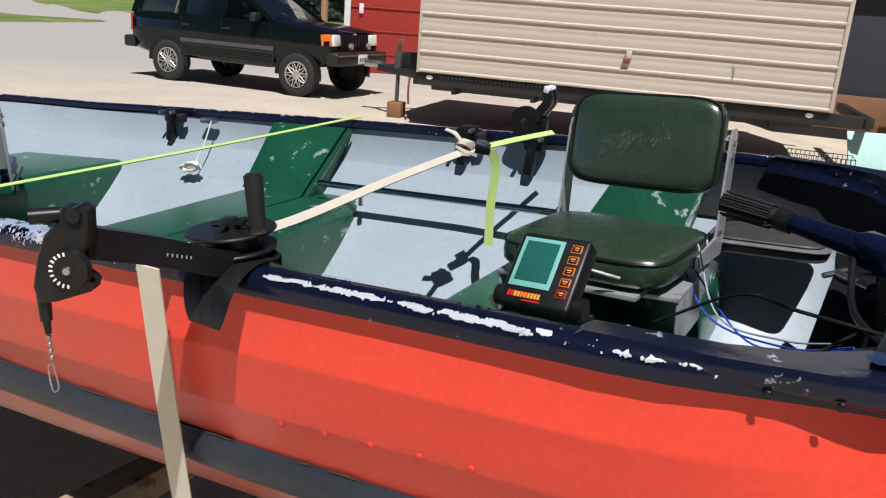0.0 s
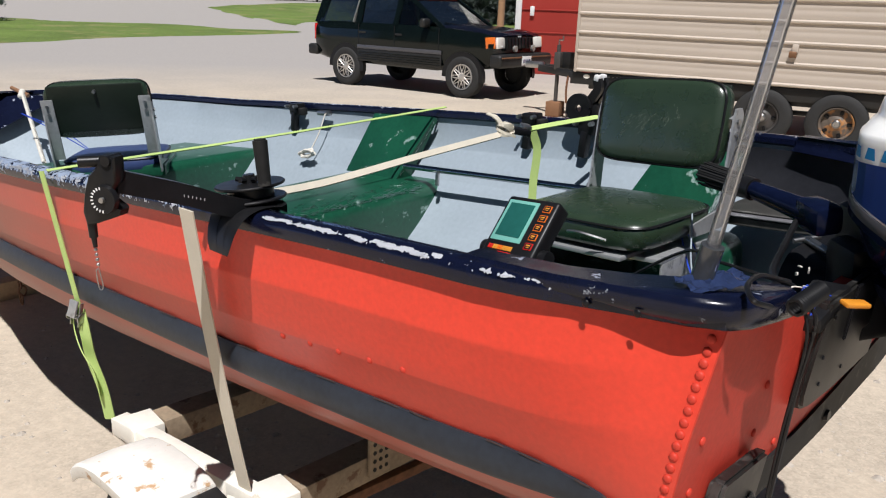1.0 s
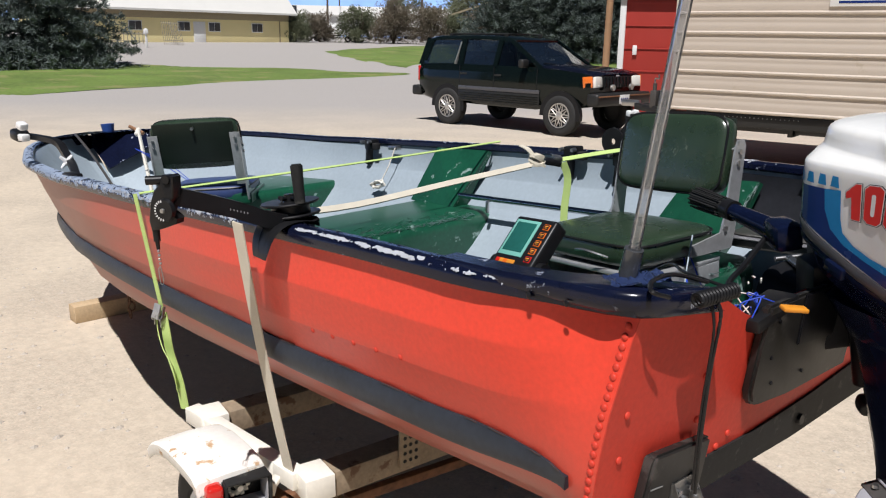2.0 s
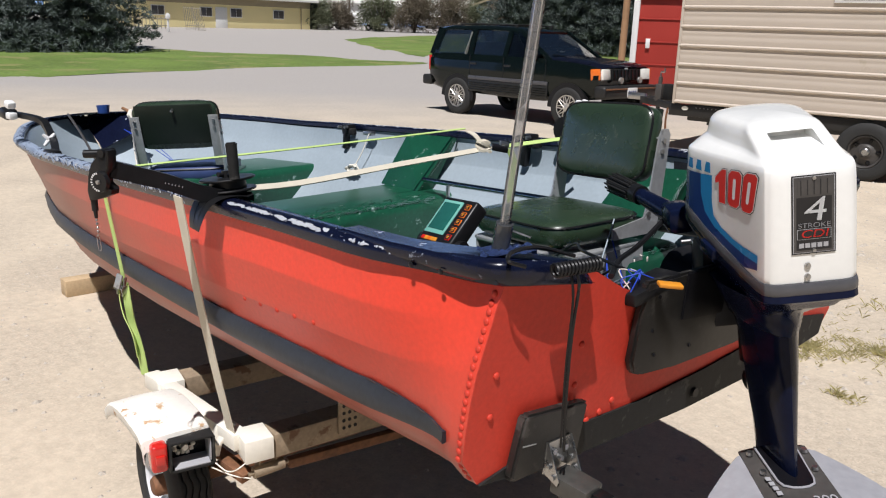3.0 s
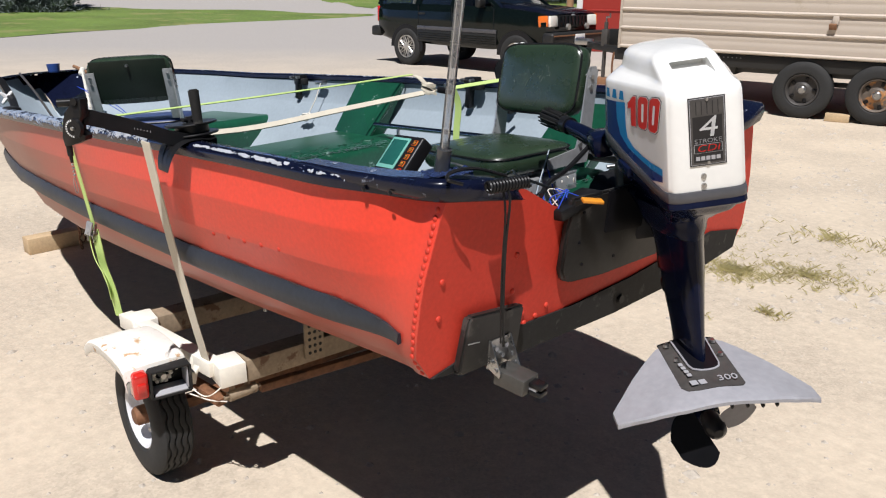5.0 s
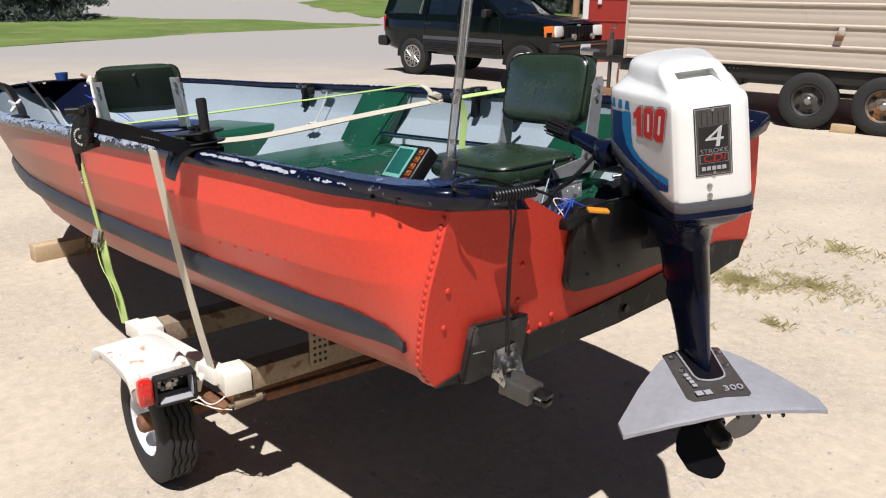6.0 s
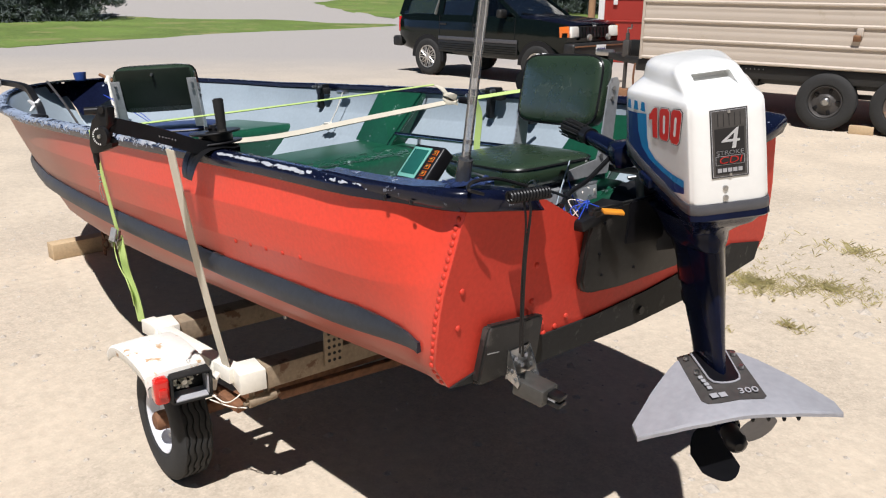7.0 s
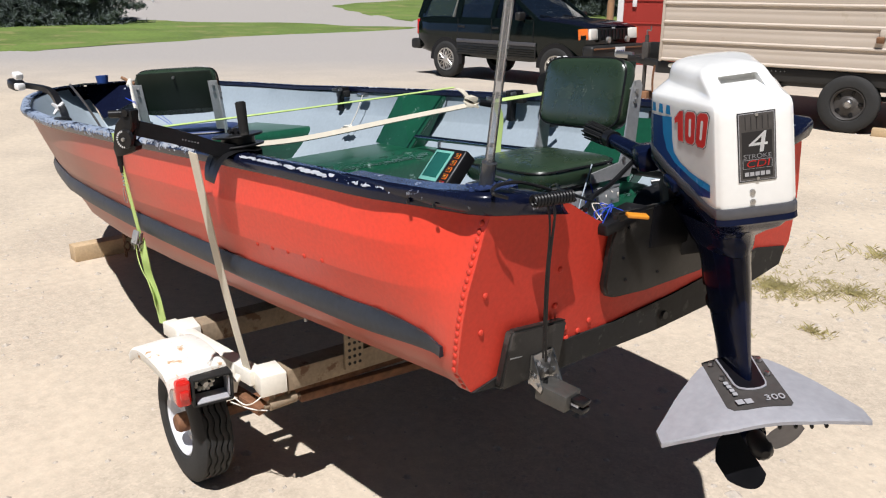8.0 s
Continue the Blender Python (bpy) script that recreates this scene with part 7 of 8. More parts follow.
bm = bmesh.new()
loft(bm, [body_ring(x, z0, z1, w) for x, z0, z1, w in ((-3.58, 0.62, 1.10, 0.80), (-3.50, 0.52, 1.15, 0.86), (-3.2, 0.46, 1.17, 0.885), (-2.7, 0.44, 1.175, 0.89), (-1.5, 0.42, 1.175, 0.89), (-0.6, 0.42, 1.17, 0.89), (-0.3, 0.46, 1.155, 0.885), (0.3, 0.50, 1.11, 0.87), (0.46, 0.55, 1.085, 0.85), (0.57, 0.60, 1.05, 0.82))])
body = part("body", bm, CAR_PAINT, car, "dark green painted lower body")
bm = bmesh.new()
loft(bm, [[(x, -w, z - 0.075), (x, -w + 0.03, z - 0.03), (x, -w + 0.12, z), (x, w - 0.12, z), (x, w - 0.03, z - 0.03), (x, w, z - 0.075), (x, w - 0.05, z - 0.07), (x, -w + 0.05, z - 0.07)] for x, z, w in ((-3.44, 1.60, 0.70), (-3.38, 1.665, 0.715), (-3.1, 1.70, 0.72), (-2.2, 1.715, 0.725), (-1.5, 1.70, 0.72), (-1.30, 1.665, 0.715), (-1.22, 1.635, 0.705))])
part("roof", bm, CAR_PAINT, car, "dark green roof")


def pillar(a, b_, wide, name="pillar", mat=CAR_PAINT):
    """Roof pillars on both sides, leaning in from the belt line."""
    for sgn in (-1, 1):
        bm = bmesh.new()
        sweep(bm, [(a[0], sgn * a[1], a[2]), (b_[0], sgn * b_[1], b_[2])], [(-wide / 2, -0.02), (wide / 2, -0.02), (wide / 2, 0.02), (-wide / 2, 0.02)], up=(0, sgn, 0.3))
        part(name, bm, mat, car)


pillar((-0.50, 0.79, 1.15), (-1.27, 0.69, 1.63), 0.075)
pillar((-1.52, 0.855, 1.15), (-1.50, 0.705, 1.64), 0.10)
pillar((-2.40, 0.855, 1.15), (-2.42, 0.705, 1.64), 0.13)
pillar((-3.44, 0.835, 1.12), (-3.32, 0.70, 1.64), 0.20)
pillar((-2.52, 0.868, 1.17), (-2.47, 0.735, 1.58), 0.022, "window_strip", ALLOY)


def pane(corners, name, label):
    bm = bmesh.new()
    bm.faces.new([bm.verts.new(p) for p in corners])
    bmesh.ops.solidify(bm, geom=bm.faces[:], thickness=0.005)
    return part(name, bm, CAR_GLASS, car, label)


for sgn in (-1, 1):
    for x0, x1, x2, x3 in ((-1.50, -0.56, -1.24, -1.49), (-2.38, -1.53, -1.51, -2.40), (-3.40, -2.42, -2.44, -3.30)):
        pane([(x0, sgn * 0.852, 1.15), (x1, sgn * (0.852 if x1 < -1 else 0.80), 1.15), (x2, sgn * 0.700, 1.63), (x3, sgn * 0.700, 1.63)], "side_window", "tinted side glass")
pane([(-0.50, -0.77, 1.165), (-0.50, 0.77, 1.165), (-1.26, 0.67, 1.63), (-1.26, -0.67, 1.63)], "windscreen", "raked windscreen")
pane([(-3.50, -0.78, 1.15), (-3.50, 0.78, 1.15), (-3.40, 0.66, 1.61), (-3.40, -0.66, 1.61)], "rear_window", "tinted rear glass")
for y in (-0.38, 0.38):
    bm = bmesh.new()
    box(bm, (0.13, 0.48, 0.36), pose(-1.68, y, 1.24, 0, -12, 0), 0.05, 3)
    box(bm, (0.09, 0.26, 0.16), pose(-1.75, y, 1.47, 0, -12, 0), 0.04, 3)
    part("front_seat", bm, CLADDING, car, "grey front seat")
part("rear_seat", boxed((0.14, 1.3, 0.30), pose(-2.62, 0, 1.26, 0, -12, 0), 0.05, 3), CLADDING, car, "grey rear bench")
bm = bmesh.new()
bmesh.ops.create_circle(bm, segments=20, radius=0.18)
ring_pts = [v.co.copy() for v in bm.verts]
bm = bmesh.new()
sweep(bm, [pose(-1.08, 0.38, 1.20, 0, 62, 0) @ p for p in ring_pts + ring_pts[:1]], circle(0.014, 6), up=(0.1, 0.2, 1))
part("steering_wheel", bm, BLACK, car)
part("dashboard", boxed((0.30, 1.44, 0.06), pose(-0.80, 0, 1.185, 0, 4, 0), 0.02), CAR_TRIM, car, "black dashboard")
bm = bmesh.new()
rings = []
for x, z, w in ((-0.52, 1.195, 0.78), (-0.2, 1.185, 0.79), (0.15, 1.155, 0.79), (0.38, 1.125, 0.78), (0.50, 1.095, 0.76), (0.56, 1.06, 0.74)):
    rings.append([(x, -w, z - 0.03), (x, -w * 0.97, z - 0.004), (x, -w * 0.5, z + 0.014), (x, 0, z + 0.022), (x, w * 0.5, z + 0.014), (x, w * 0.97, z - 0.004), (x, w, z - 0.03)])
loft(bm, rings, False, False)
bmesh.ops.solidify(bm, geom=bm.faces[:], thickness=0.015)
part("bonnet", bm, BONNET, car, "dark bonnet with a painted-in blue sky sheen", 50)
for k in (-1, 1):
    part("side_cladding", boxed((1.95, 0.03, 0.24), Matrix.Translation((-1.42, 0.892 * k, 0.60)), 0.01), CAR_TRIM, car, "dark lower cladding")
    part("rub_strip", boxed((1.95, 0.022, 0.07), Matrix.Translation((-1.42, 0.905 * k, 0.74)), 0.008), TRIM_GREY, car, "greyish rub strip")
    for j in range(4):
        part("cladding_rib", boxed((1.9, 0.012, 0.012), Matrix.Translation((-1.42, 0.912 * k, 0.52 + 0.042 * j)), 0.003), CAR_PAINT, car)
    for x in (-0.52, -1.52, -2.38):
        part("door_gap", boxed((0.010, 0.010, 0.66), Matrix.Translation((x, 0.888 * k, 0.82)), 0.0), BLACK, car)
    for x in (-1.42, -2.28):
        part("door_handle", boxed((0.16, 0.025, 0.035), Matrix.Translation((x, 0.895 * k, 1.0)), 0.008), CAR_TRIM, car)
    mi = part("wing_mirror", boxed((0.12, 0.20, 0.15), pose(-0.78, 0.96 * k, 1.23, 0, 0, 0), 0.04, 3), CAR_TRIM, car, "black wing mirror")
    part("head_lamp", boxed((0.06, 0.29, 0.19), pose(0.565, 0.605 * k, 0.955, 0, -6, -8 * k), 0.015), LENS, car, "rectangular head lamp")
    part("turn_lamp", boxed((0.17, 0.07, 0.19), pose(0.50, 0.80 * k, 0.955, 0, -6, -20 * k), 0.012), AMBER, car, "amber turn lamp")
    part("fog_lamp", lathe_y(bmesh.new(), [(0.055, 0.0), (0.055, -0.04), (0.045, -0.045), (0.001, -0.03)], 16), ALLOY, car).matrix_local = pose(0.67, 0.30 * k, 0.86, 0, 0, 90)
    part("tail_lamp", boxed((0.08, 0.10, 0.30), pose(-3.52, 0.80 * k, 0.96, 0, 0, 0), 0.015), LAMP_RED, car, "red tail lamp")
    bm = bmesh.new()
    rod(bm, (-3.0, 0.52 * k, 1.73), (-1.5, 0.52 * k, 1.74), 0.014, 0.014, 8)
    for x in (-2.95, -2.25, -1.55):
        box(bm, (0.08, 0.03, 0.05), Matrix.Translation((x, 0.52 * k, 1.705)), 0.006)
    part("roof_rail", bm, CAR_TRIM, car)
    part("wiper", cable([(-0.52, 0.1 + 0.35 * k, 1.20), (-0.60, 0.35 * k - 0.25, 1.245)], 0.01, 3), BLACK, car)
for x in (-2.6, -1.8):
    part("roof_bar", boxed((0.05, 1.06, 0.025), Matrix.Translation((x, 0, 1.745)), 0.006), CAR_TRIM, car)
part("front_bumper", boxed((0.24, 1.76, 0.22), Matrix.Translation((0.65, 0, 0.66)), 0.05, 3), CAR_TRIM, car, "black front bumper")
part("bumper_strip", boxed((0.02, 1.70, 0.025), Matrix.Translation((0.775, 0, 0.72)), 0.004), RUST, car)
part("rear_bumper", boxed((0.26, 1.74, 0.20), Matrix.Translation((-3.60, 0, 0.62)), 0.05, 3), CAR_TRIM, car, "black rear bumper")
part("grille", boxed((0.05, 0.92, 0.19), pose(0.575, 0, 0.945, 0, -6, 0), 0.01), BLACK, car, "black grille")
for k in range(8):
    part("grille_bar", boxed((0.03, 0.030, 0.18), pose(0.595, -0.40 + 0.114 * k, 0.945, 0, -6, 0), 0.008), CAR_PAINT, car)
plate = part("number_plate", boxed((0.012, 0.31, 0.155), Matrix.Translation((0.78, -0.05, 0.66)), 0.003), WHITE_TRIM, car, "white number plate")
for k in range(4):
    part("plate_bar", boxed((0.004, 0.035, 0.06), Matrix.Translation((0.788, -0.15 + 0.065 * k, 0.655)), 0.001), BLUE_INK, plate)
bm = bmesh.new()
bmesh.ops.create_icosphere(bm, subdivisions=2, radius=0.05, matrix=Matrix.Translation((-0.76, -0.10, 1.245)) @ Matrix.Diagonal((0.7, 1.5, 0.8, 1)))
part("dash_litter", bm, WHITE_INK, car, "crumpled pale paper on the dashboard")
part("bonnet_badge", boxed((0.01, 0.10, 0.025), pose(0.58, 0.0, 1.055, 0, -20, 0), 0.002), GREY_INK, car)
for x in (0.0, -2.69):
    for k in (-1, 1):
        bm = bmesh.new()
        ring0 = [(x + 0.43 * math.cos(radians(a)), 0.36 + 0.43 * math.sin(radians(a))) for a in range(-10, 191, 12)]
        loft(bm, [[(px, 0.80 * k, pz) for px, pz in ring0], [(px, 0.893 * k, pz) for px, pz in ring0]], False, False)
        vs = [bm.verts.new((px, 0.893 * k, pz)) for px, pz in ring0]
        bm.faces.new(vs)
        part("wheel_arch", bm, BLACK, car)
        wh = new("wheel")
        wh.parent = car
        wh.matrix_local = pose(x, 0.80 * k, 0.36, 0, 0, 0 if k < 0 else 180)
        part("tyre", tyre_mesh(0.36, 0.225, 0.215, grooves=3), TYRE, wh, "black road tyre")
        bm = lathe_y(bmesh.new(), [(0.22, -0.09), (0.21, -0.108), (0.195, -0.10), (0.19, -0.05), (0.06, -0.04), (0.001, -0.04)])
        rim = part("rim", bm, CAR_TRIM, wh, "dark wheel dish")
        bm = bmesh.new()
        for j in range(10):
            a = 2 * math.pi * j / 10
            for da in (-0.55, 0.55):
                rod(bm, (0.055 * math.cos(a), -0.098, 0.055 * math.sin(a)), (0.20 * math.cos(a + da), -0.098, 0.20 * math.sin(a + da)), 0.011, 0.009, 5)
        part("lattice", bm, ALLOY, rim, "silver cross-lattice spokes")
        part("centre_cap", lathe_y(bmesh.new(), [(0.055, -0.08), (0.055, -0.108), (0.04, -0.115), (0.001, -0.115)], 14), ALLOY, rim)
        part("rim_lip", lathe_y(bmesh.new(), [(0.222, -0.095), (0.216, -0.112), (0.198, -0.106)], 32), ALLOY, rim)


# ---- buildings ----
def house(name, m, size, wall, roof, label, cat="building", rise=1.5, overhang=0.6):
    h = thing(name, m, label, cat)
    L, W, H = size
    part("wall", boxed((L, W, H), Matrix.Translation((L / 2, W / 2, H / 2)), 0.02), wall, h)
    bm = bmesh.new()
    o = overhang
    loft(bm, [[(x, -o, H - 0.15), (x, -o, H + 0.05), (x, W / 2, H + rise + 0.15), (x, W + o, H + 0.05), (x, W + o, H - 0.15), (x, W / 2, H + rise - 0.1)] for x in (-o, L + o)])
    part("roof", bm, roof, h, "", 20)
    return h


RED_M = pose(-11.15, 15.9, 0.0, 0, 0, 32)
redb = house("workshop_building", RED_M, (9, 8, 3.6), RED_SIDING, ROOF_WHITE, "red metal-sided workshop with white corner trim")
for k in range(7):
    part("panel_seam", boxed((8.9, 0.03, 0.03), Matrix.Translation((4.5, -0.012, 0.45 + 0.52 * k)), 0.004), RED_SIDING, redb)
part("corner_trim", boxed((0.14, 0.14, 3.6), Matrix.Translation((0.0, 0.0, 1.8)), 0.01), WHITE_TRIM, redb, "white corner board")
part("switch_box", boxed((0.10, 0.06, 0.22), Matrix.Translation((0.32, -0.03, 1.45)), 0.01), WHITE_TRIM, redb)
sgn = part("notice", boxed((0.75, 0.03, 0.5), pose(2.35, -0.05, 0.62, -12, 0, 0), 0.005), WHITE_TRIM, redb, "leaning white notice with unreadable dark print")
for j in range(3):
    for k in range(4):
        part("print_bar", boxed((0.12, 0.01, 0.09), pose(2.10 + 0.165 * k, -0.072 - 0.03 * (1 - j), 0.47 + 0.14 * j, -12, 0, 0), 0.002), RED_INK if k % 2 else BLACK_INK, sgn)

slate = house("dark_shed", pose(-1.3, 15.0, 0.0, 0, 0, 10), (9, 5, 3.4), SLATE_WALL, ROOF_WHITE, "dark slate-sided shed behind the camper")
part("skirting", boxed((9, 0.08, 0.55), Matrix.Translation((4.5, -0.05, 0.45)), 0.01), BROWN_WOOD, slate, "brown timber skirting")
steps = thing("timber_steps", pose(0.55, 14.0, 0.0, 0, 0, 10), "brown timber steps and stringers beside the shed", "steps")
for k in range(3):
    part("tread", boxed((1.6, 0.3, 0.05), Matrix.Translation((0.8, 0.9 - 0.3 * k, 0.62 - 0.2 * k)), 0.006), BROWN_WOOD, steps)
    part("riser", boxed((1.6, 0.04, 0.17), Matrix.Translation((0.8, 0.78 - 0.3 * k, 0.51 - 0.2 * k)), 0.004), WOOD, steps)
for k in (0, 1):
    part("stringer", boxed((0.05, 1.1, 0.25), pose(1.6 * k, 0.5, 0.32, 33, 0, 0), 0.004), WOOD, steps)
tb = thing("painted_board", pose(0.55, 11.4, 0.26, 62, 0, 30), "turquoise painted board leaning by the camper", "board")
part("panel", boxed((0.9, 0.6, 0.02), Matrix(), 0.004), TURQ, tb)
crate = thing("wire_crate", pose(-0.05, 10.25, 0.17, 0, 0, 10), "black wire crate on the gravel", "crate")
bm = bmesh.new()
for k in range(15):
    rod(bm, (-0.35 + 0.05 * k, -0.2, -0.16), (-0.35 + 0.05 * k, -0.2, 0.16), 0.004, seg=5)
    rod(bm, (-0.35 + 0.05 * k, 0.2, -0.16), (-0.35 + 0.05 * k, 0.2, 0.16), 0.004, seg=5)
for z in (-0.16, -0.05, 0.05, 0.16):
    for y in (-0.2, 0.2):
        rod(bm, (-0.35, y, z), (0.35, y, z), 0.005, seg=5)
    for x in (-0.35, 0.35):
        rod(bm, (x, -0.2, z), (x, 0.2, z), 0.005, seg=5)
part("wire_mesh", bm, BLACK, crate)


def polar(az, d, dz=0.0):
    x, y = 1.88 + d * math.cos(radians(az)), 0.12 + d * math.sin(radians(az))
    return Vector((x, y, ground_z(x, y) + dz))


yb0, yb1 = polar(151.6, 95), polar(166.5, 84)
d = yb0 - yb1
yel = house("yellow_building", pose(yb1.x, yb1.y, yb1.z - 0.1, 0, 0, math.degrees(math.atan2(d.y, d.x))), (d.length, 7, 3.3), YELLOW_WALL, ROOF_WHITE, "long pale yellow building with a white metal roof", rise=3.6, overhang=0.7)
# Brown strip on the wall stands in for the overhang's shadow.
part("eave_shadow_strip", boxed((d.length, 0.05, 0.9), Matrix.Translation((d.length / 2, -0.04, 2.95)), 0.01), EAVE, yel, "brown strip painting the shadow below the eave")
for k, u in enumerate((0.325, 0.52, 0.65, 0.845)):
    w = part("window", boxed((1.35, 0.08, 0.95), Matrix.Translation((d.length * u, -0.03, 1.75)), 0.01), WHITE_TRIM, yel, "white framed window")
    part("pane", boxed((0.58, 0.04, 0.8), Matrix.Translation((d.length * u - 0.31, -0.07, 1.75)), 0.005), TRIM_GREY, w)
    part("pane", boxed((0.58, 0.04, 0.8), Matrix.Translation((d.length * u + 0.31, -0.07, 1.75)), 0.005), CLADDING, w)
part("door", boxed((1.3, 0.08, 2.2), Matrix.Translation((d.length * 0.585, -0.03, 1.15)), 0.01), WHITE_TRIM, yel)
part("end_wall", boxed((1.5, 6.0, 4.3), Matrix.Translation((d.length + 0.76, 3.6, 2.15)), 0.02), SLATE_WALL, yel, "dark grey end wall")
part("downpipe", boxed((0.10, 0.10, 2.6), Matrix.Translation((d.length - 1.2, -0.08, 1.4)), 0.02), EAVE, yel)
part("ridge_step", boxed((d.length + 1.4, 0.5, 0.16), Matrix.Translation((d.length / 2, 1.55, 5.05)), 0.02), TRIM_GREY, yel, "grey step between the roof's two tiers")
fen = thing("picket_fence", pose(0, 0, 0), "weathered grey picket fence before the yellow building", "fence")
for k in range(14):
    p = polar(163.6 - 0.23 * k, 78)
    part("picket", boxed((0.06, 0.04, 1.25 - 0.02 * k), Matrix.Translation(p + Vector((0, 0, 0.6))) @ pose(0, 0, 0, 0, 0, 70), 0.01), FENCE_GREY, fen)
for z in (0.35, 0.95):
    bm = bmesh.new()
    rod(bm, polar(163.7, 78.06, z), polar(160.6, 78.06, z), 0.035, seg=6)
    part("fence_rail", bm, FENCE_GREY, fen)
p = polar(160.65, 72)
post = thing("white_post", pose(*p), "short white post with a box at the fence's end", "post")
part("shaft", boxed((0.16, 0.16, 1.5), Matrix.Translation((0, 0, 0.75)), 0.02), WHITE_TRIM, post)
part("box", boxed((0.34, 0.30, 0.36), Matrix.Translation((0, 0, 1.25)), 0.03), WHITE_TRIM, post)


def lattice_gate(az0, az1, dd, lean):
    """A gate leaf of thin upright laths on two rails."""
    g_ = thing("lattice_gate", pose(*polar(az0, dd)), "weathered grey gate leaf of thin laths leaning by the wall", "gate", group="leaning gates")
    run = polar(az1, dd) - polar(az0, dd)
    for k in range(8):
        bm = bmesh.new()
        rod(bm, run * (k / 7), run * (k / 7) + Vector((0, 0, 2.1 - 0.03 * k)) + run.normalized() * lean, 0.018, seg=6)
        part("lath", bm, FENCE_GREY, g_)
    for z in (0.4, 1.9):
        bm = bmesh.new()
        rod(bm, run.normalized() * lean * z / 2.3 + Vector((0, 0, z)), run + run.normalized() * lean * z / 2.3 + Vector((0, 0, z)), 0.028, seg=6)
        part("gate_rail", bm, FENCE_GREY, g_)


lattice_gate(159.55, 158.75, 80, -0.2)
lattice_gate(158.95, 158.35, 79, -0.35)


def frame_trailer(az, dd, turn, label):
    """A white tubular trailer with a peaked frame on two wheels."""
    g_ = thing("frame_trailer", pose(*polar(az, dd), 0, 0, turn), label, "trailer", group="distant vehicles")
    for y in (-0.9, 0.9):
        for a, b_ in (((-2.6, 0.6), (2.6, 0.6)), ((-2.6, 0.6), (-0.6, 1.8)), ((-0.6, 1.8), (2.6, 0.9)), ((0.2, 0.6), (-0.6, 1.8)), ((1.4, 0.6), (1.2, 1.3))):
            bm = bmesh.new()
            rod(bm, (a[0], y, a[1]), (b_[0], y, b_[1]), 0.05, seg=6)
            part("tube", bm, WHITE_TRIM, g_)
        for x in (0.7, 1.7):
            part("tyre", tyre_mesh(0.36, 0.2, 0.2), TYRE, g_).matrix_local = pose(x, y * 1.15, 0.36)
    for x in (-2.6, -0.6, 1.2, 2.6):
        part("cross_bar", boxed((0.10, 1.8, 0.10), Matrix.Translation((x, 0, 1.8 if x == -0.6 else 0.6)), 0.02), WHITE_TRIM, g_)


frame_trailer(147.9, 99, 40, "white tubular frame trailer among the shrubs")
frame_trailer(150.3, 103, 30, "white tubular frame trailer among the shrubs")
house("far_hall", pose(*polar(151.4, 150), 0, 0, 62), (30, 12, 3.4), WHITE_TRIM, ROOF_WHITE, "distant white hall with a low roof", rise=1.6)
house("far_house", pose(*polar(141.2, 120), 0, 0, -35), (14, 9, 3.0), ROOF_WHITE, EAVE, "distant pale house behind shrubs", rise=1.6)
for k, (az, dd) in enumerate(((149.3, 118), (147.8, 121), (146.9, 117), (144.0, 119), (143.0, 122), (141.4, 112))):
    p = polar(az, dd)
    v = thing("parked_van", pose(p.x, p.y, p.z, 0, 0, 20 + 15 * k), "distant white parked van", "van", group="distant vehicles")
    part("van_body", boxed((4.6, 1.9, 1.3), Matrix.Translation((0, 0, 1.15)), 0.25, 3), WHITE_TRIM, v)
    part("van_window", boxed((2.6, 1.95, 0.45), Matrix.Translation((0.3, 0, 1.5)), 0.08), GLASS_DARK, v)
    for x in (-1.4, 1.4):
        part("van_wheel", boxed((0.65, 1.9, 0.65), Matrix.Translation((x, 0, 0.33)), 0.2, 3), TYRE, v)
for az, dd, h in ((142.7, 105, 12), (149.0, 130, 12), (148.2, 170, 11)):
    p = polar(az, dd)
    u = thing("utility_pole", pose(*p), "distant wooden utility pole", "utility pole")
    bm = bmesh.new()
    rod(bm, (0, 0, 0), (0, 0, h), 0.17, 0.12, 10)
    box(bm, (0.12, 2.4, 0.14), Matrix.Translation((0, 0, h - 0.8)), 0.01)
    part("pole", bm, BARK, u)
for z in (10.6, 11.2):
    bm = bmesh.new()
    a, b_ = polar(148.2, 170, z - 0.6), polar(149.0, 130, z)
    sweep(bm, [a.lerp(b_, k / 8) - Vector((0, 0, 1.6 * k / 8 * (1 - k / 8) * 4 * 0.4)) for k in range(9)], circle(0.03, 5))
    a, b_ = polar(149.0, 130, z), polar(142.7, 105, z)
    sweep(bm, [a.lerp(b_, k / 12) - Vector((0, 0, 1.6 * k / 12 * (1 - k / 12) * 4 * 0.4)) for k in range(13)], circle(0.03, 5))
    tagged(mesh_ob("power_line", bm, BLACK), "thin black wire strung between distant utility poles", "wire")
p = polar(130.4, 30)
u = thing("utility_pole", pose(p.x, p.y, p.z, 0, 0.6, 0), "tan wooden utility pole behind the car", "utility pole")
bm = bmesh.new()
rod(bm, (0, 0, -0.1), (0, 0, 9), 0.125, 0.10, 14)
part("pole", bm, POLE_WOOD, u)


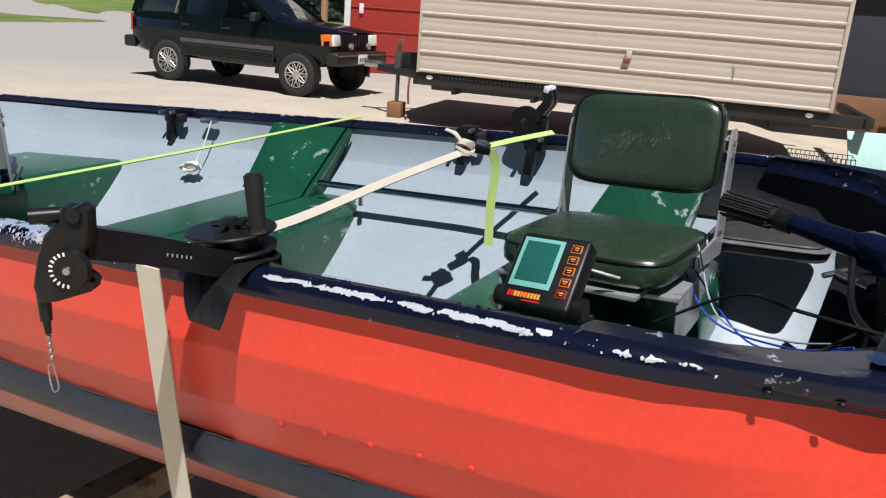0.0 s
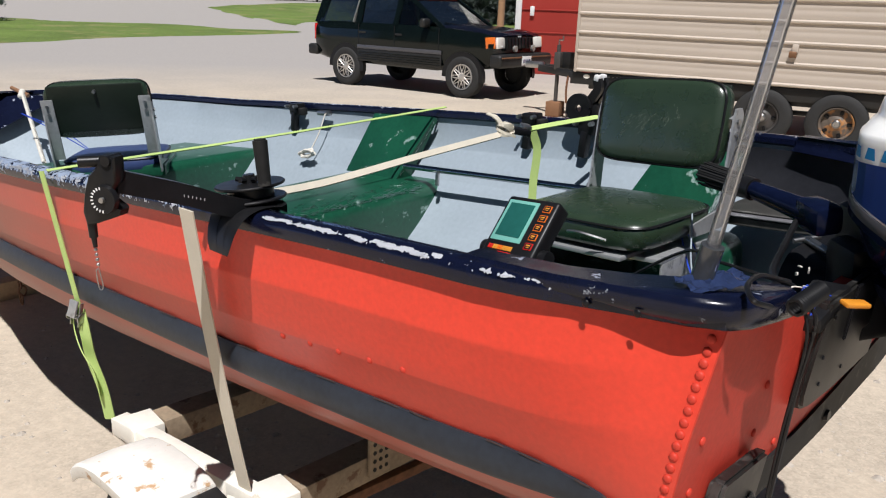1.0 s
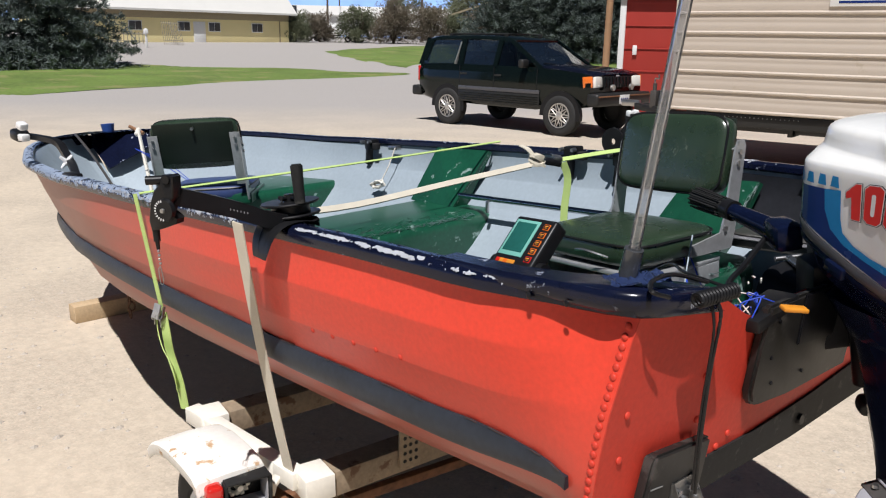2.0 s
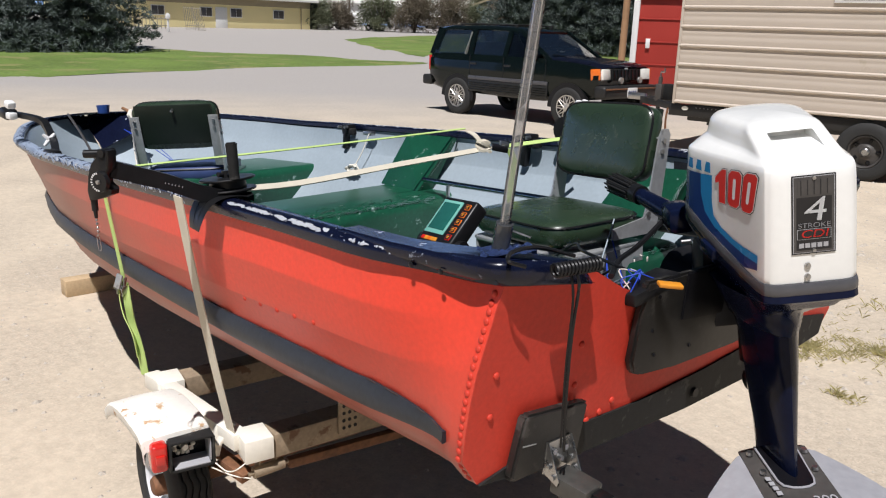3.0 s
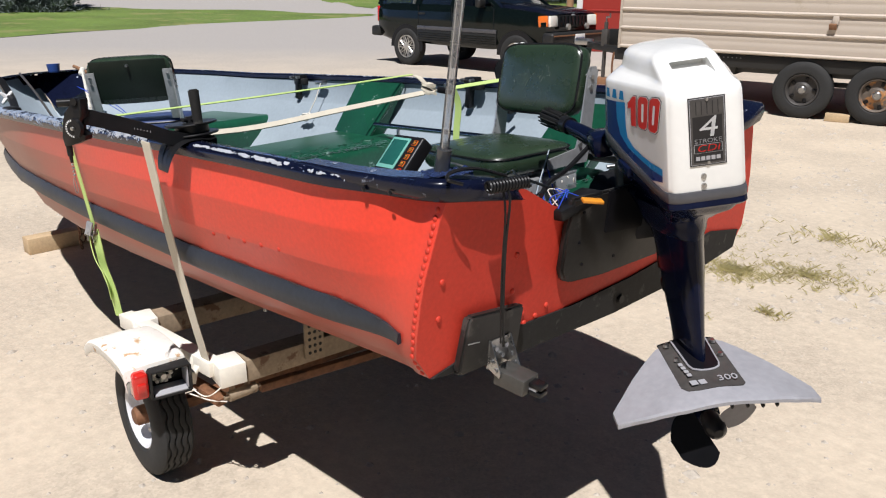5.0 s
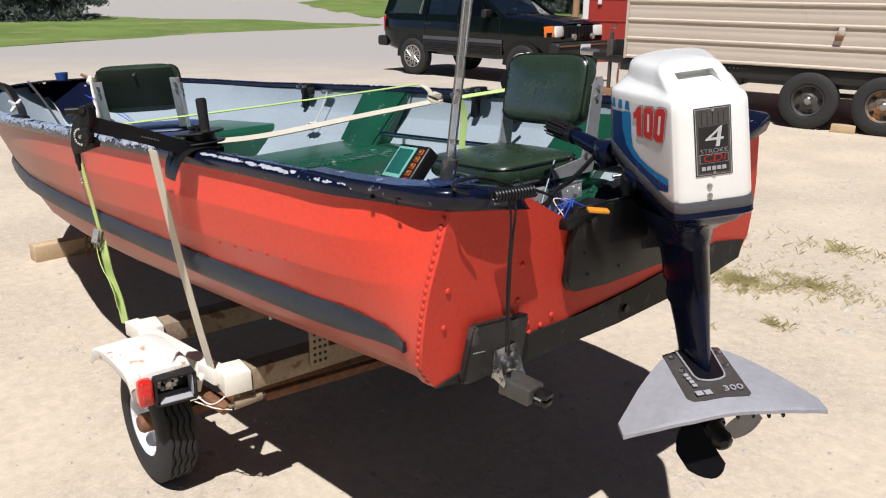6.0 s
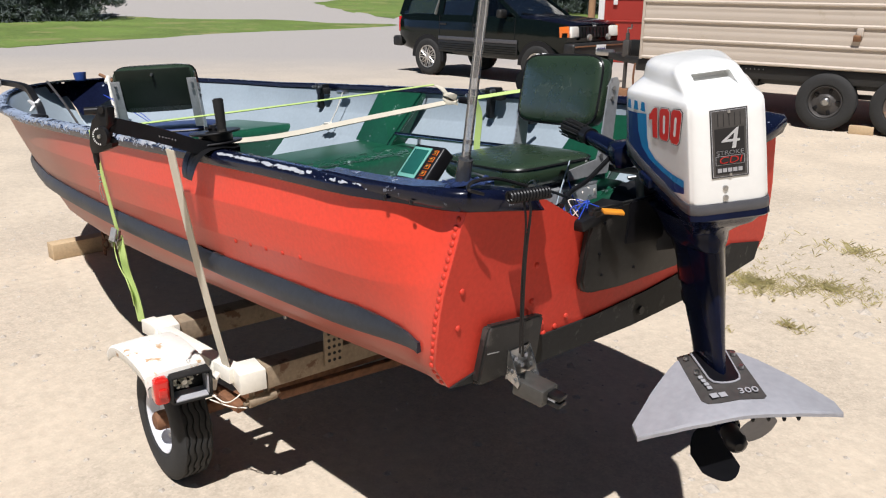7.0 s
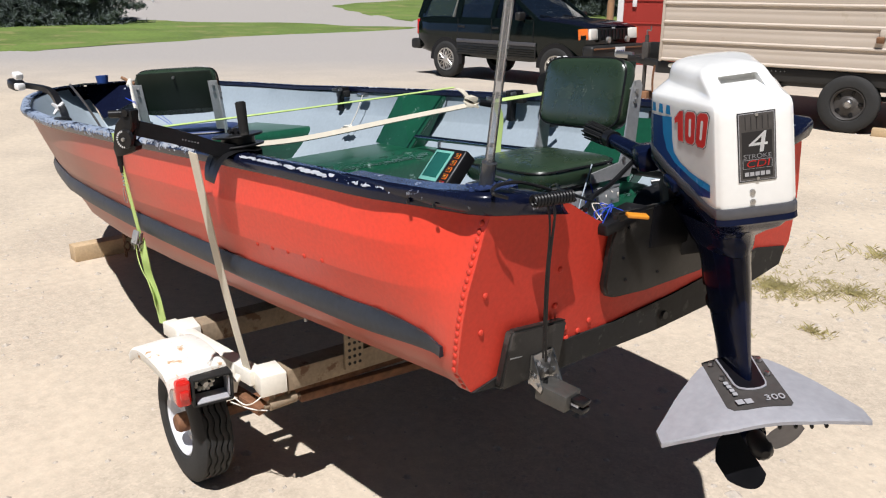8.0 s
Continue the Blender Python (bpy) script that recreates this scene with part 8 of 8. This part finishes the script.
# ---- lawns ----
def lawn(name, near, far_, label):
    bm = bmesh.new()
    random.seed(21)
    a, b_ = smooth_line([Vector(p) for p in near], 12), smooth_line([Vector(p) for p in far_], 12)
    rings = []
    for p, q in zip(a, b_):
        p = p + Vector((random.uniform(-0.04, 0.04), random.uniform(-0.04, 0.04), 0))
        rings.append([Vector((v.x, v.y, ground_z(v.x, v.y) + 0.03 + 0.02 * math.sin(v.x))) for v in [p.lerp(q, k / 6) for k in range(7)]])
    loft(bm, rings, False, False)
    for v in bm.verts:
        if v.is_boundary:
            v.co.z -= 0.035
    return tagged(mesh_ob(name, bm, GRASS), label, "lawn", kind="structure")


def gp(az, el):
    """Where a sight line meets the ground."""
    s_ = math.tan(radians(-el))
    dd = 1.65 / s_
    for _ in range(30):
        x, y = 1.88 + dd * math.cos(radians(az)), 0.12 + dd * math.sin(radians(az))
        dd = 0.5 * dd + 0.5 * (1.65 - ground_z(x, y)) / s_
    return (1.88 + dd * math.cos(radians(az)), 0.12 + dd * math.sin(radians(az)), 0)


lawn("lawn", [gp(182, -4.8), gp(175, -4.3), gp(170.65, -4.0), gp(163, -3.5), gp(155, -3.1), gp(148, -2.75), gp(143.7, -2.45)], [gp(182, -2.2), gp(175, -2.1), gp(170.65, -2.05), gp(163, -1.95), gp(155, -2.05), gp(148, -2.25), gp(143.5, -2.4)], "mown green lawn beside the drive")
lawn("lawn", [gp(149.3, -1.0), gp(147.5, -1.45), gp(145.0, -1.85), gp(142.0, -2.1), gp(137, -2.2), gp(132, -2.0), gp(127, -1.9)], [gp(149.2, -0.97), gp(147.0, -0.75), gp(145.0, -0.62), gp(142.0, -0.50), gp(137, -0.45), gp(132, -0.5), gp(127, -0.5)], "mown green lawn across the drive")


# ---- trees ----
def spray(verts, faces, c, direction, length, width, rng, n=5):
    """A few blade-like leaves fanned about one twig."""
    d = direction.normalized()
    s_ = d.cross(Vector((0, 0, 1)))
    s_ = s_.normalized() if s_.length > 1e-3 else Vector((1, 0, 0))
    up = s_.cross(d)
    for k in range(n):
        a = rng.uniform(-0.9, 0.9)
        e = (d * math.cos(a) + s_ * math.sin(a) + up * rng.uniform(-0.35, 0.35)).normalized()
        w = (s_ * rng.uniform(0.5, 1) + up * rng.uniform(-0.8, 0.8)).normalized() * width * 0.5
        o = c + Vector((rng.uniform(-1, 1), rng.uniform(-1, 1), rng.uniform(-1, 1))) * length * 0.2
        i = len(verts)
        verts.extend([o - w * 0.6, o + w * 0.6, o + e * length * 0.55 + w, o + e * length, o + e * length * 0.5 - w])
        faces.append((i, i + 1, i + 2, i + 3, i + 4))


def needles(verts, faces, c, direction, reach, length, width, rng, n):
    """A tuft of narrow needle blades scattered round a twig."""
    for k in range(n):
        o = c + Vector((rng.gauss(0, 1), rng.gauss(0, 1), rng.gauss(0, 0.7))) * reach
        e = (direction + Vector((rng.uniform(-1, 1), rng.uniform(-1, 1), rng.uniform(-0.7, 0.9)))).normalized() * length * rng.uniform(0.6, 1.3)
        w = Vector((rng.uniform(-1, 1), rng.uniform(-1, 1), rng.uniform(-0.6, 0.6))).normalized() * width
        i = len(verts)
        verts.extend([o - w, o + w, o + e])
        faces.append((i, i + 1, i + 2))


def spruce(p, h, r, seed, label):
    rng = random.Random(seed)
    t = thing("spruce_tree", pose(*p), label, "spruce tree")
    bm = bmesh.new()
    rod(bm, (0, 0, -0.1), (0, 0, h * 0.97), 0.022 * h, 0.02, 9)
    part("trunk", bm, BARK, t)
    verts, faces = [], []
    levels_ = int(h * 3.4)
    for L in range(levels_):
        f = (L + rng.random()) / levels_
        z = h * (0.03 + 0.95 * f)
        rr = r * (1 - f) ** 0.85 * rng.uniform(0.82, 1.1)
        nb = max(5, int(18 * (1 - f) + 4))
        for k in range(nb):
            a = 2 * math.pi * (k + rng.random()) / nb
            ln = rr * rng.uniform(0.72, 1.15)
            out = Vector((math.cos(a), math.sin(a), 0))
            steps_ = max(3, int(ln * 2.6))
            droop = rng.uniform(0.18, 0.34)
            for j in range(steps_):
                u = (j + 0.6) / steps_
                c = out * ln * u + Vector((rng.uniform(-0.1, 0.1), rng.uniform(-0.1, 0.1), z - droop * ln * u + 0.18 * ln * u * u + rng.uniform(-0.14, 0.10)))
                needles(verts, faces, c, out * 0.7 + Vector((0, 0, 0.25)), 0.085, 0.22, 0.032, rng, 34)
    me = bpy.data.meshes.new("crown")
    me.from_pydata(verts, [], faces)
    me.materials.append(NEEDLES)
    ob = new("crown", me)
    ob.parent = t
    return t


def bush(p, h, r, seed, label, mat, name="shrub"):
    rng = random.Random(seed)
    t = thing(name, pose(*p), label, "shrub" if name == "shrub" else "tree")
    bm = bmesh.new()
    for k in range(6):
        a = 2 * math.pi * k / 6 + rng.random()
        top_ = Vector((math.cos(a) * r * 0.45, math.sin(a) * r * 0.45, h * rng.uniform(0.5, 0.8)))
        sweep(bm, smooth_line([(0, 0, -0.05), top_ * 0.45 + Vector((0, 0, 0.1)), top_], 3), circle(0.03 + 0.01 * h, 6))
    part("trunk", bm, BARK, t)
    verts, faces = [], []
    lumps = [(Vector((rng.uniform(-1, 1) * r * 0.62, rng.uniform(-1, 1) * r * 0.62, h * rng.uniform(0.12, 0.80))), rng.uniform(0.26, 0.5) * r) for _ in range(24)]
    for c, rad in lumps:
        for k in range(170):
            v = Vector((rng.gauss(0, 1), rng.gauss(0, 1), rng.gauss(0, 1))).normalized() * rad * rng.uniform(0.45, 1.2)
            spray(verts, faces, c + v, v + Vector((0, 0, 0.6 * rad)), 0.15 * r ** 0.5, 0.035 * r ** 0.5, rng, 4)
    me = bpy.data.meshes.new("crown")
    me.from_pydata(verts, [], faces)
    me.materials.append(mat)
    ob = new("crown", me)
    ob.parent = t
    return t


spruce(polar(166.3, 44), 11.5, 4.1, 1, "large blue-green spruce with branches to the ground")
spruce(polar(172.5, 45), 12.5, 4.5, 2, "large blue-green spruce with branches to the ground")
spruce(polar(178.5, 43), 12, 4.3, 8, "large blue-green spruce with branches to the ground")
spruce(polar(164.6, 42.5), 2.0, 2.0, 3, "low spreading spruce at the lawn's edge")
spruce(polar(169.3, 41.5), 2.4, 2.3, 4, "low spreading spruce at the lawn's edge")
spruce(polar(136.5, 60), 15, 4.6, 5, "dark spruce in a row behind the car")
spruce(polar(133.6, 58), 16, 4.6, 6, "dark spruce in a row behind the car")
spruce(polar(130.4, 57), 16, 4.6, 7, "dark spruce in a row behind the car")
spruce(polar(127.4, 57), 16, 4.6, 9, "dark spruce in a row behind the car")
for k, (az, dd, h, r, mat) in enumerate(((151.2, 96, 3.4, 1.9, LEAVES), (149.6, 98, 3.4, 1.7, OLIVE_LEAVES), (147.0, 97, 4.2, 2.3, LEAVES), (144.6, 96, 5.2, 2.8, OLIVE_LEAVES), (142.2, 95, 4.2, 2.2, OLIVE_LEAVES), (140.6, 99, 3.6, 2.0, LEAVES), (138.6, 100, 3.8, 2.6, OLIVE_LEAVES), (144.0, 140, 7, 3.6, LEAVES), (140.0, 140, 9, 4.2, LEAVES), (139.0, 120, 9, 4.0, LEAVES), (137.4, 125, 10, 4.5, LEAVES))):
    bush(polar(az, dd), h, r, 30 + k, "rounded olive-green shrub at the far drive" if k < 7 else "distant green broadleaf tree", mat, "shrub" if k < 7 else "broadleaf_tree")

# ---- distant mountains ----
bm = bmesh.new()
rings = []
for k in range(81):
    az = 60 + 2.2 * k
    dd = 3000
    el = 9.0 + 1.8 * noise.noise(Vector((az * 0.09, 1.7, 0))) + 0.6 * noise.noise(Vector((az * 0.35, 4.2, 0)))
    x, y = dd * math.cos(radians(az)), dd * math.sin(radians(az))
    rings.append([(x, y, 0.0), (x * 1.04, y * 1.04, dd * math.tan(radians(el * 0.45))), (x * 1.10, y * 1.10, dd * 1.1 * math.tan(radians(el)))])
loft(bm, rings, False, False)
tagged(mesh_ob("backdrop_mountains", bm, MOUNTAIN), "mountain range on the horizon with blue haze painted in", "mountains", kind="structure")

# ---- weeds and stones on the gravel ----
rng = random.Random(77)


def weeds(name, spots, label, mat):
    verts, faces = [], []
    for (cx, cy), r, n, hgt in spots:
        for k in range(n):
            a, q = rng.uniform(0, 6.28), abs(rng.gauss(0, 0.5)) * r
            o = Vector((cx + q * math.cos(a) * 1.6, cy + q * math.sin(a), 0.0))
            for j in range(4):
                b_ = rng.uniform(0, 6.28)
                h = hgt * rng.uniform(0.4, 1.2)
                lean = Vector((math.cos(b_), math.sin(b_), 0)) * h * rng.uniform(0.7, 1.9)
                w = Vector((-math.sin(b_), math.cos(b_), 0)) * 0.0010
                i = len(verts)
                verts.extend([o - w, o + w, o + lean * 0.5 + Vector((0, 0, h * 0.7)) + w * 0.7, o + lean + Vector((0, 0, h)), o + lean * 0.5 + Vector((0, 0, h * 0.7)) - w * 0.7])
                faces.append((i, i + 1, i + 2, i + 3, i + 4))
    me = bpy.data.meshes.new(name)
    me.from_pydata(verts, [], faces)
    me.materials.append(mat)
    tagged(new(name, me), label, "weeds", kind="stuff")


weeds("dry_weeds", [((-0.15, 4.38), 0.26, 330, 0.030), ((0.16, 4.63), 0.26, 230, 0.028), ((-0.05, 5.45), 0.30, 60, 0.045), ((0.33, 3.92), 0.08, 26, 0.034), ((0.10, 3.62), 0.06, 12, 0.02), ((-0.7, 5.0), 0.5, 60, 0.022), ((0.55, 5.0), 0.4, 70, 0.026)], "sparse dry yellow-green weeds growing through the gravel", DRY_GRASS)
verts, faces = [], []
for k in range(5200):
    if k < 2600:
        x, y = rng.uniform(-4.5, 1.6), rng.uniform(0.2, 7.5)
    elif k < 4200:
        x, y = rng.uniform(-3.0, 2.2), rng.uniform(4.0, 11.5)
    else:
        x, y = rng.uniform(-9, 2), rng.uniform(2, 13)
    s_ = min(0.035, 0.005 + rng.expovariate(1 / 0.0055)) * (1.0 if y < 4 else 1.4)
    i = len(verts)
    rot = rng.uniform(0, 3.14)
    for a, b_, c in ((1, 0, 0.1), (0.2, 0.9, 0.1), (-0.9, 0.4, 0.1), (-0.5, -0.8, 0.1), (0.5, -0.8, 0.1), (0.1, 0.0, 0.62)):
        jx, jy = a * rng.uniform(0.7, 1.2), b_ * rng.uniform(0.7, 1.2)
        verts.append((x + s_ * (jx * math.cos(rot) - jy * math.sin(rot)), y + s_ * (jx * math.sin(rot) + jy * math.cos(rot)), (c - 0.12) * s_))
    for a in range(5):
        faces.append((i + a, i + (a + 1) % 5, i + 5))
me = bpy.data.meshes.new("gravel")
me.from_pydata(verts, [], faces)
me.materials.append(STONE)
tagged(new("gravel", me), "scattered small pale stones on the yard", "gravel", kind="stuff")
